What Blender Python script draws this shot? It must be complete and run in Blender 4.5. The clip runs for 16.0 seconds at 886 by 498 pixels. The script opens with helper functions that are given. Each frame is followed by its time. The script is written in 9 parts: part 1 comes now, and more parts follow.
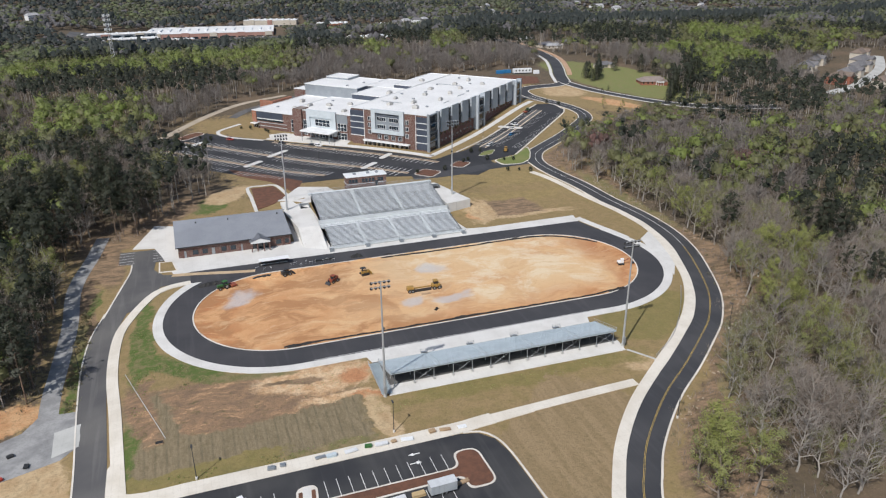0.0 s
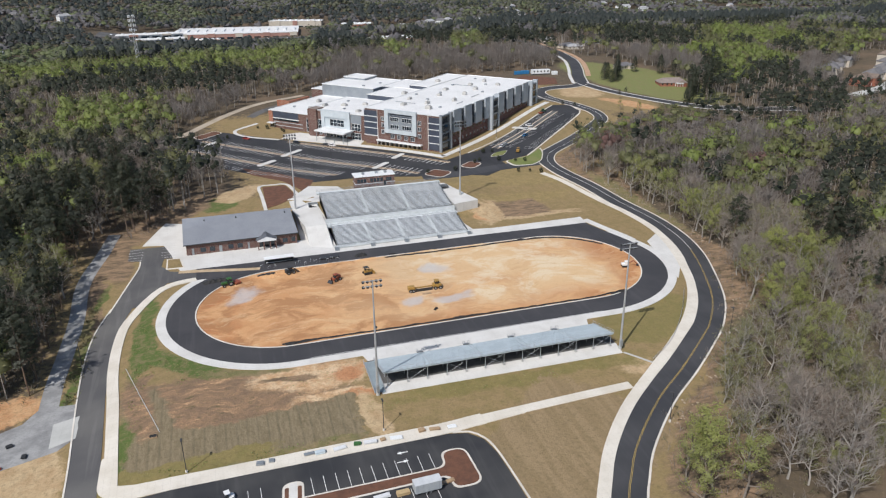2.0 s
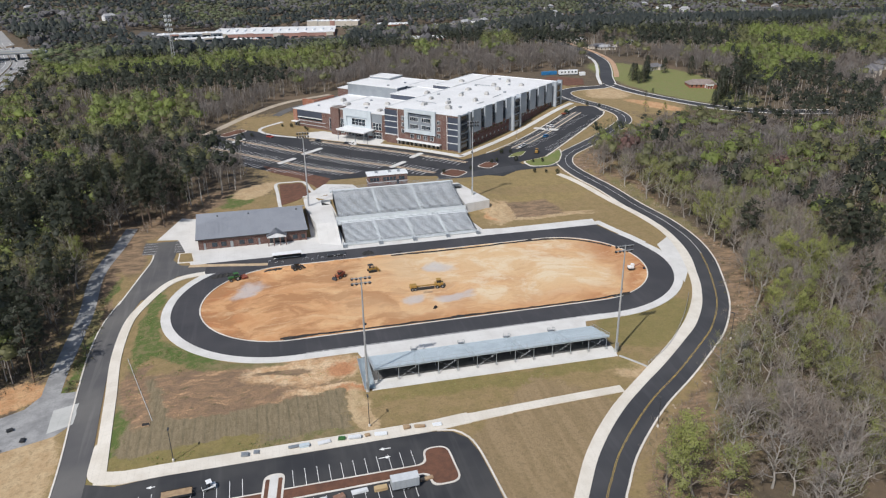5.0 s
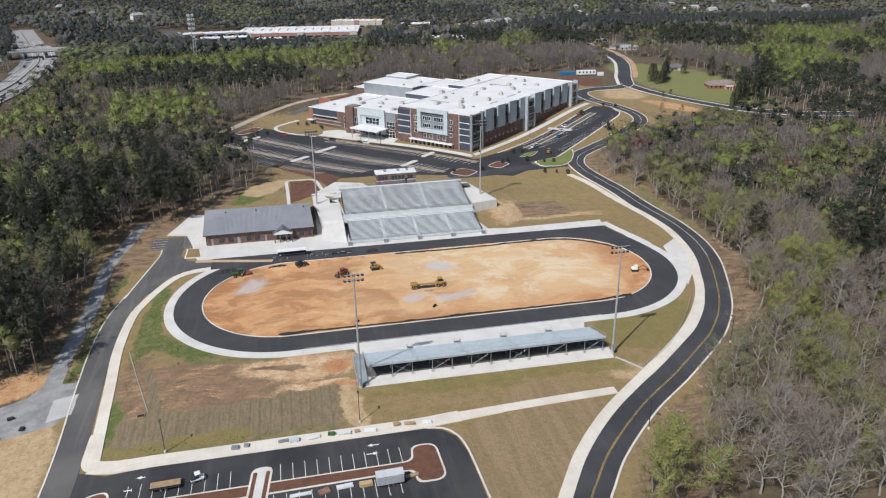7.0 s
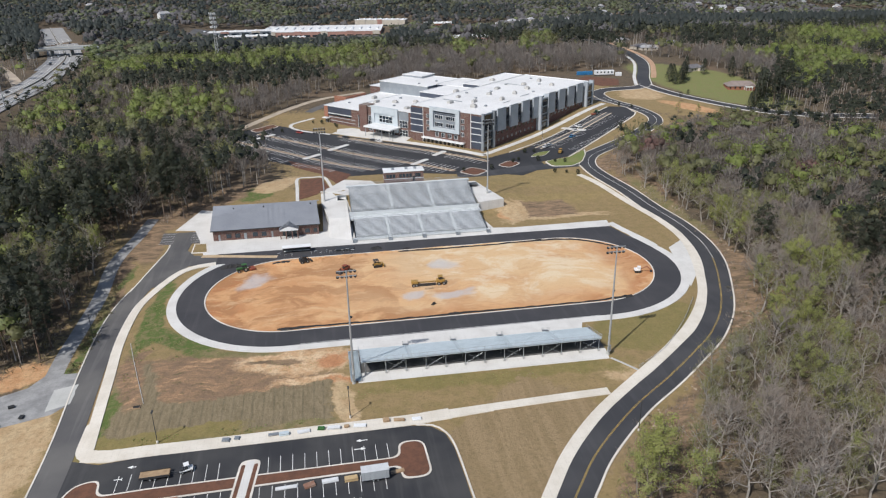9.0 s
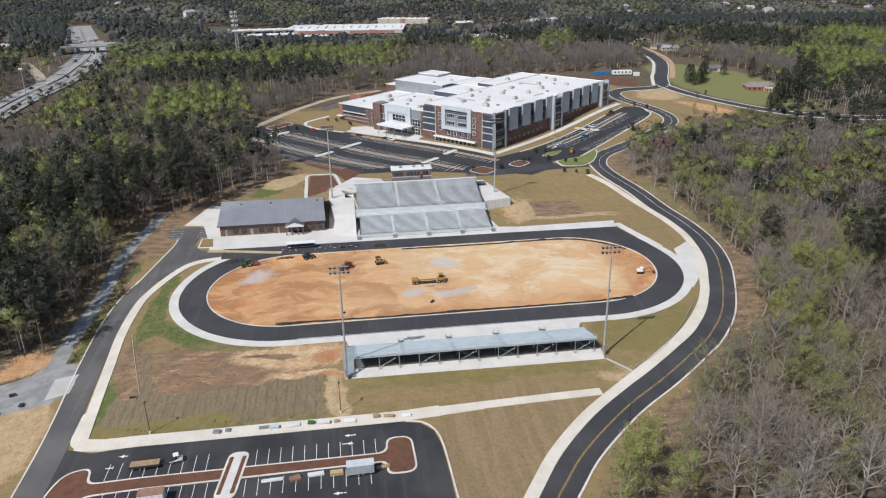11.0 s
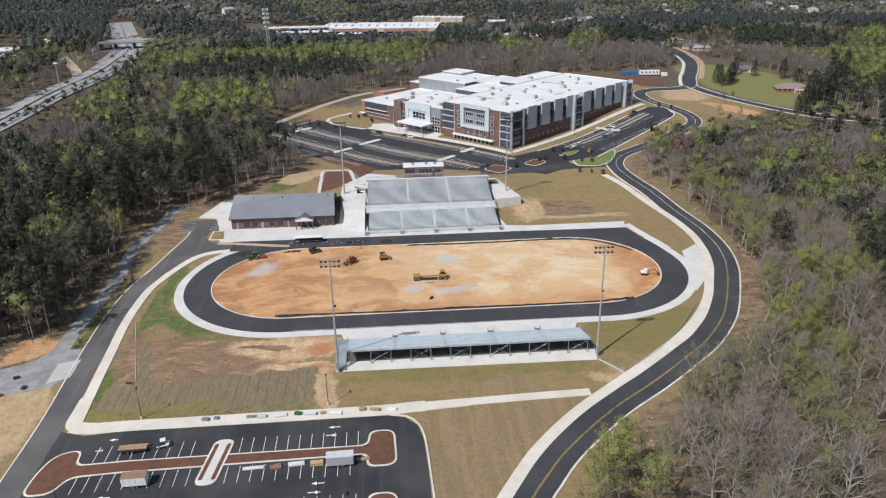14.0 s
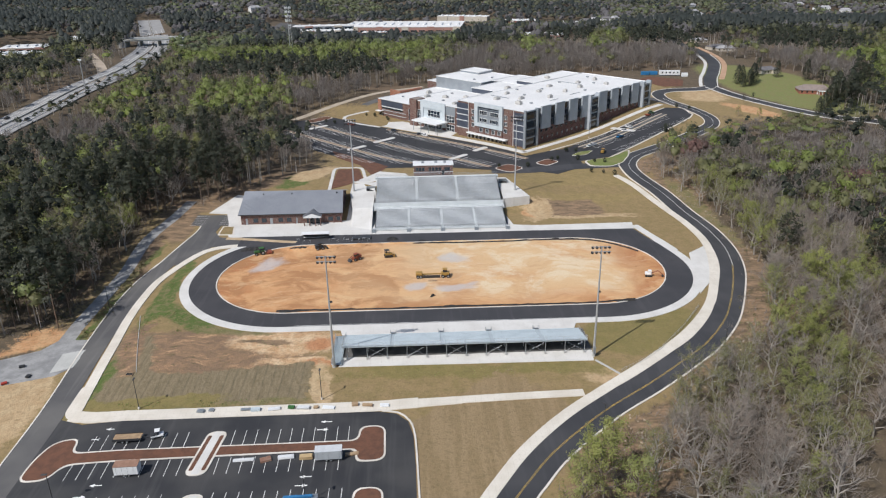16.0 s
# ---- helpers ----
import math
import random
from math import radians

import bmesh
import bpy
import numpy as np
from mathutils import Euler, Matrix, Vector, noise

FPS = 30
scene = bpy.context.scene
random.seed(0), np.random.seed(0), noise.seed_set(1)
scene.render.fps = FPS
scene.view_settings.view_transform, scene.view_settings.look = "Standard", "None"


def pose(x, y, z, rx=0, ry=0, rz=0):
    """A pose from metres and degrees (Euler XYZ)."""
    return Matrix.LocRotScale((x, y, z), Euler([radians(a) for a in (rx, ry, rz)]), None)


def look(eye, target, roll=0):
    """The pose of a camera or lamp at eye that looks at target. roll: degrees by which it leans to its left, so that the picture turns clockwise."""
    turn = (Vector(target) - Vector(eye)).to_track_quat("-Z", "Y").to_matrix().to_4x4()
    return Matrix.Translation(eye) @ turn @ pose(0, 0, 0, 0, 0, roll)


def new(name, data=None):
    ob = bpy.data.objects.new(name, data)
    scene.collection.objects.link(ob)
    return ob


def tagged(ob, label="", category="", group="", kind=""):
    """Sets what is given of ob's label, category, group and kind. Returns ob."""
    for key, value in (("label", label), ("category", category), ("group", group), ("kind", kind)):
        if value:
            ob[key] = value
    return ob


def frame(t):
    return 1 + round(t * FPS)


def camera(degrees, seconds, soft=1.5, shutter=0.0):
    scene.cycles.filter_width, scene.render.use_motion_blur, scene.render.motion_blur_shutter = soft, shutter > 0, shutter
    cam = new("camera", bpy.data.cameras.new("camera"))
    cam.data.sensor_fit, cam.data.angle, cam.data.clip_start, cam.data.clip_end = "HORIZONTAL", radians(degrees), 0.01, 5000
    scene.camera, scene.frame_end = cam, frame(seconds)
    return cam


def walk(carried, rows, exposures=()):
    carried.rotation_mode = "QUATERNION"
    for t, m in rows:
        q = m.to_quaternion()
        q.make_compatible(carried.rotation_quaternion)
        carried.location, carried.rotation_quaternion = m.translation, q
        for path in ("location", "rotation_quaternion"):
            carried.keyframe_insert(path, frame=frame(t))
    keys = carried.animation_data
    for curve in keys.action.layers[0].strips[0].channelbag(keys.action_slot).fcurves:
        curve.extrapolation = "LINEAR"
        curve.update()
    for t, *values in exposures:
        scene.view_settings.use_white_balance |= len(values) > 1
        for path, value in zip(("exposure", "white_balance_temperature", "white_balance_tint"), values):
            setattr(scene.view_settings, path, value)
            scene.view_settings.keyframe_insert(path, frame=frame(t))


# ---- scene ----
cam = camera(62.5, 16.0, soft=1.2)
# seconds, eye (x, y, z), heading, tilt, lean
ROWS = [
    (0.0, -69.414, -209.111, 108.072, -19.362, -22.822, -0.287),
    (1.0, -65.505, -210.760, 108.116, -18.235, -22.791, -0.405),
    (2.0, -61.597, -212.327, 108.123, -17.106, -22.764, -0.509),
    (3.0, -57.689, -213.810, 108.093, -15.980, -22.739, -0.600),
    (4.0, -53.779, -215.213, 108.026, -14.864, -22.719, -0.677),
    (5.0, -49.868, -216.534, 107.922, -13.758, -22.702, -0.739),
    (6.0, -45.955, -217.776, 107.785, -12.667, -22.689, -0.788),
    (7.0, -42.040, -218.939, 107.619, -11.590, -22.680, -0.824),
    (8.0, -38.125, -220.024, 107.427, -10.527, -22.674, -0.847),
    (9.0, -34.210, -221.033, 107.217, -9.478, -22.673, -0.860),
    (10.0, -30.298, -221.966, 106.997, -8.438, -22.675, -0.863),
    (11.0, -26.388, -222.825, 106.774, -7.404, -22.680, -0.857),
    (12.0, -22.485, -223.610, 106.558, -6.370, -22.690, -0.846),
    (13.0, -18.590, -224.324, 106.362, -5.331, -22.702, -0.831),
    (14.0, -14.707, -224.968, 106.198, -4.279, -22.717, -0.814),
    (15.0, -10.838, -225.543, 106.079, -3.204, -22.736, -0.799),
    (16.0, -6.987, -226.050, 106.021, -2.097, -22.756, -0.787),
]
walk(cam, [(t, pose(x, y, z) @ pose(0, 0, 0, 0, 0, yaw) @ pose(0, 0, 0, 90 + tilt) @ pose(0, 0, 0, 0, 0, lean)) for t, x, y, z, yaw, tilt, lean in ROWS])

# ---- world, sun ----
SUN_TRAVEL = Vector((0.485, 0.43, -0.76))
world = bpy.data.worlds.new("sky")
scene.world = world
world.use_nodes = True
wn = world.node_tree
sky = wn.nodes.new("ShaderNodeTexSky")
sky.sky_type, sky.sun_disc = "NISHITA", False
sky.sun_elevation = radians(50)
sky.sun_rotation = math.atan2(-SUN_TRAVEL.x, -SUN_TRAVEL.y)
sky.air_density, sky.dust_density = 1.0, 1.2
wn.links.new(sky.outputs["Color"], wn.nodes["Background"].inputs["Color"])
wn.nodes["Background"].inputs["Strength"].default_value = 0.095
sun = new("sun", bpy.data.lights.new("sun", "SUN"))
sun.data.energy, sun.data.angle, sun.data.color = 3.9, radians(0.55), (1.0, 0.97, 0.935)
sun.matrix_world = look((0, 0, 300), Vector((0, 0, 300)) + SUN_TRAVEL)
scene.view_settings.exposure = 0.0


# ---- small tools ----
def smooth(a, b, v):
    q = np.clip((v - a) / (b - a), 0.0, 1.0)
    return q * q * (3 - 2 * q)


def terrain(x, y):
    """Ground height: a level field, a bank up to the school, lower ground to the west, rolling far off."""
    x, y = np.asarray(x, float), np.asarray(y, float)
    z = 2.3 * smooth(58, 108, y) + 4.0 * smooth(235, 330, y) + 5.0 * smooth(70, 150, x) * smooth(150, 240, y)
    z = z - 2.3 * smooth(45, -30, x) * smooth(115, 165, y)
    z = z + 2.6 * smooth(62, 80, y) * smooth(112, 98, y) * smooth(-45, -25, x) * smooth(62, 38, x)
    z = z - 2.4 * smooth(-78, -112, x) * smooth(60, 10, y) - 1.1 * smooth(-40, -75, y)
    z = z + 8 * smooth(-345, -310, x) * smooth(-215, -250, x) * smooth(120, 220, y) * smooth(760, 640, y)
    z = z - 24 * smooth(480, 900, y) * smooth(-270, -70, x) - 16 * smooth(250, 800, x) * smooth(420, 1000, y)
    far = smooth(350, 1500, np.hypot(x - 20, y - 60))
    z = z + far * (4 * np.sin(x / 310 + 0.6) * np.cos(y / 270) + 2.5 * np.sin(y / 140 + x / 400))
    z = z + 130 * smooth(1350, 3600, y) * (1 + 0.35 * np.sin(x / 500 + 1.0)) + 7 * smooth(900, 1500, y) * np.sin(y / 95 + np.sin(x / 260))
    return z


def tz(x, y):
    return float(terrain(x, y))


def rnd(a, b):
    return random.uniform(a, b)


def finish(bm, name, material, smooth_shade=False):
    me = bpy.data.meshes.new(name)
    bm.normal_update()
    bm.to_mesh(me)
    bm.free()
    if material:
        me.materials.append(material)
    if smooth_shade:
        me.polygons.foreach_set("use_smooth", [True] * len(me.polygons))
    return me


def raw(name, verts, faces, material):
    me = bpy.data.meshes.new(name)
    me.from_pydata(verts, [], faces)
    me.materials.append(material)
    me.update()
    return me


def part(name, bm, material, parent, label=""):
    """One mesh object from a bmesh, under a thing or under a part."""
    ob = new(name, finish(bm, name, material))
    ob.parent = parent
    if label:
        ob["label"] = label
    return ob


def share(name, me, parent, m=None, label=""):
    """A further part on a mesh that is already made."""
    ob = new(name, me)
    ob.parent = parent
    if m is not None:
        ob.matrix_basis = m
    if label:
        ob["label"] = label
    return ob


def thing(name, m, label, category, group="", kind=""):
    ob = new(name)
    ob.empty_display_size = 0.5
    ob.matrix_basis = m
    return tagged(ob, label, category, group, kind)


def box(bm, x0, x1, y0, y1, z0, z1, m=None, bevel=0.0):
    co = [(x, y, z) for z in (z0, z1) for y in (y0, y1) for x in (x0, x1)]
    vs = [bm.verts.new(m @ Vector(c) if m is not None else c) for c in co]
    fs = [bm.faces.new([vs[i] for i in q]) for q in ((0, 2, 3, 1), (4, 5, 7, 6), (0, 1, 5, 4), (2, 6, 7, 3), (0, 4, 6, 2), (1, 3, 7, 5))]
    if bevel:
        bmesh.ops.bevel(bm, geom=list({e for f in fs for e in f.edges}), offset=bevel, segments=1, affect="EDGES")
    return bm


def B(*a, **k):
    return box(bmesh.new(), *a, **k)


def tube(bm, p0, p1, r0, r1=None, seg=8, cap=True):
    p0, p1 = Vector(p0), Vector(p1)
    r1 = r0 if r1 is None else r1
    q = (p1 - p0).to_track_quat("Z", "Y")
    rings = []
    for p, r in ((p0, r0), (p1, r1)):
        rings.append([bm.verts.new(p + q @ Vector((r * math.cos(2 * math.pi * i / seg), r * math.sin(2 * math.pi * i / seg), 0))) for i in range(seg)])
    for i in range(seg):
        j = (i + 1) % seg
        bm.faces.new((rings[0][i], rings[0][j], rings[1][j], rings[1][i]))
    if cap:
        bm.faces.new(rings[0][::-1])
        bm.faces.new(rings[1])
    return bm


def prism(bm, outline, z0, z1, m=None):
    """An upright prism over a plan outline."""
    f = lambda x, y, z: (m @ Vector((x, y, z))) if m is not None else (x, y, z)
    lo = [bm.verts.new(f(x, y, z0)) for x, y in outline]
    hi = [bm.verts.new(f(x, y, z1)) for x, y in outline]
    n = len(outline)
    for i in range(n):
        bm.faces.new((lo[i], lo[(i + 1) % n], hi[(i + 1) % n], hi[i]))
    bm.faces.new(hi)
    bm.faces.new(lo[::-1])
    return bm


def spline(pts, step=2.0, closed=False):
    """Points every few metres along a smooth line through a few control points."""
    P = [np.array(p, float) for p in pts]
    n = len(P)
    out = []
    for i in range(n if closed else n - 1):
        a, b, c, d = (P[(i + k) % n] if closed else P[min(max(i + k, 0), n - 1)] for k in (-1, 0, 1, 2))
        m = max(1, int(np.linalg.norm(c - b) / step))
        for k in range(m):
            t = k / m
            out.append(0.5 * (2 * b + (c - a) * t + (2 * a - 5 * b + 4 * c - d) * t * t + (3 * b - a - 3 * c + d) * t ** 3))
    if not closed:
        out.append(P[-1])
    return out


def offset_line(line, d, closed=False):
    L = np.array(line)
    if closed:
        tang = np.roll(L, -1, 0) - np.roll(L, 1, 0)
    else:
        tang = np.gradient(L, axis=0)
    tang /= np.linalg.norm(tang, axis=1)[:, None] + 1e-9
    return L + np.stack([-tang[:, 1], tang[:, 0]], 1) * d


def ribbon(name, left, right, up, material, closed=False, deep=0.4, parent=None):
    """A slab between two edge lines, laid on the ground: top and both sides."""
    n = len(left)
    V, F = [], []
    for (x0, y0), (x1, y1) in zip(left, right):
        a, b = tz(x0, y0) + up, tz(x1, y1) + up
        V += [(x0, y0, a - deep), (x0, y0, a), (x1, y1, b), (x1, y1, b - deep)]
    for i in range(n if closed else n - 1):
        j = (i + 1) % n
        for k in range(3):
            F.append((4 * i + k, 4 * j + k, 4 * j + k + 1, 4 * i + k + 1))
    if not closed:
        F += [(0, 1, 2, 3), (4 * n - 1, 4 * n - 2, 4 * n - 3, 4 * n - 4)]
    me = raw(name, V, [f[::-1] for f in F], material)
    ob = new(name, me)
    ob.parent = parent
    return ob


def strip(name, pts, width, up, material, step=2.0, closed=False, side=0.0, parent=None):
    line = spline(pts, step, closed)
    return ribbon(name, offset_line(line, side + width / 2, closed), offset_line(line, side - width / 2, closed), up, material, closed, parent=parent)


def area(name, outline, up, material, cut=8.0, deep=0.35, parent=None):
    """A slab over a plan outline that follows the ground."""
    bm = bmesh.new()
    f = bm.faces.new([bm.verts.new((x, y, 0)) for x, y in outline])
    f.normal_update()
    if f.normal.z < 0:
        f.normal_flip()
    bmesh.ops.triangulate(bm, faces=[f])
    xs, ys = [p[0] for p in outline], [p[1] for p in outline]
    for axis, lo, hi in ((0, min(xs), max(xs)), (1, min(ys), max(ys))):
        c = lo + cut
        while c < hi:
            co, no = [0, 0, 0], [0, 0, 0]
            co[axis], no[axis] = c, 1
            bmesh.ops.bisect_plane(bm, geom=bm.verts[:] + bm.edges[:] + bm.faces[:], plane_co=co, plane_no=no)
            c += cut
    rim = [e for e in bm.edges if e.is_boundary]
    for v in bm.verts:
        v.co.z = tz(v.co.x, v.co.y) + up
    low = bmesh.ops.extrude_edge_only(bm, edges=rim)
    for v in low["geom"]:
        if isinstance(v, bmesh.types.BMVert):
            v.co.z -= deep
    ob = new(name, finish(bm, name, material))
    ob.parent = parent
    return ob


def rounded(outline, r, seg=5):
    """A plan outline with rounded corners."""
    out, n = [], len(outline)
    for i in range(n):
        a, b, c = (np.array(outline[(i + k) % n], float) for k in (-1, 0, 1))
        u, v = a - b, c - b
        lu, lv = np.linalg.norm(u), np.linalg.norm(v)
        d = min(r, 0.45 * lu, 0.45 * lv)
        p, q = b + u / lu * d, b + v / lv * d
        for k in range(seg + 1):
            t = k / seg
            out.append(tuple((1 - t) ** 2 * p + 2 * t * (1 - t) * b + t * t * q))
    return out


def structure(ob, label, category):
    return tagged(ob, label, category, kind="structure")


# ---- materials ----
class Nodes:
    """A node material under construction."""

    def __init__(self, name):
        self.m = bpy.data.materials.new(name)
        self.m.use_nodes = True
        self.t = self.m.node_tree
        self.bsdf = self.t.nodes["Principled BSDF"]

    def add(self, kind, **values):
        n = self.t.nodes.new(kind)
        for key, v in values.items():
            if isinstance(v, bpy.types.NodeSocket):
                self.t.links.new(v, n.inputs[key.replace("_", " ")])
            else:
                n.inputs[key.replace("_", " ")].default_value = v
        return n

    def link(self, a, b):
        self.t.links.new(a, b)

    def where(self, local=False):
        return self.t.nodes.new("ShaderNodeTexCoord").outputs["Object"] if local else self.t.nodes.new("ShaderNodeNewGeometry").outputs["Position"]

    def noise(self, at, scale, detail=4.0, rough=0.55):
        return self.add("ShaderNodeTexNoise", Vector=at, Scale=scale, Detail=detail, Roughness=rough).outputs["Fac"]

    def stretch(self, at, sx, sy, sz, turn=0.0):
        n = self.t.nodes.new("ShaderNodeMapping")
        n.inputs["Scale"].default_value = (sx, sy, sz)
        n.inputs["Rotation"].default_value = (0, 0, turn)
        self.link(at, n.inputs["Vector"])
        return n.outputs["Vector"]

    def ramp(self, fac, a, b):
        """0 below a, 1 above b."""
        n = self.t.nodes.new("ShaderNodeMapRange")
        n.interpolation_type = "SMOOTHSTEP"
        self.link(fac, n.inputs["Value"])
        n.inputs["From Min"].default_value, n.inputs["From Max"].default_value = a, b
        return n.outputs["Result"]

    def math(self, op, a, b=0.0):
        n = self.t.nodes.new("ShaderNodeMath")
        n.operation = op
        for i, v in enumerate((a, b)):
            if isinstance(v, bpy.types.NodeSocket):
                self.link(v, n.inputs[i])
            else:
                n.inputs[i].default_value = v
        return n.outputs[0]

    def mix(self, fac, a, b, blend="MIX"):
        n = self.t.nodes.new("ShaderNodeMix")
        n.data_type, n.blend_type = "RGBA", blend
        for sock, v in ((n.inputs[0], fac), (n.inputs[6], a), (n.inputs[7], b)):
            if isinstance(v, bpy.types.NodeSocket):
                self.link(v, sock)
            else:
                sock.default_value = v if isinstance(v, float) else (*v, 1)
        return n.outputs[2]

    def done(self, colour, rough=0.8, metal=0.0, bump=None, depth=0.02, strength=0.5):
        if isinstance(colour, bpy.types.NodeSocket):
            self.link(colour, self.bsdf.inputs["Base Color"])
        else:
            self.bsdf.inputs["Base Color"].default_value = (*colour, 1)
        if isinstance(rough, bpy.types.NodeSocket):
            self.link(rough, self.bsdf.inputs["Roughness"])
        else:
            self.bsdf.inputs["Roughness"].default_value = rough
        self.bsdf.inputs["Metallic"].default_value = metal
        if bump is not None:
            n = self.add("ShaderNodeBump", Height=bump, Distance=depth, Strength=strength)
            self.link(n.outputs["Normal"], self.bsdf.inputs["Normal"])
        return self.m


def plain(name, c, c2=None, scale=1.0, rough=0.7, metal=0.0, fine=12.0, depth=0.01, local=True, vary=0.0):
    """Two tones in broad patches, with a finer grain over them."""
    k = Nodes(name)
    at = k.where(local)
    c2 = c2 or tuple(0.78 * v for v in c)
    broad, grain = k.noise(at, scale), k.noise(at, scale * fine, 3.0)
    col = k.mix(k.ramp(broad, 0.35, 0.68), c, c2)
    col = k.mix(k.math("MULTIPLY", k.ramp(grain, 0.45, 0.75), 0.35), col, tuple(0.6 * v for v in c2))
    if vary:
        r = k.t.nodes.new("ShaderNodeObjectInfo").outputs["Random"]
        col = k.mix(k.math("MULTIPLY", r, vary), col, tuple(0.55 * v for v in c2))
    return k.done(col, rough, metal, grain, depth)


def asphalt_mat(name, c, worn):
    k = Nodes(name)
    at = k.where()
    broad = k.noise(at, 0.06, 3.0)
    streak = k.noise(k.stretch(at, 0.5, 0.03, 0.5), 1.0, 3.0)
    grain = k.noise(at, 6.0, 4.0)
    col = k.mix(k.ramp(broad, 0.35, 0.7), c, worn)
    col = k.mix(k.math("MULTIPLY", k.ramp(streak, 0.5, 0.75), 0.35), col, tuple(1.5 * v for v in worn))
    col = k.mix(k.math("MULTIPLY", k.ramp(grain, 0.5, 0.8), 0.3), col, tuple(0.6 * v for v in c))
    return k.done(col, 0.82, 0, grain, 0.02)


ASPHALT = asphalt_mat("asphalt", (0.04, 0.041, 0.046), (0.06, 0.06, 0.064))
ASPHALT_TRACK = asphalt_mat("fresh asphalt", (0.042, 0.042, 0.047), (0.06, 0.058, 0.062))
ASPHALT_NEW = asphalt_mat("new black asphalt", (0.026, 0.0265, 0.03), (0.04, 0.04, 0.043))
ASPHALT_GREY = asphalt_mat("weathered asphalt", (0.085, 0.083, 0.085), (0.13, 0.125, 0.12))
ASPHALT_DUSTY = asphalt_mat("dusty asphalt", (0.027, 0.028, 0.032), (0.058, 0.057, 0.057))


def concrete_mat(name, c, c2, joint=0.0):
    k = Nodes(name)
    at = k.where()
    broad, grain = k.noise(at, 0.15, 5.0), k.noise(at, 2.5, 5.0)
    col = k.mix(k.ramp(broad, 0.35, 0.7), c, c2)
    col = k.mix(k.math("MULTIPLY", k.ramp(grain, 0.5, 0.75), 0.3), col, tuple(0.7 * v for v in c2))
    if joint:
        br = k.t.nodes.new("ShaderNodeTexBrick")
        k.link(at, br.inputs["Vector"])
        br.offset = 0.0
        for key, v in (("Scale", 1.0), ("Mortar Size", 0.03), ("Brick Width", joint), ("Row Height", joint), ("Mortar Smooth", 0.3)):
            br.inputs[key].default_value = v
        col = k.mix(k.math("MULTIPLY", br.outputs["Fac"], 0.35), col, tuple(0.6 * v for v in c2))
    return k.done(col, 0.85, 0, grain, 0.01)


CONCRETE = concrete_mat("fresh concrete", (0.65, 0.638, 0.612), (0.575, 0.56, 0.532), 3.0)
CONCRETE_WARM = concrete_mat("sidewalk concrete", (0.69, 0.645, 0.57), (0.6, 0.55, 0.47), 1.6)
CONCRETE_GREY = concrete_mat("grey concrete", (0.48, 0.48, 0.46), (0.4, 0.4, 0.38), 4.0)
KERB = concrete_mat("kerb concrete", (0.7, 0.66, 0.6), (0.56, 0.52, 0.46))


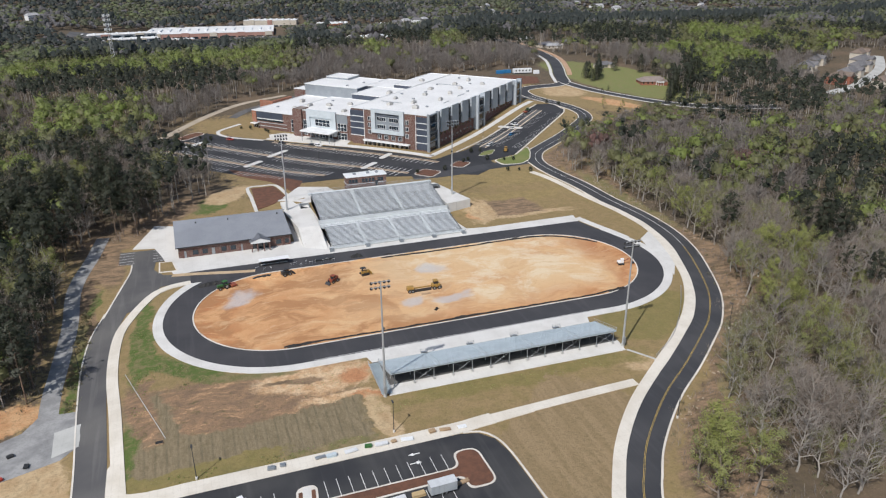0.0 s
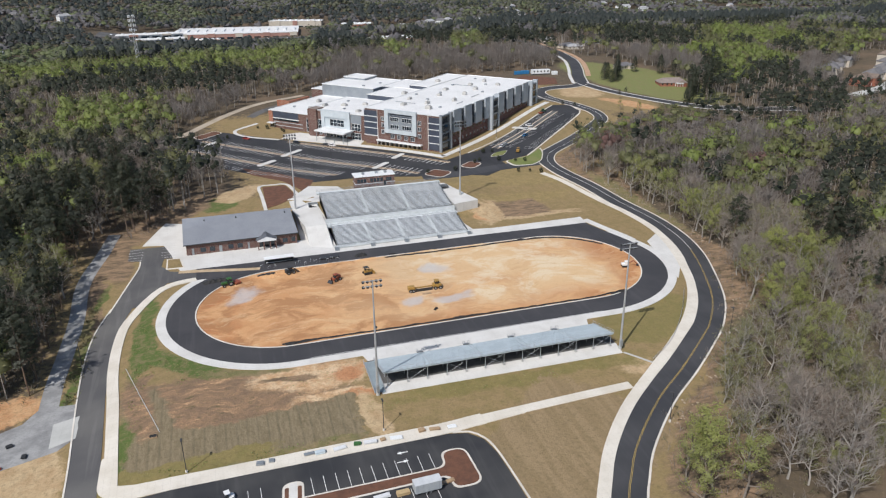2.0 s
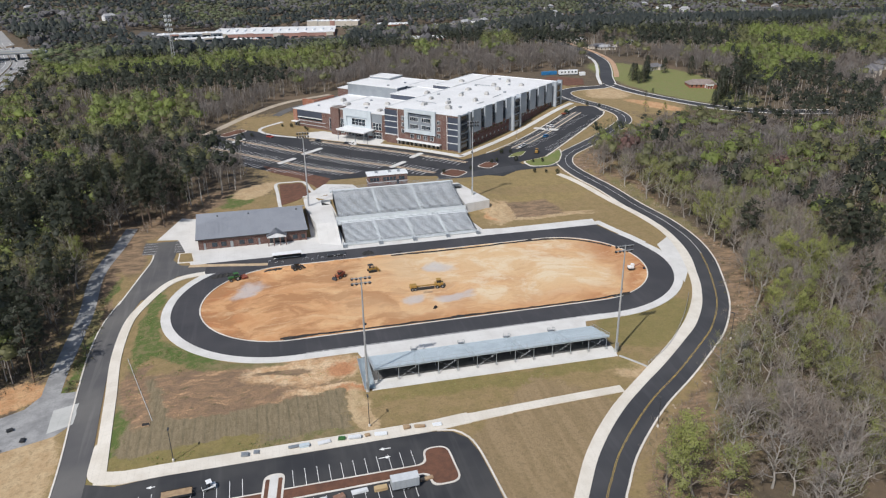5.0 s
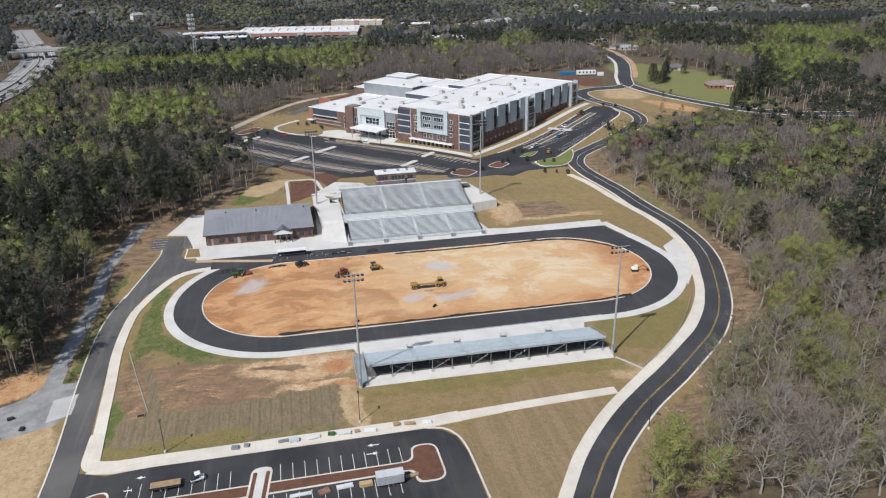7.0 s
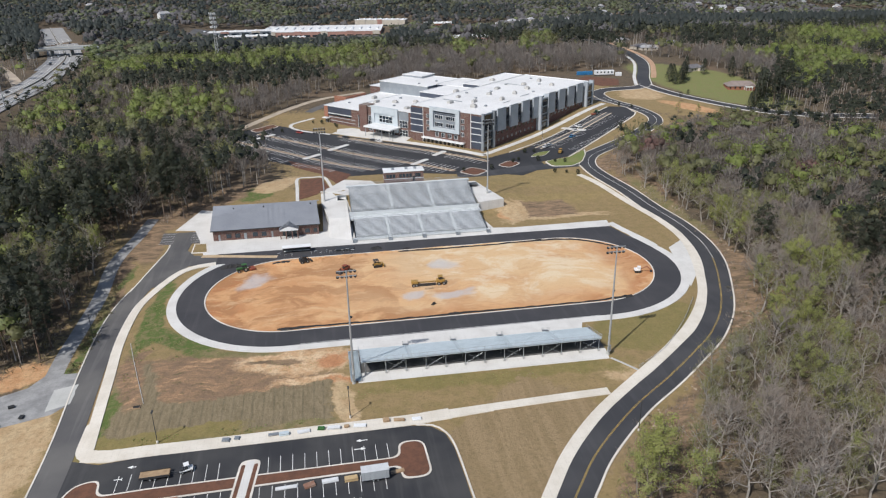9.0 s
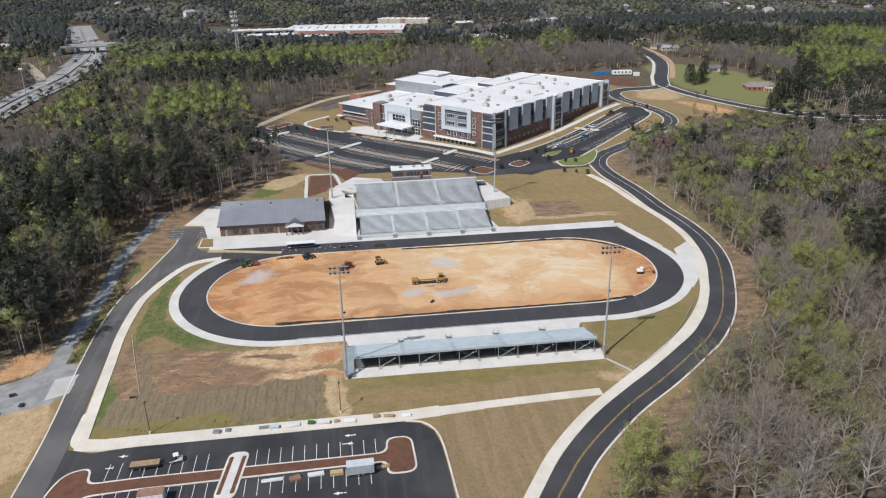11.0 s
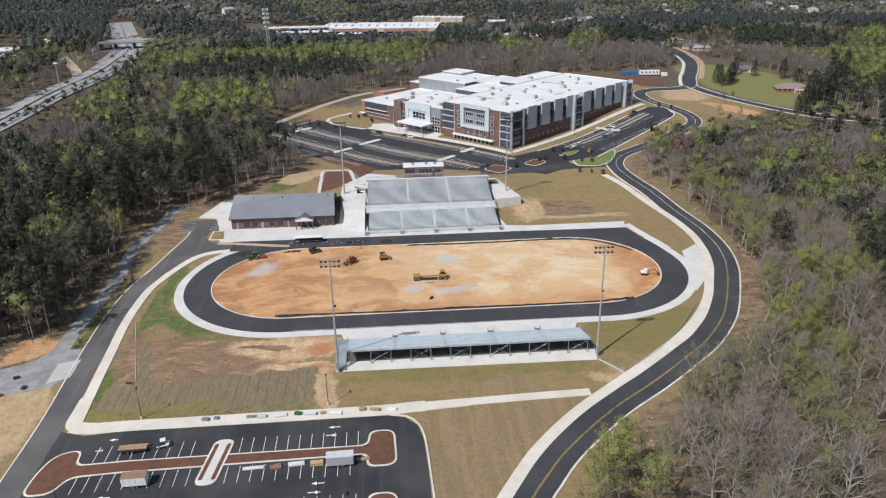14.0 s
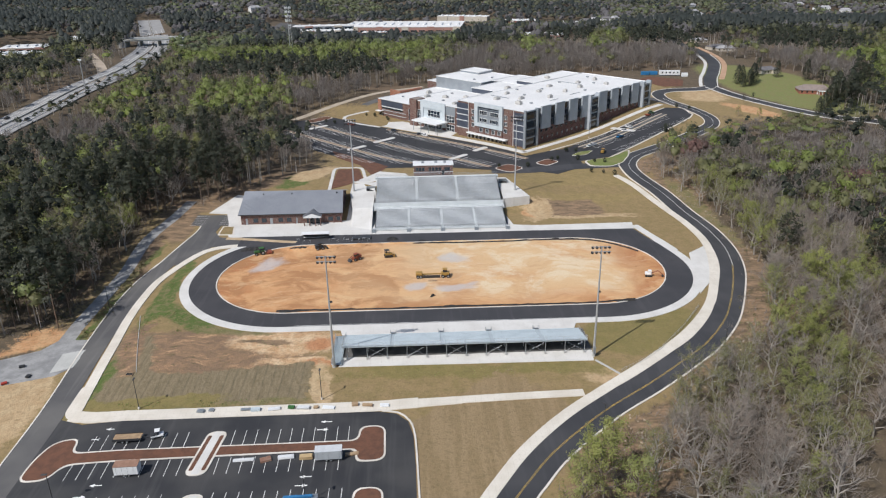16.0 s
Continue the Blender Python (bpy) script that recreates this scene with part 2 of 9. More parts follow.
def clay_mat():
    """The stripped infield: orange clay, paler sand to the east, wet blue-grey stone dust in spots."""
    k = Nodes("orange clay")
    at = k.where()
    wob = k.add("ShaderNodeTexNoise", Vector=at, Scale=0.04, Detail=5.0).outputs["Color"]
    v = k.t.nodes.new("ShaderNodeVectorMath")
    v.operation = "MULTIPLY_ADD"
    k.link(wob, v.inputs[0])
    v.inputs[1].default_value = (26, 22, 0)
    k.link(at, v.inputs[2])
    warped = v.outputs[0]
    broad, mid, grain = k.noise(warped, 0.025, 5.0), k.noise(k.stretch(warped, 0.75, 1.0, 1.0, 0.5), 0.11, 6.0, 0.65), k.noise(at, 1.6, 5.0)
    col = k.mix(k.ramp(mid, 0.3, 0.7), (0.63, 0.39, 0.2), (0.555, 0.29, 0.13))
    sep = k.t.nodes.new("ShaderNodeSeparateXYZ")
    k.link(warped, sep.inputs[0])
    ends = k.math("MAXIMUM", k.ramp(sep.outputs["X"], -38.0, -62.0), k.ramp(sep.outputs["X"], 74.0, 86.0))
    ends = k.math("MAXIMUM", ends, k.ramp(sep.outputs["Y"], -6.0, -16.0))
    col = k.mix(k.math("MULTIPLY", ends, 0.45), col, (0.5, 0.235, 0.095))
    rough_red = k.math("MULTIPLY", k.math("ADD", k.math("MULTIPLY", ends, 0.75), 0.25), k.ramp(k.noise(warped, 0.07, 5.0, 0.65), 0.43, 0.58))
    col = k.mix(k.math("MULTIPLY", rough_red, 0.95), col, (0.4, 0.16, 0.062))
    west = k.ramp(sep.outputs["X"], 30.0, -10.0)
    blot = k.ramp(k.noise(k.stretch(warped, 0.8, 1.2, 1.0, 0.6), 0.075, 5.0, 0.62), 0.46, 0.57)
    col = k.mix(k.math("MULTIPLY", k.math("MULTIPLY", blot, 0.9), k.math("ADD", k.math("MULTIPLY", west, 0.7), 0.3)), col, (0.37, 0.18, 0.078))
    light = k.ramp(k.noise(k.stretch(warped, 0.5, 1.3, 1.0, -0.5), 0.09, 5.0, 0.6), 0.54, 0.64)
    col = k.mix(k.math("MULTIPLY", light, 0.55), col, (0.64, 0.44, 0.25))
    col = k.mix(k.math("MULTIPLY", k.ramp(k.noise(at, 0.35, 5.0, 0.7), 0.5, 0.68), 0.35), col, (0.42, 0.22, 0.1))
    pale = k.math("MULTIPLY", k.ramp(sep.outputs["X"], -35.0, 15.0), k.ramp(broad, 0.34, 0.55))
    pale = k.math("MULTIPLY", pale, k.ramp(sep.outputs["X"], 90.0, 66.0))
    pale = k.math("MULTIPLY", pale, k.ramp(sep.outputs["Y"], -9.0, 6.0))
    col = k.mix(k.math("MULTIPLY", pale, 0.72), col, (0.64, 0.46, 0.265))
    cream = k.math("MULTIPLY", k.ramp(sep.outputs["X"], -5.0, 22.0), k.ramp(mid, 0.44, 0.6))
    cream = k.math("MULTIPLY", cream, k.math("MULTIPLY", k.ramp(sep.outputs["Y"], -9.0, 6.0), k.ramp(sep.outputs["X"], 86.0, 64.0)))
    col = k.mix(k.math("MULTIPLY", cream, 0.6), col, (0.72, 0.63, 0.46))
    for turn, tone, a0 in ((0.06, (0.42, 0.22, 0.1), 0.6), (-0.35, (0.68, 0.5, 0.31), 0.62), (0.5, (0.66, 0.47, 0.28), 0.64)):
        track = k.noise(k.stretch(warped, 0.07, 0.7, 1.0, turn), 1.0, 4.0, 0.6)
        col = k.mix(k.math("MULTIPLY", k.ramp(track, a0 - 0.01, a0 + 0.04), 0.3), col, tone)
    for cx, cy, rx, ry in ((-62, 17.5, 6.5, 4.5), (5, 17.5, 6, 3.5), (-7.5, -4.5, 5.5, 4.2), (7.2, -7.4, 6.5, 3.0)):
        dx = k.math("DIVIDE", k.math("SUBTRACT", sep.outputs["X"], cx + 13.0), rx)
        dy = k.math("DIVIDE", k.math("SUBTRACT", sep.outputs["Y"], cy + 11.0), ry)
        d = k.math("ADD", k.math("MULTIPLY", dx, dx), k.math("MULTIPLY", dy, dy))
        d = k.math("ADD", d, k.math("MULTIPLY", k.math("SUBTRACT", k.noise(at, 0.3, 5.0, 0.7), 0.5), 1.6))
        col = k.mix(k.math("MULTIPLY", k.ramp(d, 1.4, 0.1), 0.68), col, (0.47, 0.48, 0.5))
    clod = k.noise(warped, 0.42, 8.0, 0.78)
    col = k.mix(k.math("MULTIPLY", k.ramp(clod, 0.55, 0.68), k.math("ADD", k.math("MULTIPLY", ends, 0.55), 0.15)), col, (0.3, 0.13, 0.055))
    col = k.mix(k.math("MULTIPLY", k.ramp(clod, 0.42, 0.3), 0.35), col, (0.7, 0.5, 0.31))
    col = k.mix(k.math("MULTIPLY", k.ramp(grain, 0.5, 0.8), 0.3), col, (0.4, 0.23, 0.11))
    return k.done(col, 0.95, 0, k.math("ADD", grain, k.math("MULTIPLY", clod, 2.0)), 0.12)


CLAY = clay_mat()


def ground_mat():
    """Dormant turf on the site, leaf litter under the woods, with bare clay, straw and new grass in their patches."""
    k = Nodes("ground cover")
    at = k.where()
    wob = k.add("ShaderNodeTexNoise", Vector=at, Scale=0.07, Detail=6.0, Roughness=0.62).outputs["Color"]
    v = k.t.nodes.new("ShaderNodeVectorMath")
    v.operation = "MULTIPLY_ADD"
    k.link(wob, v.inputs[0])
    v.inputs[1].default_value = (13, 13, 0)
    k.link(at, v.inputs[2])
    sep = k.t.nodes.new("ShaderNodeSeparateXYZ")
    k.link(v.outputs[0], sep.inputs[0])
    sx, sy = k.math("SUBTRACT", sep.outputs["X"], 6.5), k.math("SUBTRACT", sep.outputs["Y"], 6.5)
    broad, mid, grain = k.noise(at, 0.02, 5.0), k.noise(at, 0.3, 5.0), k.noise(at, 1.3, 6.0, 0.7)
    # leaf litter
    col = k.mix(k.ramp(mid, 0.3, 0.7), (0.125, 0.092, 0.06), (0.08, 0.062, 0.042))
    col = k.mix(k.math("MULTIPLY", k.ramp(broad, 0.5, 0.65), 0.6), col, (0.17, 0.115, 0.075))
    litter = col
    tan = k.mix(k.ramp(mid, 0.35, 0.7), (0.285, 0.202, 0.098), (0.23, 0.172, 0.073))
    tan = k.mix(k.math("MULTIPLY", k.ramp(broad, 0.45, 0.7), 0.5), tan, (0.29, 0.21, 0.1))
    clay = k.mix(k.ramp(mid, 0.35, 0.68), (0.55, 0.34, 0.18), (0.47, 0.25, 0.12))
    sand = k.mix(k.ramp(mid, 0.35, 0.68), (0.5, 0.37, 0.22), (0.42, 0.29, 0.16))
    red_clay = k.mix(k.ramp(mid, 0.35, 0.68), (0.5, 0.25, 0.125), (0.42, 0.19, 0.09))
    raw_sand = k.mix(k.ramp(k.noise(at, 0.22, 6.0, 0.7), 0.38, 0.6), (0.64, 0.47, 0.3), (0.5, 0.31, 0.165))
    seam = k.t.nodes.new("ShaderNodeTexWave")
    k.link(k.stretch(at, 1.0, 0.05, 1.0, 0.03), seam.inputs["Vector"])
    for key, q in (("Scale", 0.125), ("Distortion", 1.6), ("Detail", 3.0), ("Detail Scale", 1.5)):
        seam.inputs[key].default_value = q
    straw = k.mix(k.ramp(k.noise(k.stretch(at, 2.4, 0.5, 1.0, 0.03), 0.6, 4.0, 0.7), 0.36, 0.66), (0.24, 0.19, 0.118), (0.17, 0.135, 0.08))
    straw = k.mix(k.math("MULTIPLY", k.ramp(seam.outputs["Fac"], 0.8, 0.99), 0.32), straw, (0.075, 0.068, 0.042))
    rill = k.noise(k.stretch(v.outputs[0], 0.16, 0.6, 1.0, 0.2), 0.8, 8.0, 0.75)
    green = k.mix(k.ramp(k.noise(at, 0.5, 6.0, 0.75), 0.42, 0.64), (0.075, 0.122, 0.022), (0.18, 0.16, 0.07))
    dirt = k.mix(k.ramp(k.noise(k.stretch(at, 0.35, 1.0, 1.0, -0.3), 0.45, 6.0, 0.7), 0.38, 0.62), (0.31, 0.205, 0.125), (0.135, 0.095, 0.06))
    soil = k.mix(k.ramp(rill, 0.42, 0.56), (0.195, 0.128, 0.082), (0.29, 0.18, 0.105))
    soil = k.mix(k.math("MULTIPLY", k.ramp(rill, 0.55, 0.63), 0.8), soil, (0.55, 0.34, 0.19))
    soil = k.mix(k.math("MULTIPLY", k.ramp(k.noise(at, 0.33, 6.0, 0.7), 0.56, 0.66), 0.6), soil, (0.09, 0.085, 0.035))
    weeds = k.mix(k.ramp(mid, 0.35, 0.65), (0.25, 0.19, 0.1), (0.16, 0.15, 0.06))
    lawn = k.mix(k.ramp(mid, 0.3, 0.7), (0.17, 0.2, 0.06), (0.2, 0.19, 0.075))
    olive = k.mix(k.ramp(mid, 0.3, 0.7), (0.235, 0.185, 0.07), (0.19, 0.16, 0.055))
    gold = k.mix(k.ramp(mid, 0.3, 0.7), (0.305, 0.222, 0.098), (0.25, 0.188, 0.078))
    mown = k.mix(k.ramp(k.noise(k.stretch(at, 0.5, 0.05, 1.0, -0.5), 1.0, 2.0), 0.4, 0.6), (0.29, 0.208, 0.115), (0.245, 0.175, 0.092))

    frayed = k.math("SUBTRACT", k.noise(at, 0.55, 6.0, 0.75), 0.5)

    def spot(cx, cy, rx, ry, turn=0.0, square=False, soft=0.25):
        c, s = math.cos(turn), math.sin(turn)
        dx, dy = k.math("SUBTRACT", sx, cx), k.math("SUBTRACT", sy, cy)
        a = k.math("DIVIDE", k.math("ADD", k.math("MULTIPLY", dx, c), k.math("MULTIPLY", dy, s)), rx)
        b = k.math("DIVIDE", k.math("SUBTRACT", k.math("MULTIPLY", dy, c), k.math("MULTIPLY", dx, s)), ry)
        if square:
            d = k.math("MAXIMUM", k.math("ABSOLUTE", a), k.math("ABSOLUTE", b))
        else:
            d = k.math("ADD", k.math("MULTIPLY", a, a), k.math("MULTIPLY", b, b))
        return k.ramp(k.math("ADD", d, k.math("MULTIPLY", frayed, 0.5 + 1.6 * soft)), 1.0 + 0.6 * soft, 1.0 - 0.6 * soft)

    open_ground = (
        (tan, 0, 0, 118, 118, 0.0, True, 0.04),
        (tan, 62, 190, 122, 108, 0.1, True, 0.06),
        (lawn, 250, 290, 36, 85, 0.2, False, 0.25),
        (tan, 195, 240, 26, 46, 0.35, False, 0.3),
        (sand, 188, 262, 16, 16, 0.35, False, 0.5),
        (clay, 205, 222, 22, 7, -1.0, False, 0.4),
        (gold, 66, 95, 30, 24, 0.0, False, 0.3),
        (olive, 60, -38, 20, 13, 0.35, False, 0.3),
        (sand, 46, 66, 7, 10, 0.1, True, 0.4),
        (sand, 60, 57.5, 22, 2.2, 0.0, True, 0.5),
        (tan, 68, 88, 26, 5, 0.0, True, 0.3),
        (dirt, 60.5, 67, 10.5, 8.5, 0.05, True, 0.2),
        (clay, 42, 63, 5, 5, 0.0, False, 0.4),
        (soil, -66, -43, 30, 13, 0.0, True, 0.3),
    )
    slopes = (
        (raw_sand, -46, -40, 16, 7.5, -0.12, False, 0.7),
        (red_clay, -35.5, -42, 3.6, 3.4, 0.0, False, 0.9),
        (dirt, -52, -39.5, 7, 1.6, -0.15, False, 0.9),
        (raw_sand, -42, -50.5, 12, 1.8, 0.0, False, 0.9),
        (red_clay, -34, -51.5, 5, 1.3, 0.0, False, 0.9),
        (straw, -60, -61, 24, 8.6, 0.0, True, 0.1),
        (straw, -88, -50, 5.5, 17, 0.12, True, 0.2),
        (weeds, -66, -69, 30, 2.2, 0.0, True, 0.4),
        (sand, -33, -61, 3, 10, 0.15, False, 0.4),
        (sand, 41, -61, 5, 4, 0.3, False, 0.9),
        (olive, 8, -56.8, 35, 3.2, -0.01, True, 0.5),
        (green, -80.5, -21.5, 17, 4.2, -0.74, False, 0.6),
        (weeds, -62, -32, 12, 2.0, -0.12, False, 0.9),
        (soil, -90.5, -38, 4, 16, 0.1, False, 0.6),
        (green, -93.2, -58, 2.0, 13, 0.06, False, 0.9),
        (green, -91, 0, 3.4, 25, -0.05, False, 0.5),
        (green, -66, 109, 11, 7, 0.9, False, 0.4),
        (sand, -57, 122, 15, 7, 1.0, False, 0.4),
        (green, -108.3, -4, 2.6, 32, 0.0, False, 0.5),
    )
    verges = (
        (dirt, -108.5, 22, 3.5, 42, 0.06, False, 0.5),
        (green, -107.4, -12, 2.4, 17, 0.0, False, 0.8),
        (green, -106.5, 30, 1.8, 9, -0.1, False, 0.9),
        (weeds, -109.5, 8, 2.0, 14, 0.0, False, 0.8),
        (sand, -118, -62, 14, 24, 0.0, False, 0.25),
        (clay, -125, -30, 12, 7, 0.3, False, 0.4),
        (olive, -80, -67, 22, 3, 0.0, True, 0.2),
        (mown, 8, -88, 26, 19, 0.75, True, 0.06),
        (dirt, 114, 28, 11, 92, 0.02, False, 0.35),
        (dirt, 104, -22, 9, 34, -0.5, False, 0.35),
        (dirt, 80, -58, 42, 11, 0.85, False, 0.35),
        (dirt, 42, -97, 34, 10, 0.85, False, 0.35),
        (dirt, 122, 132, 36, 10, 0.7, False, 0.4),
        (weeds, 113, 60, 5, 40, 0.05, False, 0.6),
        (weeds, 70, -66, 26, 4, 0.8, False, 0.6),
        (dirt, -92, 96, 34, 13, 0.9, False, 0.4),
        (litter, -112, 118, 40, 24, 0.9, False, 0.15),
    )
    wood_floor = (
        (sand, 46, 66, 6, 9, 0.0, False, 0.5),
        (dirt, -104, 62, 6, 22, 0.1, False, 0.5),
        (litter, 74, -124, 36, 30, 0.0, False, 0.2),
        (litter, -162, 40, 42, 115, 0.0, False, 0.1),
        (litter, -152, 190, 62, 95, 0.0, False, 0.1),
        (litter, -50, 372, 120, 42, 0.5, False, 0.1),
        (litter, 152, 20, 36, 118, 0.0, False, 0.12),
        (litter, 118, -104, 62, 66, 0.0, False, 0.1),
        (litter, 185, 130, 60, 52, 0.3, False, 0.15),
    )
    for tone, cx, cy, rx, ry, turn, square, soft in open_ground + slopes + verges + wood_floor:
        col = k.mix(spot(cx, cy, rx, ry, turn, square, soft), col, tone)
    col = k.mix(k.math("MULTIPLY", k.ramp(k.noise(at, 0.8, 5.0, 0.7), 0.5, 0.68), 0.35), col, (0.13, 0.1, 0.045))
    col = k.mix(k.math("MULTIPLY", k.ramp(grain, 0.45, 0.75), 0.45), col, (0.1, 0.075, 0.035))
    col = k.mix(k.math("MULTIPLY", k.ramp(k.noise(at, 3.1, 4.0), 0.55, 0.75), 0.25), col, (0.42, 0.34, 0.2))
    return k.done(col, 0.95, 0, grain, 0.25, 0.8)


GROUND = ground_mat()
MULCH = plain("pine bark mulch", (0.155, 0.07, 0.042), (0.11, 0.052, 0.033), 0.5, 0.95, fine=6, depth=0.05, local=False)
GRAVEL = plain("wet gravel", (0.34, 0.338, 0.335), (0.22, 0.22, 0.22), 0.25, 0.75, fine=7, depth=0.05, local=False)
PAINT_WHITE = plain("white road paint", (0.84, 0.84, 0.82), (0.74, 0.74, 0.72), 1.5, 0.6, local=False)
PAINT_YELLOW = plain("yellow road paint", (0.62, 0.42, 0.08), (0.5, 0.36, 0.12), 1.5, 0.6, local=False)
ALU = plain("mill aluminium", (0.78, 0.8, 0.81), (0.71, 0.73, 0.74), 0.4, 0.5, 0.0, local=False)
ALU_DARK = plain("galvanised steel", (0.4, 0.43, 0.45), (0.32, 0.34, 0.36), 0.8, 0.5, 0.6)
STEEL = plain("galvanised pole steel", (0.5, 0.51, 0.52), (0.42, 0.43, 0.44), 0.4, 0.5, 0.4)
BLACK = plain("black plastic fabric", (0.02, 0.02, 0.022), (0.035, 0.033, 0.03), 1.0, 0.8)
DARK_METAL = plain("dark painted metal", (0.03, 0.032, 0.035), (0.045, 0.045, 0.047), 1.0, 0.5)
ROOF_WHITE = plain("white membrane roof", (0.79, 0.785, 0.775), (0.71, 0.705, 0.695), 0.06, 0.6, fine=20, local=False)
PANEL_SILVER = plain("silver grey metal panel", (0.47, 0.51, 0.55), (0.4, 0.44, 0.48), 0.2, 0.45, 0.1)
PANEL_NAVY = plain("navy metal panel", (0.035, 0.045, 0.07), (0.028, 0.036, 0.058), 0.2, 0.4, 0.2)
ROOF_METAL = plain("grey standing seam metal", (0.3, 0.315, 0.345), (0.265, 0.28, 0.31), 0.2, 0.5, 0.1)
SOFT_WHITE = plain("white painted panel", (0.78, 0.79, 0.79), (0.7, 0.71, 0.71), 0.3, 0.5)
PANEL_GREY = plain("grey metal panel", (0.33, 0.36, 0.39), (0.28, 0.31, 0.34), 0.2, 0.45, 0.3)
PANEL_BLUE = plain("slate blue metal panel", (0.075, 0.09, 0.125), (0.06, 0.072, 0.1), 0.2, 0.45, 0.2)
CARGO_BLUE = plain("blue painted steel", (0.03, 0.2, 0.42), (0.025, 0.15, 0.33), 1.0, 0.5)
ORANGE = plain("orange machine paint", (0.3, 0.075, 0.035), (0.2, 0.06, 0.035), 2.0, 0.5)
YELLOW = plain("yellow machine paint", (0.43, 0.25, 0.055), (0.28, 0.17, 0.05), 2.0, 0.5)
GREEN_PAINT = plain("green machine paint", (0.045, 0.15, 0.04), (0.035, 0.1, 0.03), 2.0, 0.5)
RED_PAINT = plain("red paint", (0.42, 0.05, 0.03), (0.3, 0.04, 0.03), 2.0, 0.5)
RUBBER = plain("tyre rubber", (0.02, 0.02, 0.02), (0.03, 0.03, 0.03), 3.0, 0.9)
TIMBER = plain("weathered timber", (0.42, 0.3, 0.18), (0.3, 0.2, 0.12), 1.0, 0.8)
BRICK_FAR = plain("red brick facade", (0.32, 0.13, 0.085), (0.26, 0.1, 0.065), 0.15, 0.9, fine=30)


def brick_mat(name, c, c2, mortar):
    k = Nodes(name)
    at = k.where(True)
    sep = k.t.nodes.new("ShaderNodeSeparateXYZ")
    k.link(at, sep.inputs[0])
    comb = k.t.nodes.new("ShaderNodeCombineXYZ")
    k.link(k.math("ADD", sep.outputs["X"], sep.outputs["Y"]), comb.inputs["X"])
    k.link(sep.outputs["Z"], comb.inputs["Y"])
    br = k.t.nodes.new("ShaderNodeTexBrick")
    k.link(comb.outputs[0], br.inputs["Vector"])
    for key, v in (("Scale", 1.0), ("Mortar Size", 0.012), ("Brick Width", 0.24), ("Row Height", 0.08), ("Color1", (*c, 1)), ("Color2", (*c2, 1)), ("Mortar", (*mortar, 1))):
        br.inputs[key].default_value = v
    broad = k.noise(at, 0.12, 5.0)
    col = k.mix(k.math("MULTIPLY", k.ramp(broad, 0.4, 0.7), 0.4), br.outputs["Color"], tuple(0.7 * v for v in c2))
    return k.done(col, 0.9)


BRICK = brick_mat("red brick", (0.15, 0.062, 0.047), (0.112, 0.048, 0.038), (0.24, 0.2, 0.175))
BRICK_DARK = brick_mat("brown brick", (0.17, 0.06, 0.046), (0.12, 0.046, 0.038), (0.2, 0.17, 0.15))
BRICK_ORANGE = brick_mat("orange brick", (0.36, 0.13, 0.07), (0.3, 0.105, 0.06), (0.3, 0.22, 0.17))


def glass_mat(name, tint):
    k = Nodes(name)
    k.bsdf.inputs["Specular IOR Level"].default_value = 0.8
    at = k.where(True)
    n = k.noise(at, 0.35, 2.0)
    return k.done(k.mix(k.ramp(n, 0.4, 0.65), tint, tuple(1.7 * v for v in tint)), 0.06)


GLASS = glass_mat("dark window glass", (0.012, 0.02, 0.028))


def leaf_mat(name, c, c2, c3, rough=0.6, scale=0.16, lumps=0.0, thin=0.35):
    k = Nodes(name)
    at = k.where()
    r = k.t.nodes.new("ShaderNodeNewGeometry").outputs["Random Per Island"]
    n = k.noise(at, scale, 2.0)
    col = k.mix(k.ramp(n, 0.35, 0.65), c, c2)
    col = k.mix(k.math("MULTIPLY", k.ramp(k.noise(at, 0.045, 3.0, 0.6), 0.4, 0.68), 0.55), col, tuple(0.85 * (0.5 * v + 0.5 * max(c3)) for v in c3))
    col = k.mix(k.math("MULTIPLY", r, 0.6), col, c3)
    if thin:
        tr = k.add("ShaderNodeBsdfTranslucent", Color=col)
        mx = k.t.nodes.new("ShaderNodeMixShader")
        mx.inputs[0].default_value = thin
        k.link(k.bsdf.outputs[0], mx.inputs[1])
        k.link(tr.outputs[0], mx.inputs[2])
        k.link(mx.outputs[0], k.t.nodes["Material Output"].inputs["Surface"])
    if not lumps:
        return k.done(col, rough)
    fine = k.noise(at, 1.1, 3.0, 0.7)
    col = k.mix(k.math("MULTIPLY", k.ramp(fine, 0.42, 0.7), 0.25), col, tuple(0.6 * v for v in c3))
    return k.done(col, rough)


LEAF = leaf_mat("new spring leaves", (0.33, 0.355, 0.105), (0.38, 0.39, 0.135), (0.25, 0.275, 0.075), thin=0.42)
LEAF_OLIVE = leaf_mat("olive budding leaves", (0.245, 0.25, 0.09), (0.28, 0.27, 0.11), (0.18, 0.182, 0.07))
LEAF_RED = leaf_mat("reddish buds", (0.2, 0.1, 0.085), (0.19, 0.12, 0.1), (0.15, 0.085, 0.07))
NEEDLE = leaf_mat("pine needles", (0.042, 0.05, 0.026), (0.055, 0.062, 0.032), (0.028, 0.036, 0.02))
LEAF_MASS = leaf_mat("spring crowns", (0.235, 0.295, 0.072), (0.285, 0.33, 0.1), (0.185, 0.22, 0.06), lumps=1.6, thin=0.4)
OLIVE_MASS = leaf_mat("olive crowns", (0.18, 0.186, 0.075), (0.205, 0.203, 0.088), (0.132, 0.138, 0.057), lumps=1.6)
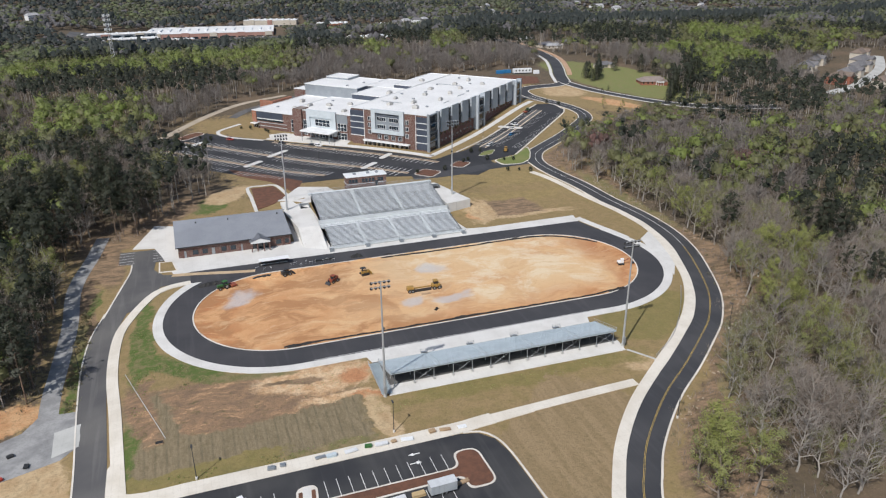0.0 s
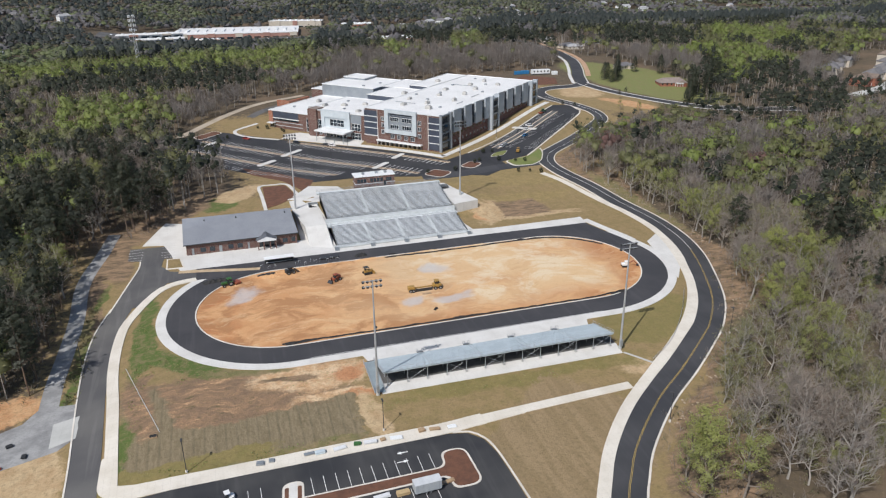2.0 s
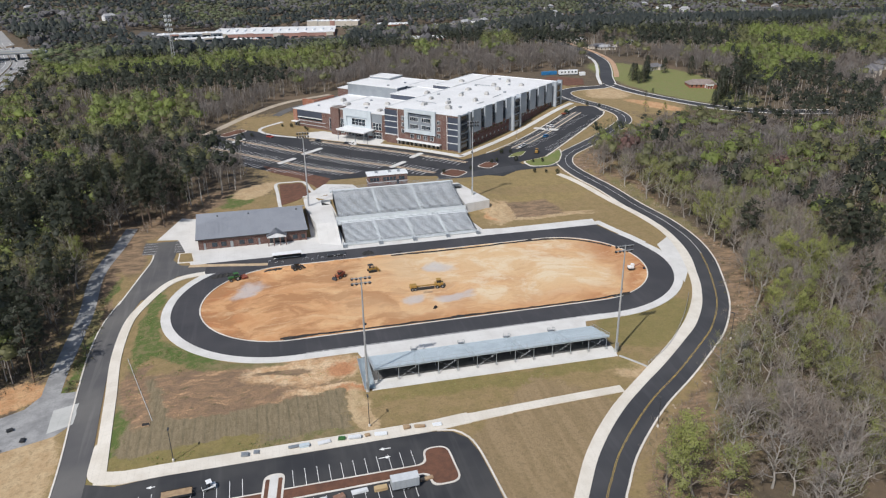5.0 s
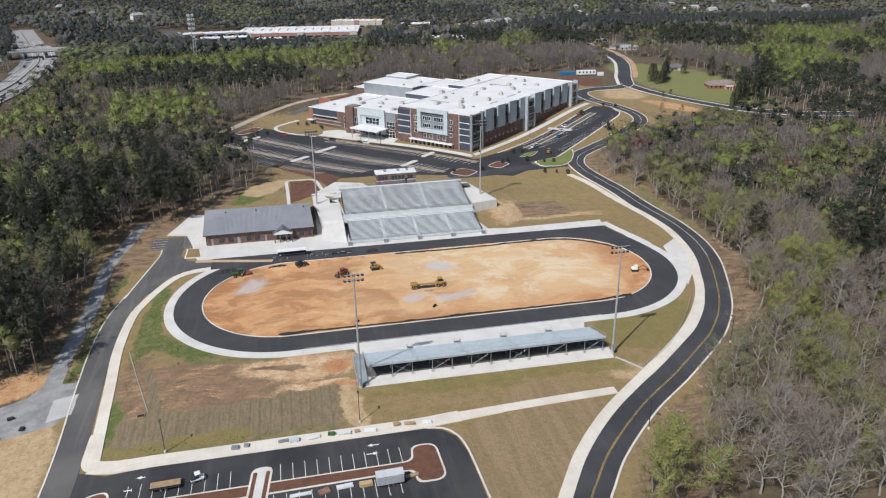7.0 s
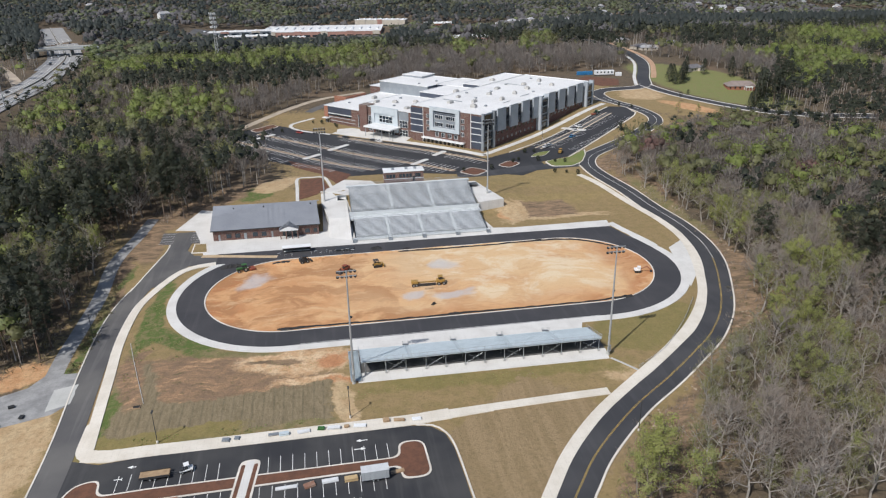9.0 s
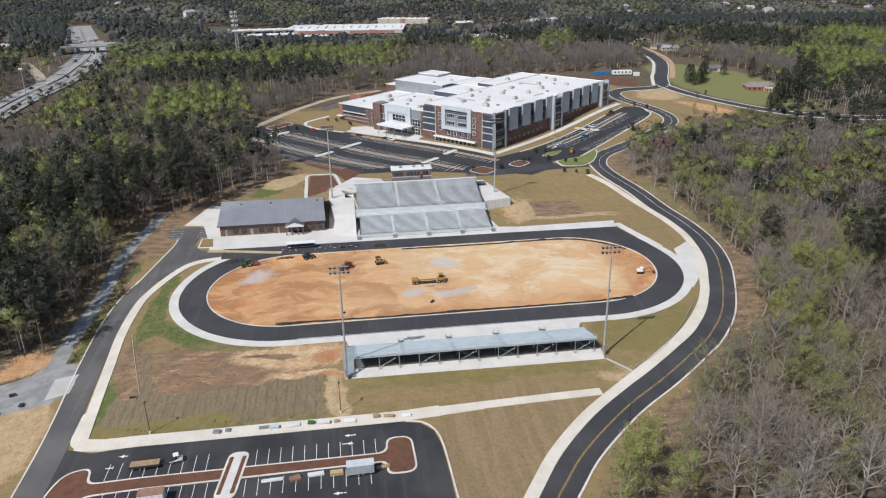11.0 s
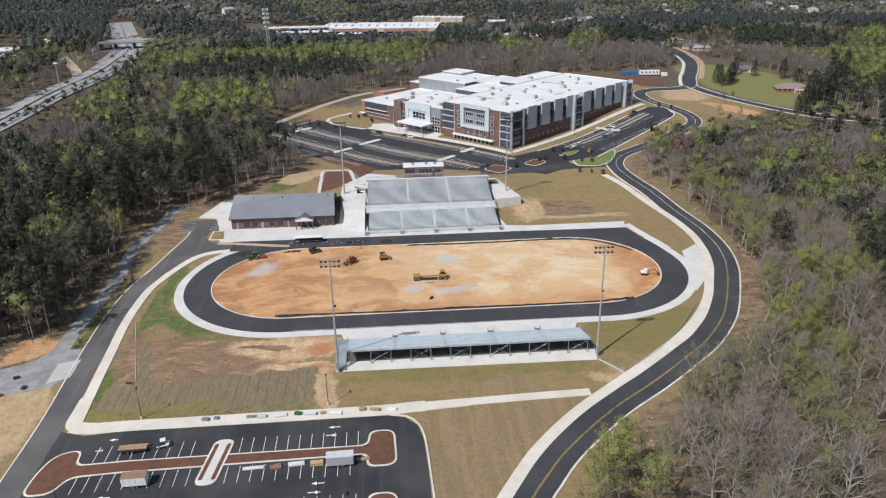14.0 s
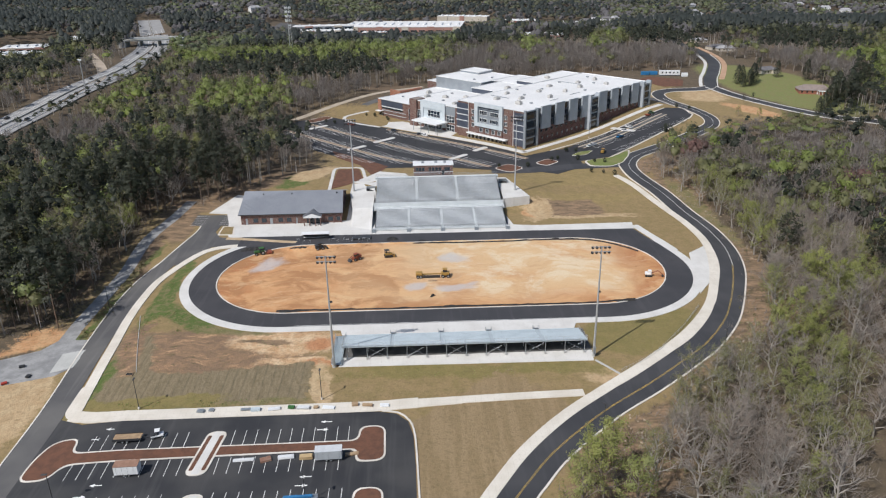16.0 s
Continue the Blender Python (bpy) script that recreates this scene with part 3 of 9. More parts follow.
NEEDLE_MASS = leaf_mat("pine crowns", (0.042, 0.05, 0.03), (0.052, 0.06, 0.035), (0.03, 0.037, 0.024), lumps=1.4)
TWIG_MASS = leaf_mat("bare grey crowns", (0.235, 0.2, 0.175), (0.195, 0.162, 0.138), (0.3, 0.27, 0.245), 0.95, 0.05, lumps=1.8)
TWIG = leaf_mat("bare grey twigs", (0.3, 0.252, 0.21), (0.235, 0.185, 0.15), (0.38, 0.33, 0.285), 0.9, 0.05)
BARK_PALE = leaf_mat("pale grey bark", (0.31, 0.28, 0.243), (0.23, 0.2, 0.172), (0.39, 0.36, 0.325), 0.95, 0.3, thin=0.0)
BARK = leaf_mat("grey brown bark", (0.19, 0.15, 0.115), (0.13, 0.1, 0.08), (0.28, 0.24, 0.2), 0.95, 0.3, thin=0.0)
BARK_PINE = leaf_mat("pine bark", (0.15, 0.1, 0.07), (0.1, 0.07, 0.05), (0.2, 0.14, 0.1), 0.95, 0.3, thin=0.0)
# greyer crown colours for the distance, with the haze put into them
NEEDLE_HAZE = leaf_mat("far hazed pine crowns", (0.052, 0.063, 0.056), (0.064, 0.075, 0.067), (0.04, 0.049, 0.046), lumps=1.4)
TWIG_HAZE = leaf_mat("far hazed bare crowns", (0.165, 0.157, 0.162), (0.145, 0.137, 0.14), (0.195, 0.188, 0.195), 0.95, 0.03, lumps=1.8)
LEAF_HAZE = leaf_mat("far hazed spring crowns", (0.18, 0.214, 0.092), (0.212, 0.242, 0.115), (0.143, 0.168, 0.077), lumps=1.6)
OLIVE_HAZE = leaf_mat("far hazed olive crowns", (0.135, 0.145, 0.085), (0.155, 0.155, 0.1), (0.105, 0.115, 0.07), lumps=1.6)
BRUSH = leaf_mat("low brush", (0.17, 0.15, 0.075), (0.2, 0.16, 0.095), (0.12, 0.13, 0.05))
# blue of the reflected sky is mixed into this base colour
ALU_BLUE = plain("sky-tinted aluminium plank", (0.58, 0.655, 0.69), (0.51, 0.585, 0.62), 0.3, 0.45, 0.15, local=False)
GROUND_DARK = plain("dark coarse ground", (0.13, 0.125, 0.12), (0.09, 0.088, 0.085), 0.4, 0.9, fine=7, depth=0.05, local=False)
ALU_TREAD = plain("ribbed aluminium tread", (0.57, 0.6, 0.61), (0.51, 0.54, 0.55), 0.4, 0.5, 0.0, local=False)
ALU_DECK = plain("aluminium deck plank", (0.6, 0.63, 0.64), (0.53, 0.56, 0.57), 0.4, 0.5, 0.0, local=False)
# treads of the same stand, tinted with the sky's reflection too
TREAD_BLUE = plain("sky-tinted aluminium tread", (0.47, 0.53, 0.56), (0.41, 0.47, 0.5), 0.3, 0.5, 0.1, local=False)
SHOP_WALL = plain("dusty pink shop wall", (0.4, 0.23, 0.19), (0.33, 0.19, 0.155), 0.1, 0.9, fine=30)
PANEL_PALE = plain("pale grey blue panel", (0.55, 0.6, 0.63), (0.49, 0.54, 0.57), 0.3, 0.5)


# ---- ground: one sheet to the horizon ----
def ground_sheet():
    def axis(lo, hi, fine, reach):
        a = list(np.arange(lo, hi + 0.1, fine))
        s, v = fine, hi
        while v < reach:
            s *= 1.25
            v += s
            a.append(v)
        s, v = fine, lo
        while v > -reach:
            s *= 1.25
            v -= s
            a.insert(0, v)
        return np.array(a)

    xs, ys = axis(-190, 260, 4.0, 4600), axis(-190, 350, 4.0, 4600)
    X, Y = np.meshgrid(xs, ys)
    Z = terrain(X, Y)
    n, m = len(xs), len(ys)
    V = np.stack([X.ravel(), Y.ravel(), Z.ravel()], 1)
    F = [(j * n + i, j * n + i + 1, (j + 1) * n + i + 1, (j + 1) * n + i) for j in range(m - 1) for i in range(n - 1)]
    me = raw("ground", V.tolist(), F, GROUND)
    me.polygons.foreach_set("use_smooth", [True] * len(me.polygons))
    return structure(new("ground", me), "dormant tan turf, bare clay and leaf litter ground", "ground")


ground_sheet()

# ---- the running track and the stripped infield ----
CX, CY, HALF, RAD = 1.2, 6.0, 49.5, 28.0


def oval(r, step=2.5):
    """A stadium line at the distance r from the two bend centres."""
    pts = []
    for sx, a0 in ((1, -90), (-1, 90)):
        m = int(math.pi * r / step)
        for i in range(m + 1):
            a = radians(a0 + 180 * i / m)
            pts.append((CX + sx * HALF + r * math.cos(a), CY + r * math.sin(a)))
    full = []
    for i, p in enumerate(pts):
        q = pts[(i + 1) % len(pts)]
        k = max(1, int(math.dist(p, q) / 6))
        full += [(p[0] + (q[0] - p[0]) * j / k, p[1] + (q[1] - p[1]) * j / k) for j in range(k)]
    return full


structure(area("infield", oval(RAD), 0.05, CLAY, 12), "stripped orange clay infield with pale sandy patches", "bare ground")


def ring(name, r0, r1, up, material, label, category):
    a, b = oval(r1), oval(r1)
    c = np.array(a)
    cx = np.clip(c[:, 0], CX - HALF, CX + HALF)
    core = np.stack([cx, np.full(len(c), CY)], 1)
    d = (c - core) / np.linalg.norm(c - core, axis=1)[:, None]
    return structure(ribbon(name, core + d * r0, core + d * r1, up, material, True), label, category)


ring("track", RAD, RAD + 8.9, 0.10, ASPHALT_TRACK, "black asphalt running track not yet surfaced", "running track")
ring("kerb", RAD - 0.25, RAD + 0.15, 0.2, KERB, "pale concrete kerb on the track's inner edge", "kerb")
structure(area("track_chute", [(-76, 33.9), (60, 33.9), (72, 28), (80, 18), (84, 10), (87.0, 12), (85.8, 18), (83.9, 25), (81, 33.5), (78.6, 42.0), (-62, 43.6), (-76, 43.8)], 0.17, ASPHALT_TRACK), "black asphalt chute beside the track's far straight", "running track")
ring("apron", RAD + 8.9, RAD + 11.9, 0.16, CONCRETE, "pale concrete apron round the track", "pavement")
strip("lane_line", [(-45, -30.4), (0, -30.4), (47, -30.6)], 0.12, 0.115, PAINT_WHITE, 8)
structure(bpy.data.objects["lane_line"], "thin white lane line on the track", "road marking")

# ---- roads ----
ROAD = [(5.5, -118), (11.8, -106), (15.4, -100.8), (21.0, -93.2), (29.4, -84.4), (39.9, -74.9), (52.8, -65.3), (66, -54.6), (75.3, -46.2), (86.3, -31.7), (97, -10.5), (102.8, 4), (106.3, 19.5), (107.2, 38), (105.3, 58), (103.0, 80), (98.3, 103), (98.6, 122), (106, 138), (120, 151), (141, 168), (160, 185), (169, 195), (172, 208), (168.5, 225), (162.5, 243), (159, 258), (161, 272), (172, 279), (193, 281), (203, 287)]
structure(strip("road", ROAD, 8.2, 0.10, ASPHALT, 2.5), "dark asphalt drive curving round the field", "road")
structure(strip("kerb", ROAD, 0.5, 0.22, KERB, 2.5, side=-4.3), "pale concrete kerb along the drive", "kerb")
structure(strip("kerb", ROAD[17:], 0.5, 0.22, KERB, 2.5, side=4.3), "pale concrete kerb along the drive", "kerb")
structure(strip("kerb", ROAD[:18], 0.8, 0.17, CONCRETE_WARM, 2.5, side=4.45), "pale concrete kerb and gutter along the drive", "kerb")
for gap in (-0.14, 0.14):
    structure(strip("centre_line", ROAD[:12], 0.085, 0.14, PAINT_YELLOW, 2.5, side=gap - 0.4), "double yellow line on the drive", "road marking")
structure(strip("centre_line", ROAD[11:27], 0.14, 0.14, PAINT_WHITE, 2.5, side=-0.6), "worn line on the drive", "road marking")
WALK = [(-1, -118), (5.2, -107), (9.6, -100), (15.0, -92), (22.7, -83), (31.8, -74.2), (45.6, -63.2), (56.6, -54.5), (70.7, -41.6), (83.5, -24.8), (92, -7), (98.5, 12), (101.6, 28), (101.3, 45), (99.2, 60), (96.4, 74), (92.6, 92), (88, 106)]
structure(strip("sidewalk", WALK, 3.0, 0.2, CONCRETE_WARM, 2.5, side=-0.3), "cream concrete sidewalk along the drive", "pavement")
structure(area("apron_link", [(84, -17), (90, -9), (97, 8), (99.5, 22), (92, 16), (89.5, 6), (86.5, -7)], 0.165, CONCRETE, 5), "concrete link from the apron to the sidewalk", "pavement")
LINK = [(-9, -70.8), (8, -70.0), (22, -69.4), (34.5, -69.0)]
structure(strip("footpath", LINK, 2.9, 0.16, CONCRETE_WARM, 3), "cream concrete footpath across the dormant grass", "pavement")
LOT_WALK = [(-94.5, -69.8), (-89, -71.6), (-77, -72.1), (-49, -72.0), (-20, -71.8), (-12, -71.2), (-8, -70.9)]
structure(strip("sidewalk", LOT_WALK, 4.2, 0.18, CONCRETE_WARM, 2.5), "cream concrete sidewalk beside the near car park", "pavement")

structure(area("footpath_join", [(-17, -69.8), (-8, -69.4), (3, -68.9), (3, -71.9), (-5, -72.6), (-17, -73.7)], 0.19, CONCRETE_WARM, 3), "cream concrete where two paths join", "pavement")
DRIVE = [(-100.2, -125), (-100.3, -100), (-100.5, -78), (-101, -56), (-102.7, -29), (-103.4, -10), (-102.6, 7.5), (-99.4, 22), (-97, 32)]
structure(strip("road", DRIVE, 7.0, 0.10, ASPHALT_GREY, 2.5), "grey asphalt service drive beside the woods", "road")
structure(strip("kerb", DRIVE[1:8], 0.4, 0.2, KERB, 2.5, side=3.6), "pale concrete kerb along the service drive", "kerb")
SIDE = [(-94.4, -68), (-95.2, -57), (-96.6, -38), (-98.3, -20), (-98.6, -5), (-97.6, 8), (-94.6, 17), (-91.2, 24.5), (-87.2, 30.8), (-82, 33.8), (-76, 34.8)]
structure(strip("sidewalk", SIDE, 3.0, 0.2, CONCRETE_WARM, 2.5), "cream concrete sidewalk along the service drive", "pavement")
structure(area("sidewalk_corner", rounded([(-97.3, -57), (-97.3, -70.2), (-90, -73.9), (-85, -74.0), (-85, -69.8), (-93.6, -69.2), (-93.9, -57)], 3.5), 0.206, CONCRETE_WARM, 4), "rounded cream concrete corner of the sidewalk", "pavement")
structure(strip("kerb", [(-103.2, 20), (-99.0, 37.5), (-96.0, 50.7), (-95.8, 57.4)], 0.5, 0.2, KERB, 2.5), "pale concrete kerb along the turning yard", "kerb")
structure(area("service_yard", [(-103, 19.8), (-98.8, 37.5), (-95.8, 50.7), (-95.6, 57.5), (-100.2, 59.5), (-100.2, 70), (-83.4, 69), (-83.4, 57.3), (-87.6, 57.5), (-88.2, 50.7), (-85, 44.6), (-77.5, 42.4), (-74, 41), (-76, 36.3), (-85.7, 35), (-90, 28.5), (-92.5, 21)], 0.112, ASPHALT_GREY, 4), "grey asphalt turning yard by the field house", "road")
structure(strip("gravel_track", [(-107, 86), (-109.5, 70), (-113.5, 44), (-112.8, 19), (-113, -5), (-113.2, -22), (-112, -38), (-108, -47)], 4.8, 0.05, GRAVEL, 2.5), "wet grey gravel track along the edge of the woods", "track")
structure(area("gravel_pad", [(-104.5, -31), (-115, -30), (-118, -36), (-133, -44), (-150, -52), (-150, -62), (-118, -53), (-108, -50), (-104.2, -46)], 0.06, GRAVEL, 6), "grey gravel pad off the service drive", "pavement")
structure(area("concrete_pad", [(-104.3, -37), (-110.5, -38.5), (-110, -48.5), (-104.3, -46.5)], 0.12, CONCRETE_GREY, 6), "pale concrete entrance pad", "pavement")

# ---- the near car park ----
LOT = [(-98, -70.5), (-90.5, -74.2), (-49, -74.2), (-18, -74.0), (-13.5, -75.2), (-10.6, -78.5), (-9.4, -84), (-8.9, -95), (-8.5, -128), (-98, -128)]
structure(area("car_park", LOT, 0.096, ASPHALT_DUSTY, 3), "dark asphalt car park with white stall lines", "car park")
structure(strip("kerb", [(-17, -73.9), (-13, -74.8), (-10.2, -78.3), (-9.0, -84), (-8.5, -95), (-8.1, -110), (-8.1, -128)], 0.4, 0.24, KERB, 1.5), "pale concrete kerb round the car park", "kerb")


def island(outline, label):
    a = structure(area("kerb", rounded(outline, 3.0), 0.22, KERB, 20), "rounded pale concrete kerb of a planting island", "kerb")
    c = np.array(outline).mean(0)
    inner = []
    n = len(outline)
    sgn = sum(outline[i][0] * outline[(i + 1) % n][1] - outline[(i + 1) % n][0] * outline[i][1] for i in range(n)) > 0
    for i in range(n):
        p0, p1, p2 = (np.array(outline[(i + k) % n], float) for k in (-1, 0, 1))
        u, v = (p1 - p0) / np.linalg.norm(p1 - p0), (p2 - p1) / np.linalg.norm(p2 - p1)
        nu, nv = np.array([-u[1], u[0]]), np.array([-v[1], v[0]])
        if not sgn:
            nu, nv = -nu, -nv
        b = nu + nv
        b /= max(np.dot(b, nu), 0.3)
        inner.append(tuple(p1 + b * 0.45))
    structure(area("planting_bed", rounded(inner, 2.6), 0.25, MULCH, 20), label, "planting bed")


island([(-88, -85.6), (-22.4, -85.1), (-22.2, -79.8), (-16.0, -79.8), (-15.6, -92.9), (-22.6, -92.9), (-22.6, -88.6), (-88, -90.0), (-90, -94.6), (-97, -94.2), (-96.6, -86), (-94.5, -80.3), (-88.4, -79.6)], "brown mulch island between parking rows")
island([(-88, -107.0), (-22.4, -107), (-22.2, -101.4), (-15.8, -101.4), (-15.6, -114), (-22.6, -114), (-22.6, -110.6), (-88, -111.5), (-89, -117), (-97, -117), (-97, -104), (-90, -101.4), (-88.4, -103)], "brown mulch island between parking rows")
for yy in (-95.6, -117.2):
    slant = lambda x, y: (x + 0.115 * (y - yy), y)
    pill = [slant(x, y) for x, y in ((-59.9, yy), (-55.2, yy), (-55.2, yy + 15.6), (-59.9, yy + 15.6))]
    structure(area("kerb", rounded(pill, 2.3, 7), 0.262, KERB, 20), "rounded white kerb of a crossing island", "kerb")
    for x0, x1 in ((-59.4, -58.5), (-56.6, -55.7)):
        side = [slant(x, y) for x, y in ((x0, yy + 1.6), (x1, yy + 1.6), (x1, yy + 14.0), (x0, yy + 14.0))]
        structure(area("planting_bed", rounded(side, 0.4), 0.272, MULCH, 20), "narrow mulch strip beside the crossing walk", "planting bed")
    way = [slant(x, y) for x, y in ((-58.4, yy + 0.4), (-56.7, yy + 0.4), (-56.7, yy + 15.2), (-58.4, yy + 15.2))]
    structure(area("crossing_walk", way, 0.276, CONCRETE, 20), "pale concrete walk crossing the island", "pavement")

line_me = raw("stall_line", [(-0.06, 0, 0), (0.06, 0, 0), (0.06, 5.6, 0), (-0.06, 5.6, 0)], [(0, 1, 2, 3)], PAINT_WHITE)
stall_rows = structure(new("stall_markings"), "white painted stall lines on the near car park", "road marking")


def stalls(me, x0, x1, y, up, parent, gap=(0, 0), name="stall_line", shear=0.0, pitch=2.72):
    x = x0
    while x <= x1:
        if not gap[0] < x < gap[1]:
            m = Matrix.Translation((x, y, tz(x, y) + up))
            m[0][1] = shear
            share(name, me, parent, m)
        x += pitch


stalls(line_me, -84.5, -24, -85.3, 0.108, stall_rows, (-60.2, -52.0), shear=-0.02)
stalls(line_me, -86.0, -24, -95.3, 0.108, stall_rows, (-61.5, -53.5), shear=-0.02)
stalls(line_me, -84.5, -24, -106.8, 0.108, stall_rows, (-61, -53.5))


def arrow(x, y, turn, name="lane_arrow"):
    V = [(-1.4, -0.15, 0), (0.2, -0.15, 0), (0.2, -0.55, 0), (1.4, 0, 0), (0.2, 0.55, 0), (0.2, 0.15, 0), (-1.4, 0.15, 0)]
    ob = new(name, raw(name, V, [tuple(range(7))], PAINT_WHITE))
    ob.matrix_basis = pose(x, y, tz(x, y) + 0.11, 0, 0, turn)
    structure(ob, "white painted lane arrow on the asphalt", "road marking")


for x, y, turn in ((-30.5, -77.5, 180), (-31, -80.6, 0), (-82, -77.3, 180), (-84, -81, 0), (-33, -97.2, 180), (-33.5, -100.0, 0), (-78, -97.5, 180), (-80, -101, 0)):
    arrow(x, y, turn)

LAWN_GREEN = plain("green lawn", (0.15, 0.19, 0.05), (0.2, 0.2, 0.075), 0.2, 0.95, fine=8, depth=0.05, local=False)
# ---- the school's car parks, in the school's own axes ----
SA, SU, SV = Vector((53.5, 160.5)), Vector((0.736, 0.677)), Vector((-0.677, 0.736))


def uv(u, v):
    p = SA + SU * u + SV * v
    return (p.x, p.y)


structure(area("school_car_park", [uv(-77, 28), uv(-77, 148), uv(-40, 156), uv(-20, 146), uv(-15, 100), uv(-11, 40), uv(-11, 2), uv(-14, -12), uv(-33, -27), uv(-46, -12), uv(-58, 10)], 0.096, ASPHALT_NEW, 4), "large empty asphalt car park before the school", "car park")
structure(area("east_car_park", [uv(10, -16), uv(122, -15), uv(128, -24), uv(116, -36.6), uv(58, -39.6), uv(15, -43.5), uv(-2, -37), uv(-8, -44), uv(-28, -42), uv(-34, -26), uv(-14, -10), uv(2, -13)], 0.10, ASPHALT_NEW, 4), "asphalt car park beside the school", "car park")
structure(strip("road", [(30, 118.6), (48, 118), (70, 122), (92, 124), (101, 124)], 9.0, 0.108, ASPHALT, 3), "asphalt drive between the car park and the loop", "road")
structure(strip("sidewalk", [uv(-8, -5), uv(30, -6), uv(80, -6.5), uv(128, -8)], 3.4, 0.16, CONCRETE, 4), "pale concrete sidewalk along the school", "pavement")
structure(strip("sidewalk", [uv(-8.5, -6), uv(-8, 20), uv(-8.5, 48), uv(-9, 60), uv(-10, 92), uv(-12, 105)], 4.0, 0.16, CONCRETE, 4), "pale concrete sidewalk before the school", "pavement")
structure(area("entrance_plaza", [uv(-10, 50), uv(-13, 102), uv(-4, 110), uv(3, 104), uv(2, 54)], 0.15, CONCRETE, 10), "pale concrete plaza at the school's entrance", "pavement")
structure(strip("footpath", [uv(-16, 104), uv(-20, 128), uv(-14, 142), uv(6, 142)], 2.2, 0.16, CONCRETE, 4), "pale footpath round the school lawn", "pavement")
tan_line = raw("stall_line", [(-0.14, -2.9, 0), (0.14, -2.9, 0), (0.14, 2.9, 0), (-0.14, 2.9, 0)], [(0, 1, 2, 3)], PAINT_WHITE)
east_line = raw("stall_line", [(-0.11, -2.75, 0), (0.11, -2.75, 0), (0.11, 2.75, 0), (-0.11, 2.75, 0)], [(0, 1, 2, 3)], PAINT_WHITE)
school_rows = structure(new("stall_markings"), "faded stall lines on the school car park", "road marking")
turn_u = math.atan2(SU.y, SU.x) - math.pi / 2


def laid(x, y, up, turn):
    """A pose on the sloping asphalt for a line that runs along local y."""
    d = Vector((-math.sin(turn), math.cos(turn)))
    a, b = tz(x - d.x * 2.7, y - d.y * 2.7), tz(x + d.x * 2.7, y + d.y * 2.7)
    m = Matrix.Translation((x, y, (a + b) / 2 + up)) @ Matrix.Rotation(turn, 4, "Z")
    m[2][1] = (b - a) / 5.4
    return m


for u, v0, v1 in ((-64.8, 30, 140), (-57.2, 26, 140), (-44.8, -6, 142), (-37.2, -8, 142), (-20.8, -12, 92), (-74.0, 44, 140)):
    v = v0
    while v < v1:
        x, y = uv(u, v)
        if not (72.5 < v < 79.5 and u < -30) and not (12.5 < v < 19.5 and u > -50) and not (129 < v < 136 and -50 < u < -30):
            share("stall_line", tan_line, school_rows, laid(x, y, 0.13, turn_u))
        v += 2.75
for v0c, u0, u1 in ((-17.3, 24, 104), (-26.8, 26, 104)):
    u = u0
    while u < u1:
        if not 62 < u < 70:
            x, y = uv(u, v0c)
            share("stall_line", east_line, school_rows, laid(x, y, 0.14, turn_u + math.pi / 2))
        u += 2.75
u = 28
while u < 108:
    x, y = uv(u, -39.6 + 0.045 * (u - 15))
    share("stall_line", east_line, school_rows, laid(x, y, 0.14, turn_u + math.pi / 2))
    u += 2.75
for v in (-20.3, -23.7):
    structure(strip("kerb", [uv(20, v), uv(60, v), uv(107, v)], 0.7, 0.22, plain("tan kerb concrete", (0.68, 0.58, 0.44), (0.56, 0.47, 0.35), 0.3, local=False), 4), "pale kerb of the long median", "kerb")
structure(strip("planting_bed", [uv(20, -22), uv(60, -22), uv(107, -22)], 2.9, 0.17, ASPHALT_GREY, 4), "narrow paved median between two kerbs", "median")
structure(area("crossing_walk", rounded([uv(63, -11.7), uv(66.4, -11.7), uv(69, -26.5), uv(65.6, -26.5)], 1.5), 0.26, CONCRETE, 20), "pale concrete walk crossing the stall rows", "pavement")
for pts in ([uv(15, -44), uv(58, -40.1), uv(112, -37.2), uv(120, -32), uv(127, -25)], [uv(4, -13.5), uv(40, -15), uv(120, -14.5)]):
    structure(strip("kerb", pts, 0.8, 0.22, KERB, 4), "pale concrete kerb of the car park", "kerb")
LAWNS = ([uv(9, -32.6), uv(20, -30), uv(12, -26.2), uv(2, -27.5)], [uv(14, -44.6), uv(-1, -38), uv(-7, -46), uv(0, -54), uv(10, -54.4), uv(23, -49.6), uv(34, -43.4)])
for pts in LAWNS:
    structure(area("kerb", rounded(pts, 3), 0.2, KERB, 30), "pale kerb round a lawn", "kerb")
    c = np.mean(pts, 0)
    structure(area("lawn", rounded([tuple(c + (np.array(p) - c) * 0.93) for p in pts], 2.7), 0.24, LAWN_GREEN, 30), "short green lawn beside the car park", "lawn")
KERB_TAN = plain("cream kerb concrete", (0.66, 0.56, 0.42), (0.54, 0.45, 0.33), 0.3, local=False)
for u, v0, v1 in ((-61, 26, 142), (-41, -10, 142), (-17, -14, 96)):
    for d in (-0.85, 0.85):
        structure(strip("kerb", [uv(u + d, v0), uv(u + d, (v0 + v1) / 2), uv(u + d, v1)], 0.55, 0.2, KERB_TAN, 5), "cream kerb of a narrow median", "kerb")
    structure(strip("planting_bed", [uv(u, v0), uv(u, (v0 + v1) / 2), uv(u, v1)], 1.15, 0.17, MULCH, 5), "narrow mulch median between stall rows", "planting bed")
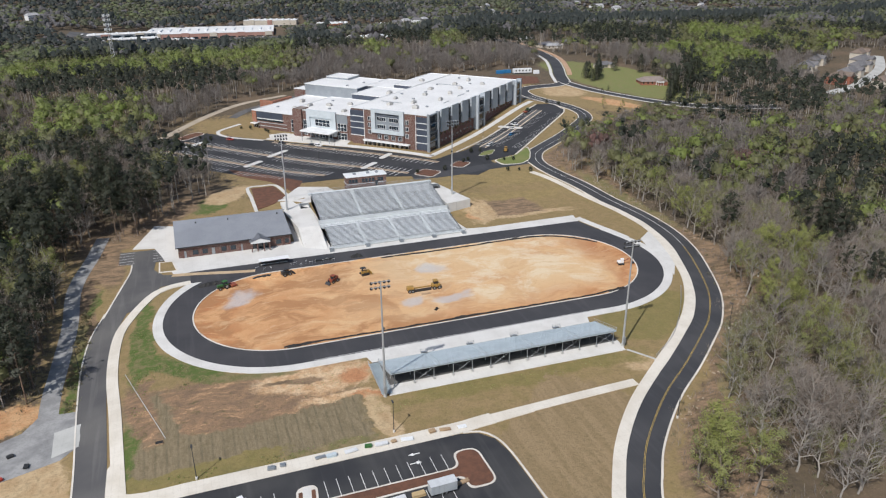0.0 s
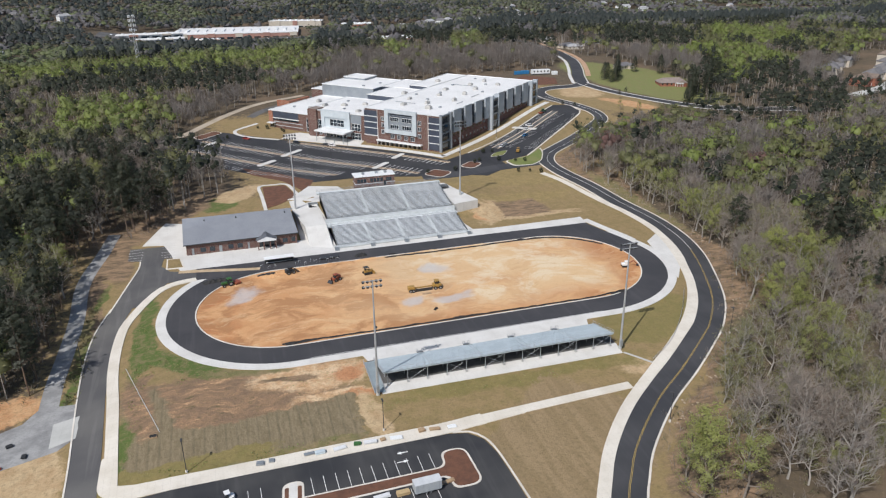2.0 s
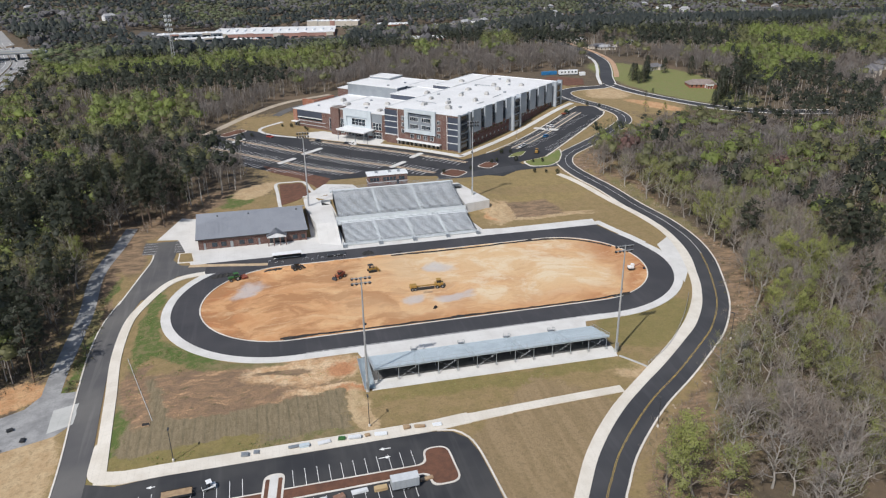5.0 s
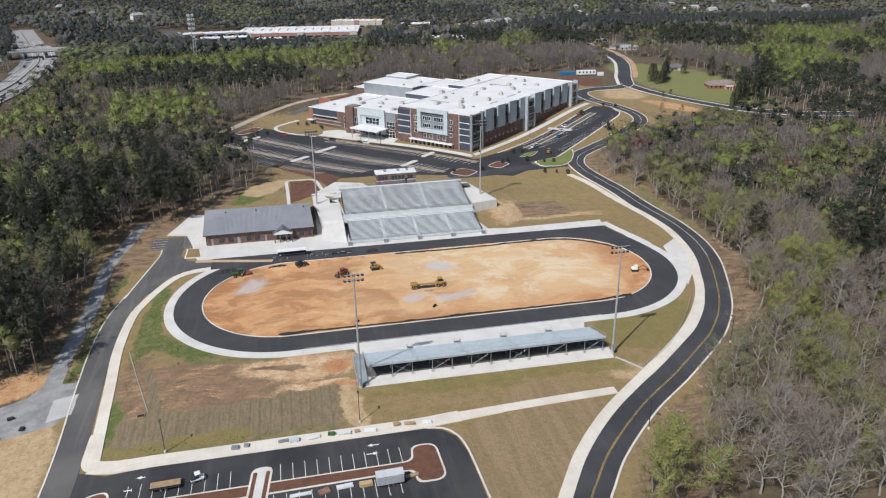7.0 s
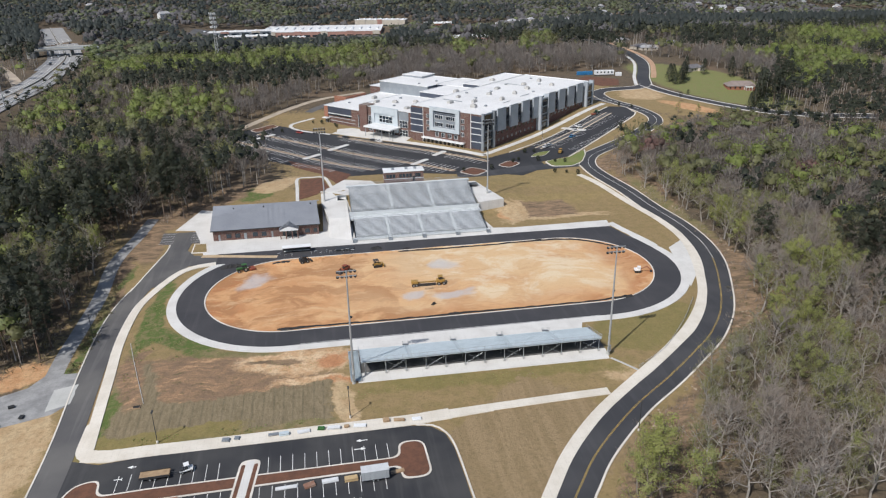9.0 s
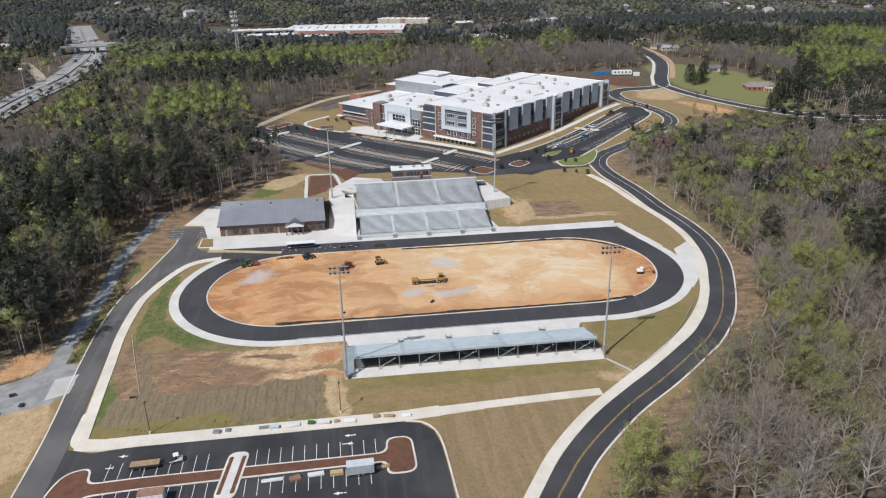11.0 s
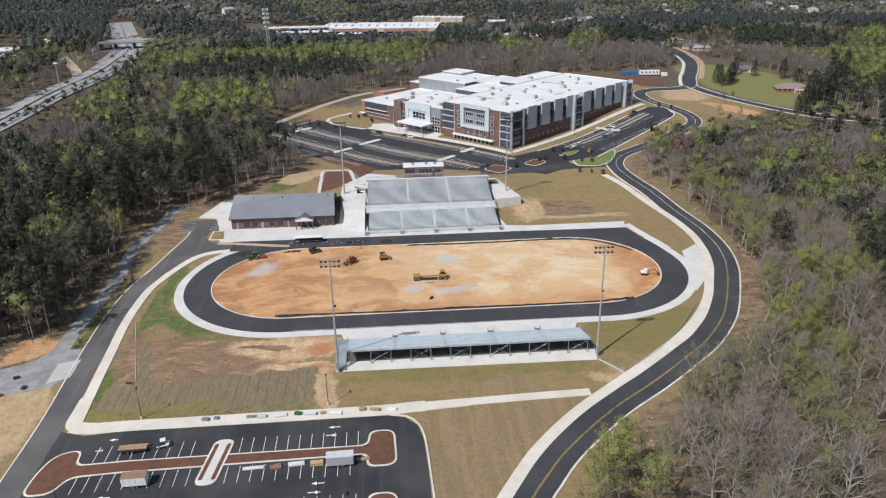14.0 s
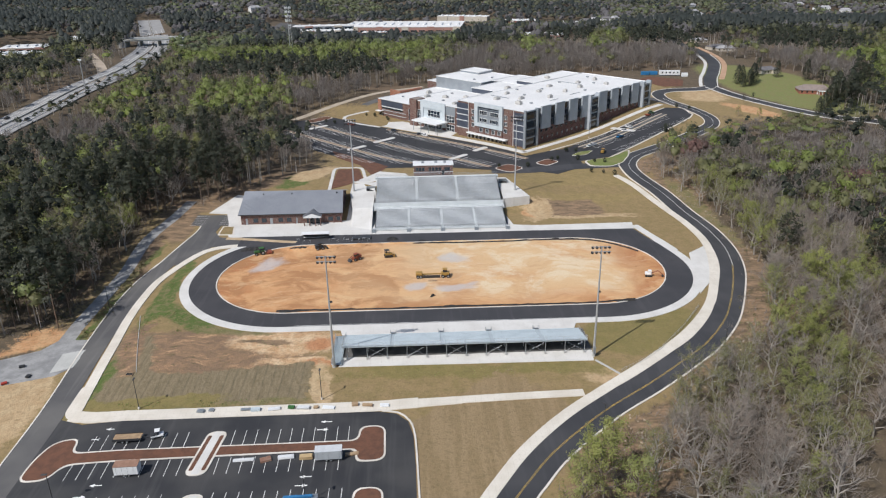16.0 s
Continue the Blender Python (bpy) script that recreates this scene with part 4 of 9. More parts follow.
for u0, u1, v in ((-49.6, -35.6, 132.6), (-44, -28, 77), (-64.5, -51.5, 75.2), (-43.6, -30.8, 15.7), (-23.8, -13.4, 17.2)):
    structure(area("crossing_walk", rounded([uv(u0, v - 1.6), uv(u0, v + 1.6), uv(u1, v + 1.6), uv(u1, v - 1.6)], 1.5), 0.26, CONCRETE, 20), "pale concrete walk crossing the stall rows", "pavement")


def bed(cu, cv, lu, lv):
    island([uv(cu - lu, cv - lv), uv(cu - lu, cv + lv), uv(cu + lu, cv + lv), uv(cu + lu, cv - lv)], "mulched planting island with small shrubs")


for a in ((-36.5, -18.5, 5.5, 5.5), (-15.5, -26, 5.5, 4), (-60, 150, 3, 6), (-30, 149, 9, 4)):
    bed(*a)


# ---- the school ----
SM = Matrix(((SU.x, SV.x, 0, SA.x), (SU.y, SV.y, 0, SA.y), (0, 0, 1, 0), (0, 0, 0, 1)))
school = thing("school", SM, "large red brick school with slate blue panels and white flat roof", "school")


def wing(u0, u1, v0, v1, z0, z1, material, roof_up=0.15, label=""):
    part("wall", B(u0, u1, v0, v1, z0, z1), material, school, label)
    bm = B(u0 - 0.25, u1 + 0.25, v0 - 0.25, v1 + 0.25, z1, z1 + roof_up)
    r = part("roof", bm, ROOF_WHITE, school, "white membrane roof")
    bm = bmesh.new()
    for a in ((u0 - 0.3, u0 + 0.15, v0 - 0.3, v1 + 0.3), (u1 - 0.15, u1 + 0.3, v0 - 0.3, v1 + 0.3), (u0 + 0.15, u1 - 0.15, v0 - 0.3, v0 + 0.15), (u0 + 0.15, u1 - 0.15, v1 - 0.15, v1 + 0.3)):
        box(bm, *a, z1 + roof_up, z1 + roof_up + 0.3)
    part("coping", bm, SOFT_WHITE, r)
    return r


# massing: classroom wing, entrance block, low wing, gymnasium, raised roofs
wing(-2, 122, 0.6, 50, -2, 21.9, BRICK)
wing(1, 41, 50.2, 95, -2, 16.4, BRICK)
wing(6, 60, 95.2, 131, -2, 11.2, BRICK)
wing(60.2, 97, 88, 131, -2, 19.0, PANEL_GREY, label="grey ribbed metal gymnasium wall")
wing(84, 98.5, 112, 130, 19, 20.4, PANEL_GREY)
wing(41.2, 70, 50.2, 79, -2, 19.6, PANEL_BLUE)
wing(41.2, 60, 79.2, 95, -2, 12.0, BRICK)
wing(70.2, 99, 66, 87.8, -2, 19.4, PANEL_BLUE)
wing(70.2, 120, 50.2, 65.8, -2, 21.9, PANEL_BLUE)
part("wall", B(26, 46, 131.2, 133, -2, 13.0), BRICK_ORANGE, school, "orange brick screen wall")
part("wall", B(26, 27.5, 133, 142, -2, 13.0), BRICK_ORANGE, school, "orange brick screen wall")
wing(62, 72, 131.2, 142, -2, 14.5, BRICK)

# front of the classroom wing
FU = -2.0


def front(name, v0, v1, z0, z1, deep, material, u=FU, label="", parent=None):
    return part(name, B(u - deep, u + 0.06, v0, v1, z0, z1), material, parent or school, label)


for v0, v1 in ((41.8, 50.6), (0.9, 7.4)):
    for z0, z1 in ((17.9, 21.0), (14.6, 17.5), (11.2, 14.2), (7.0, 10.8)):
        front("panel", v0, v1, z0 - (4.0 if v0 < 2 else 0.0) * (z0 < 8), z1, 0.12, PANEL_BLUE, label="slate blue metal panel")
    for z in (17.5, 14.2, 10.8, 6.6):
        front("band", v0 - 0.3, v1 + 0.3, z, z + 0.4, 0.22, SOFT_WHITE, label="white sill band")
frame_bm = bmesh.new()
for a in ((15.0, 17.6, 9.6, 22.9), (33.4, 36.0, 9.6, 22.9), (17.6, 33.4, 9.6, 11.6), (17.6, 33.4, 20.9, 22.9)):
    box(frame_bm, FU - 1.2, FU + 0.05, a[0], a[1], a[2], a[3])
portal = part("portal_frame", frame_bm, PANEL_PALE, school, "white panel frame round the upper windows")
front("panel", 17.7, 33.3, 11.7, 20.8, 0.2, PANEL_GREY, label="pale grey wall inside the white frame")


def window(v0, v1, z0, z1, u=FU, nv=2, nz=1, deep=0.3):
    """A front window: frame with mullions, panes set back in it."""
    bm = bmesh.new()
    t = 0.14
    dv, dz = (v1 - v0) / nv, (z1 - z0) / nz
    for i in range(nv + 1):
        box(bm, u - deep, u + 0.02, v0 + i * dv - t / 2, v0 + i * dv + t / 2, z0, z1)
    for i in range(nz + 1):
        box(bm, u - deep + 0.01, u + 0.02, v0, v1, z0 + i * dz - t / 2, z0 + i * dz + t / 2)
    w = part("window", bm, SOFT_WHITE, school)
    for i in range(nv):
        for j in range(nz):
            part("pane", B(u - deep + 0.1, u + 0.01, v0 + i * dv + t / 2, v0 + (i + 1) * dv - t / 2, z0 + j * dz + t / 2, z0 + (j + 1) * dz - t / 2), GLASS, w)
    return w


for v0, v1 in ((27.0, 32.5), (18.6, 24.6)):
    for z0, z1 in ((16.4, 18.6), (12.3, 14.4)):
        window(v0, v1, z0, z1, FU - 0.2, 4)
for z0 in (19.2, 20.1):
    part("louvre", B(FU - 0.5, FU - 0.2, 18.5, 32.6, z0, z0 + 0.3), PANEL_BLUE, school)
for v0 in (36.7, 12.4):
    for z0 in (16.0, 12.4, 8.6):
        window(v0, v0 + 2.0, z0, z0 + 2.2, FU, 2)
for v in (33.5, 29, 24.5, 20, 15.8):
    front("pier", v - 0.6, v + 0.6, 5.6, 9.5, 0.5, BRICK)
for v in (30.2, 25.8, 21.2, 16.8):
    window(v, v + 2.2, 6.4, 8.6, FU, 2)
part("ledge", B(FU - 2.4, FU, 11.5, 41.2, 4.6, 5.2), SOFT_WHITE, school, "white flat ledge over the ground floor")
for v in range(13, 41, 3):
    window(v - 0.4, v + 1.8, 1.8, 4.2, FU, 1)
for v in (7.9, 41.4):
    front("trim", v - 0.12, v + 0.12, 2.5, 21.8, 0.25, SOFT_WHITE)

# corner glazing and the long east wall
bm = bmesh.new()
box(bm, -2.5, -1.6, -0.9, 0.6, 0, 22.9)
box(bm, 7.2, 8.4, -1.4, 0.6, 0, 22.9)
part("fin", bm, PANEL_GREY, school, "grey metal corner fins")
for z in (3.5, 8.3, 13.1, 17.9):
    part("window", B(-1.5, 7.1, -0.2, 0.58, z, z + 3.7), GLASS, school, "dark corner glazing")
    part("band", B(-1.6, 7.2, -0.35, 0.58, z + 3.7, z + 4.3), PANEL_GREY, school)
part("wall", B(8.4, 121.5, 0.2, 0.58, -1, 11.3), BRICK_DARK, school, "dark brick lower wall")
part("glazing", B(8.4, 121.5, 0.3, 0.58, 11.3, 21.6), GLASS, school, "dark glazing between metal panels")
for u in np.arange(9.5, 121, 2.4):
    part("mullion", B(u, u + 0.16, 0.12, 0.32, 11.3, 21.6), PANEL_NAVY, school)
for z in (14.6, 18.1):
    part("spandrel", B(8.4, 121.5, 0.16, 0.34, z, z + 0.8), PANEL_NAVY, school)
for u0, u1 in ((11.7, 19.3), (24.6, 31.9), (37.4, 44.7), (49.7, 54.2), (67.6, 74.7), (80.2, 87.2), (92.0, 99.3), (103.6, 110.6)):
    bm = bmesh.new()
    pts = [(u0, -0.7), (u1, -1.15), (u1, 0.28), (u0, 0.28)]
    prism(bm, pts, 10.6, 23.1)
    for z in (13.0, 15.5, 18.0, 20.5):
        prism(bm, [(u0 + 0.05, -0.74), (u1 - 0.05, -1.19), (u1 - 0.05, -1.1), (u0 + 0.05, -0.66)], z, z + 0.06)
    p = part("panel", bm, PANEL_SILVER, school, "tall canted silver metal panel")
    part("cap", prism(bmesh.new(), [(u0 - 0.08, -0.8), (u1 + 0.08, -1.25), (u1 + 0.08, 0.34), (u0 - 0.08, 0.34)], 23.1, 23.3), SOFT_WHITE, p)
    # thin navy sheet paints the shaded east end of the panel
    part("shade_return", B(u1, u1 + 0.06, -1.1, 0.2, 10.8, 23.0), PANEL_NAVY, p)
for u0, u1 in ((54.6, 64.6), (113.2, 122.4)):
    bm = bmesh.new()
    box(bm, u0, u0 + 1.5, -3.0, 0.2, 0, 23.2)
    box(bm, u1 - 1.5, u1, -3.0, 0.2, 0, 23.2)
    part("stair_tower", bm, PANEL_SILVER, school, "silver framed stair tower with dark glass")
    for z in (4, 8.4, 12.8, 17.2):
        part("window", B(u0 + 1.5, u1 - 1.5, -2.4, 0.2, z, z + 3.6), GLASS, school)
        part("band", B(u0 + 1.5, u1 - 1.5, -2.6, 0.2, z + 3.6, z + 4.4), PANEL_GREY, school)
for u in np.arange(12, 112, 4.6):
    if not 53 < u < 65:
        part("window", B(u, u + 1.8, 0.08, 0.22, 8.6, 10.2), GLASS, school)
        if u < 52:
            part("window", B(u + 1.2, u + 2.6, 0.08, 0.22, 4.6, 6.2), GLASS, school)

# entrance block
EU = 1.0
bm = bmesh.new()
for a in ((62.8, 65.2, 3.2, 17.4), (81.5, 84.0, 3.2, 17.4), (65.2, 81.5, 13.2, 17.4)):
    box(bm, EU - 1.0, EU + 0.05, *a)
part("portal_frame", bm, PANEL_PALE, school, "white entrance frame")
part("panel", B(EU - 0.3, EU + 0.05, 65.2, 81.5, 6.5, 13.2), PANEL_PALE, school)
window(67.4, 77.8, 8.3, 12.2, EU - 0.3, 4, 2)
window(66.0, 81.0, 1.6, 5.4, EU - 0.2, 6, 1)
window(55.6, 62.0, 7.0, 11.0, EU, 3, 2)
window(55.6, 62.0, 1.8, 5.6, EU, 3, 2)
part("panel", B(EU - 0.15, EU + 0.05, 55.0, 62.6, 11.2, 16.2), PANEL_GREY, school)
window(84.4, 87.0, 2.0, 11.0, EU, 2, 3)
window(93.4, 97.8, 2.0, 9.5, EU + 2, 3, 3)
part("pier", B(EU - 1.4, EU + 6, 87.2, 93.2, -1, 17.2), BRICK, school, "brown brick entrance pier")
canopy = part("canopy", B(-9.5, 0.6, 60.5, 82.0, 6.4, 7.2, bevel=0.1), SOFT_WHITE, school, "white flat entrance canopy")
for v in (61.5, 68, 74.5, 81):
    part("post", tube(bmesh.new(), (-8.8, v, -1), (-8.8, v, 6.4), 0.22), ALU_DARK, canopy)
# low wing
part("pier", B(5.6, 6.05, 127.7, 131.1, 4.2, 11.1), BRICK_ORANGE, school, "orange brick corner pier")
for z in (2.2, 4.4):
    part("band", B(5.75, 6.05, 104.0, 127.0, z, z + 0.25), PANEL_PALE, school)
part("panel", B(5.8, 6.05, 107.0, 127.6, 7.2, 11.2), PANEL_BLUE, school, "slate blue upper panel band")
part("band", B(5.7, 6.05, 106.6, 127.6, 6.6, 7.1), SOFT_WHITE, school)
part("glazing", B(5.85, 6.05, 107, 127.6, 5.4, 6.5), GLASS, school)
part("canopy", B(3.0, 6, 126, 131, 3.6, 4.0), SOFT_WHITE, school)
window(127.0, 130.0, 0.8, 3.2, 6.0, 2)

# roof plant
unit_me = finish(box(box(bmesh.new(), -1.6, 1.6, -1.1, 1.1, 0, 1.5, bevel=0.08), -0.9, 0.9, -0.7, 0.7, 1.5, 1.9), "rooftop_unit", plain("grey roof unit steel", (0.5, 0.49, 0.47), (0.4, 0.39, 0.37), 0.8, 0.6))
random.seed(5)
for u, v, z in ((12, 16, 22.1), (14, 34, 22.1), (24, 24, 22.1), (30, 40, 22.1), (38, 14, 22.1), (48, 30, 22.1), (58, 18, 22.1), (66, 36, 22.1), (76, 20, 22.1), (88, 30, 22.1), (96, 14, 22.1), (104, 28, 22.1), (8, 62, 16.6), (18, 80, 16.6), (26, 70, 16.6), (12, 90, 16.6), (22, 110, 11.4), (40, 118, 11.4), (52, 58, 19.8), (90, 56, 22.1)):
    ob = new("rooftop_unit", unit_me)
    ob.parent = school
    ob.matrix_basis = pose(u, v, z, 0, 0, random.choice((0, 90))) @ Matrix.Diagonal((rnd(0.7, 1.25), rnd(0.7, 1.2), rnd(0.7, 1.1), 1))

for u, v, z, w, d in ((30, 8, 22.05, 8, 0.25), (52, 10, 22.05, 10, 0.25), (20, 30, 22.05, 0.25, 14), (84, 24, 22.05, 0.25, 16)):
    part("roof_pipe", B(u, u + w, v, v + d, z + 0.25, z + 0.5), ALU_DARK, school)
hatch_me = finish(box(bmesh.new(), -0.7, 0.7, -0.7, 0.7, 0, 0.7, bevel=0.06), "roof_hatch", ALU_DARK)
for u, v, z in ((18, 12, 22.1), (34, 30, 22.1), (44, 44, 22.1), (56, 34, 22.1), (70, 12, 22.1), (82, 40, 22.1), (94, 22, 22.1), (110, 38, 22.1), (10, 74, 16.6), (30, 86, 16.6), (20, 122, 11.4), (48, 106, 11.4), (66, 100, 19.2), (80, 96, 19.2)):
    share("roof_hatch", hatch_me, school, pose(u, v, z))

# ---- the field house ----
house = thing("field_house", Matrix.Identity(4), "long brick field house with grey standing seam metal roof", "field house")
HX0, HX1, HY0, HY1, HR, EAVE = -80.2, -37.6, 57.2, 87.4, 74.0, 4.6
part("wall", B(HX0 + 0.9, HX1 - 0.9, HY0 + 0.7, HY1 - 1.2, -0.5, EAVE + 0.1), BRICK, house)
bm = bmesh.new()
for y0, z0, y1, z1 in ((HY0, EAVE, HR, 9.0), (HR, 9.0, HY1, EAVE)):
    vs = [bm.verts.new(c) for c in ((HX0, y0, z0), (HX1, y0, z0), (HX1 - (0.9 if z1 > z0 else 0), y1, z1), (HX0, y1, z1))]
    bm.faces.new(vs)
bmesh.ops.remove_doubles(bm, verts=bm.verts, dist=0.01)
bmesh.ops.solidify(bm, geom=bm.faces[:], thickness=0.3)
roof = part("roof", bm, ROOF_METAL, house)
seam = finish(box(bmesh.new(), -0.03, 0.03, 0, math.hypot(HR - HY0, 9.0 - EAVE), 0.0, 0.07), "seam", ROOF_METAL)
sl = math.degrees(math.atan2(9.0 - EAVE, HR - HY0))
for i in range(86):
    share("seam", seam, roof, pose(HX0 + 0.25 + i * 0.49, HY0, EAVE + 0.02, sl))
for gx in (HX0 + 0.9, HX1 - 1.1):
    bm = bmesh.new()
    vs = [[bm.verts.new((gx + d, y, z)) for y, z in ((HY0 + 0.7, EAVE - 0.1), (HY1 - 1.2, EAVE - 0.1), (HR, 8.7))] for d in (0, 0.2)]
    bm.faces.new(vs[0][::-1])
    bm.faces.new(vs[1])
    for i in range(3):
        bm.faces.new((vs[0][i], vs[0][(i + 1) % 3], vs[1][(i + 1) % 3], vs[1][i]))
    part("gable", bm, BRICK, house)
part("fascia", B(HX0, HX1, HY0 - 0.12, HY0 + 0.05, EAVE - 0.35, EAVE), DARK_METAL, house)
for i, x in enumerate(np.arange(HX0 + 2.5, HX1 - 2, 3.4)):
    if not -54.5 < x < -45.5:
        part("window" if i % 3 else "door", B(x, x + (1.9 if i % 3 else 1.1), HY0 + 0.58, HY0 + 0.75, 1.0 if i % 3 else 0.15, 2.7), GLASS if i % 3 else ALU_DARK, house)
for x in (-78, -71.5, -62, -57.5, -41.5, -38.8):
    part("pilaster", B(x, x + 0.6, HY0 + 0.45, HY0 + 0.8, 0, EAVE - 0.3), BRICK_DARK, house)
porch = part("porch", bmesh.new(), ROOF_METAL, house, "gabled entrance porch with white pediment")
bm = bmesh.new()
for sx in (-1, 1):
    vs = [bm.verts.new(c) for c in ((-49.8, 54.4, 5.5), (-49.8 + sx * 3.9, 54.4, 4.1), (-49.8 + sx * 3.9, 57.4, 4.1), (-49.8, 61.2, 5.55))]
    bm.faces.new(vs if sx < 0 else vs[::-1])
bmesh.ops.solidify(bm, geom=bm.faces[:], thickness=0.2)
bm.to_mesh(porch.data)
bm.free()
bm = bmesh.new()
vs = [[bm.verts.new((-49.8 + dx, y, z)) for dx, z in ((-3.6, 4.05), (3.6, 4.05), (0, 5.3))] for y in (54.5, 54.75)]
bm.faces.new(vs[0])
bm.faces.new(vs[1][::-1])
for i in range(3):
    bm.faces.new((vs[0][i], vs[1][i], vs[1][(i + 1) % 3], vs[0][(i + 1) % 3]))
part("pediment", bm, SOFT_WHITE, porch, "white pediment")
part("beam", B(-53.4, -46.2, 54.5, 54.9, 3.5, 4.0), SOFT_WHITE, porch)
for x in (-53.1, -51.0, -48.6, -46.5):
    part("column", B(x - 0.22, x + 0.22, 54.5, 54.95, 0, 3.5), BRICK, porch)
part("door", B(-52.5, -47, HY0 + 0.55, HY0 + 0.75, 0.1, 2.6), GLASS, porch, "dark glazed entrance doors")
for x, y in ((-60, 80), (-41, 79.5), (-72, 80)):
    z = 9.0 - (abs(y - HR)) * 0.43
    part("vent", tube(bmesh.new(), (x, 71.5, 7.6), (x, 71.5, 8.9), 0.25), DARK_METAL, roof)

# ---- plaza round the field house and stands ----
structure(area("plaza", [(-81.5, 43.9), (-26, 43.2), (31, 43.0), (79, 42.0), (80.2, 49.0), (40, 48.6), (32, 50), (30, 62), (-23, 62), (-26, 93), (-36, 93), (-36.5, 60), (-79.6, 59), (-79.6, 89), (-88, 92), (-96, 72), (-88, 70.5), (-85, 60), (-83.5, 52)], 0.12, CONCRETE, 6), "pale concrete plaza beside the field house", "pavement")
structure(strip("footpath", [(80.3, 45.6), (82.8, 36), (85.6, 27), (87.6, 19)], 3.0, 0.17, CONCRETE, 2), "pale concrete path along the track", "pavement")
structure(area("planting_bed", [(-46.3, 97), (-38, 101), (-32, 108), (-35.6, 128.5), (-46, 128.3)], 0.16, MULCH, 6), "trapezoid mulch bed above the field house", "planting bed")
structure(strip("footpath", [(-47, 95), (-47.3, 112), (-47.2, 130), (-40, 131.2), (-34.6, 130), (-31.5, 112), (-29, 101)], 1.5, 0.2, CONCRETE, 2), "pale concrete path round the mulch bed", "pavement")
structure(area("mulch_bank", [(-53, 171), (-36.4, 155), (-21.2, 132.5), (-24.6, 121.4), (-28, 113), (-30.5, 122), (-36.0, 138.0), (-49.5, 157)], 0.1, MULCH, 6), "brown mulch bank beside the car park", "planting bed")
structure(area("upper_plaza", [(-26, 92), (-37, 103), (-25, 122), (-12, 117), (-8, 100), (30, 100), (34, 98), (40.5, 72), (29, 72), (28, 92)], 0.2, CONCRETE, 6), "pale concrete plaza above the grandstand", "pavement")
structure(area("service_island", [(-86.5, 47), (-80, 46.5), (-81.5, 56), (-86.5, 56.5)], 0.2, KERB, 6), "kerbed grass island by the turning yard", "kerb")
structure(area("grass_island", [(-86.0, 47.6), (-80.7, 47.1), (-82.0, 55.5), (-86.0, 55.9)], 0.24, GROUND, 6), "dormant grass on the kerbed island", "grass")
structure(strip("kerb", [(-82, 43.0), (-72, 41.0), (-62, 38.6), (-54, 37.0)], 2.2, 0.2, plain("sandy concrete", (0.55, 0.42, 0.28), (0.45, 0.33, 0.2), 0.4, local=False), 2), "sandy concrete strip at the track's entrance", "pavement")
# ---- home grandstand ----
stand = thing("grandstand", Matrix.Identity(4), "long aluminium home grandstand with two banks of benches", "grandstand")


def stepped(bm, x0, x1, y0, z0, dy, dz, n, deep=0.12):
    """A flight of steps as one closed solid."""
    top = []
    for i in range(n):
        top += [(y0 + i * dy, z0 + i * dz), (y0 + (i + 1) * dy, z0 + i * dz)]
    low = [(y0 + n * dy, z0 + (n - 1) * dz - deep), (y0, z0 - deep)]
    prof = top + low
    a = [bm.verts.new((x0, y, z)) for y, z in prof]
    b = [bm.verts.new((x1, y, z)) for y, z in prof]
    for i in range(len(prof)):
        j = (i + 1) % len(prof)
        bm.faces.new((a[i], a[j], b[j], b[i]))
    bm.faces.new(a[::-1])
    bm.faces.new(b)
    bmesh.ops.recalc_face_normals(bm, faces=bm.faces)


def bank(x0, x1, y0, z0, y1, z1, rows, aisles):
    dy, dz = (y1 - y0) / rows, (z1 - z0) / rows
    for i in range(rows):
        bm = bmesh.new()
        y, z = y0 + i * dy, z0 + i * dz
        box(bm, x0, x1, y, y + dy * 0.88, z - 0.06, z)
        part("tread", bm, ALU_TREAD, stand)
        part("riser", B(x0, x1, y + dy * 0.95, y + dy, z - 0.06, z + dz * 0.45), ALU_DARK, stand)
        bm = bmesh.new()
        xs = [x0] + [a + s for a in aisles for s in (-0.75, 0.75)] + [x1]
        for a, b in zip(xs[::2], xs[1::2]):
            box(bm, a, b, y + dy * 0.5, y + dy * 0.92, z + 0.36, z + 0.42)
        part("bench", bm, ALU, stand)
    for a in aisles:
        bm = bmesh.new()
        n = rows * 2
        stepped(bm, a - 0.5, a + 0.5, y0, z0 + 0.03, dy / 2, dz / 2, n)
        tube(bm, (a, y0 + 0.5, z0 + 1.0), (a, y1 - 0.5, z1 + 1.0), 0.04, seg=5)
        for i in range(0, rows, 4):
            tube(bm, (a, y0 + i * dy + 0.5, z0 + i * dz), (a, y0 + i * dy + 0.5, z0 + i * dz + 1.0), 0.04, seg=5)
        part("aisle_step", bm, ALU_DECK, stand, "pale aisle steps with a centre rail")
    for x in (x0, x1):
        bm = bmesh.new()
        for h in (0.5, 1.05):
            tube(bm, (x, y0, z0 + h), (x, y1, z1 + h), 0.045, seg=5)
        for i in range(0, rows + 1, 2):
            tube(bm, (x, y0 + i * dy, z0 + i * dz - 0.3), (x, y0 + i * dy, z0 + i * dz + 1.05), 0.04, seg=5)
        part("guard_rail", bm, ALU_DARK, stand)


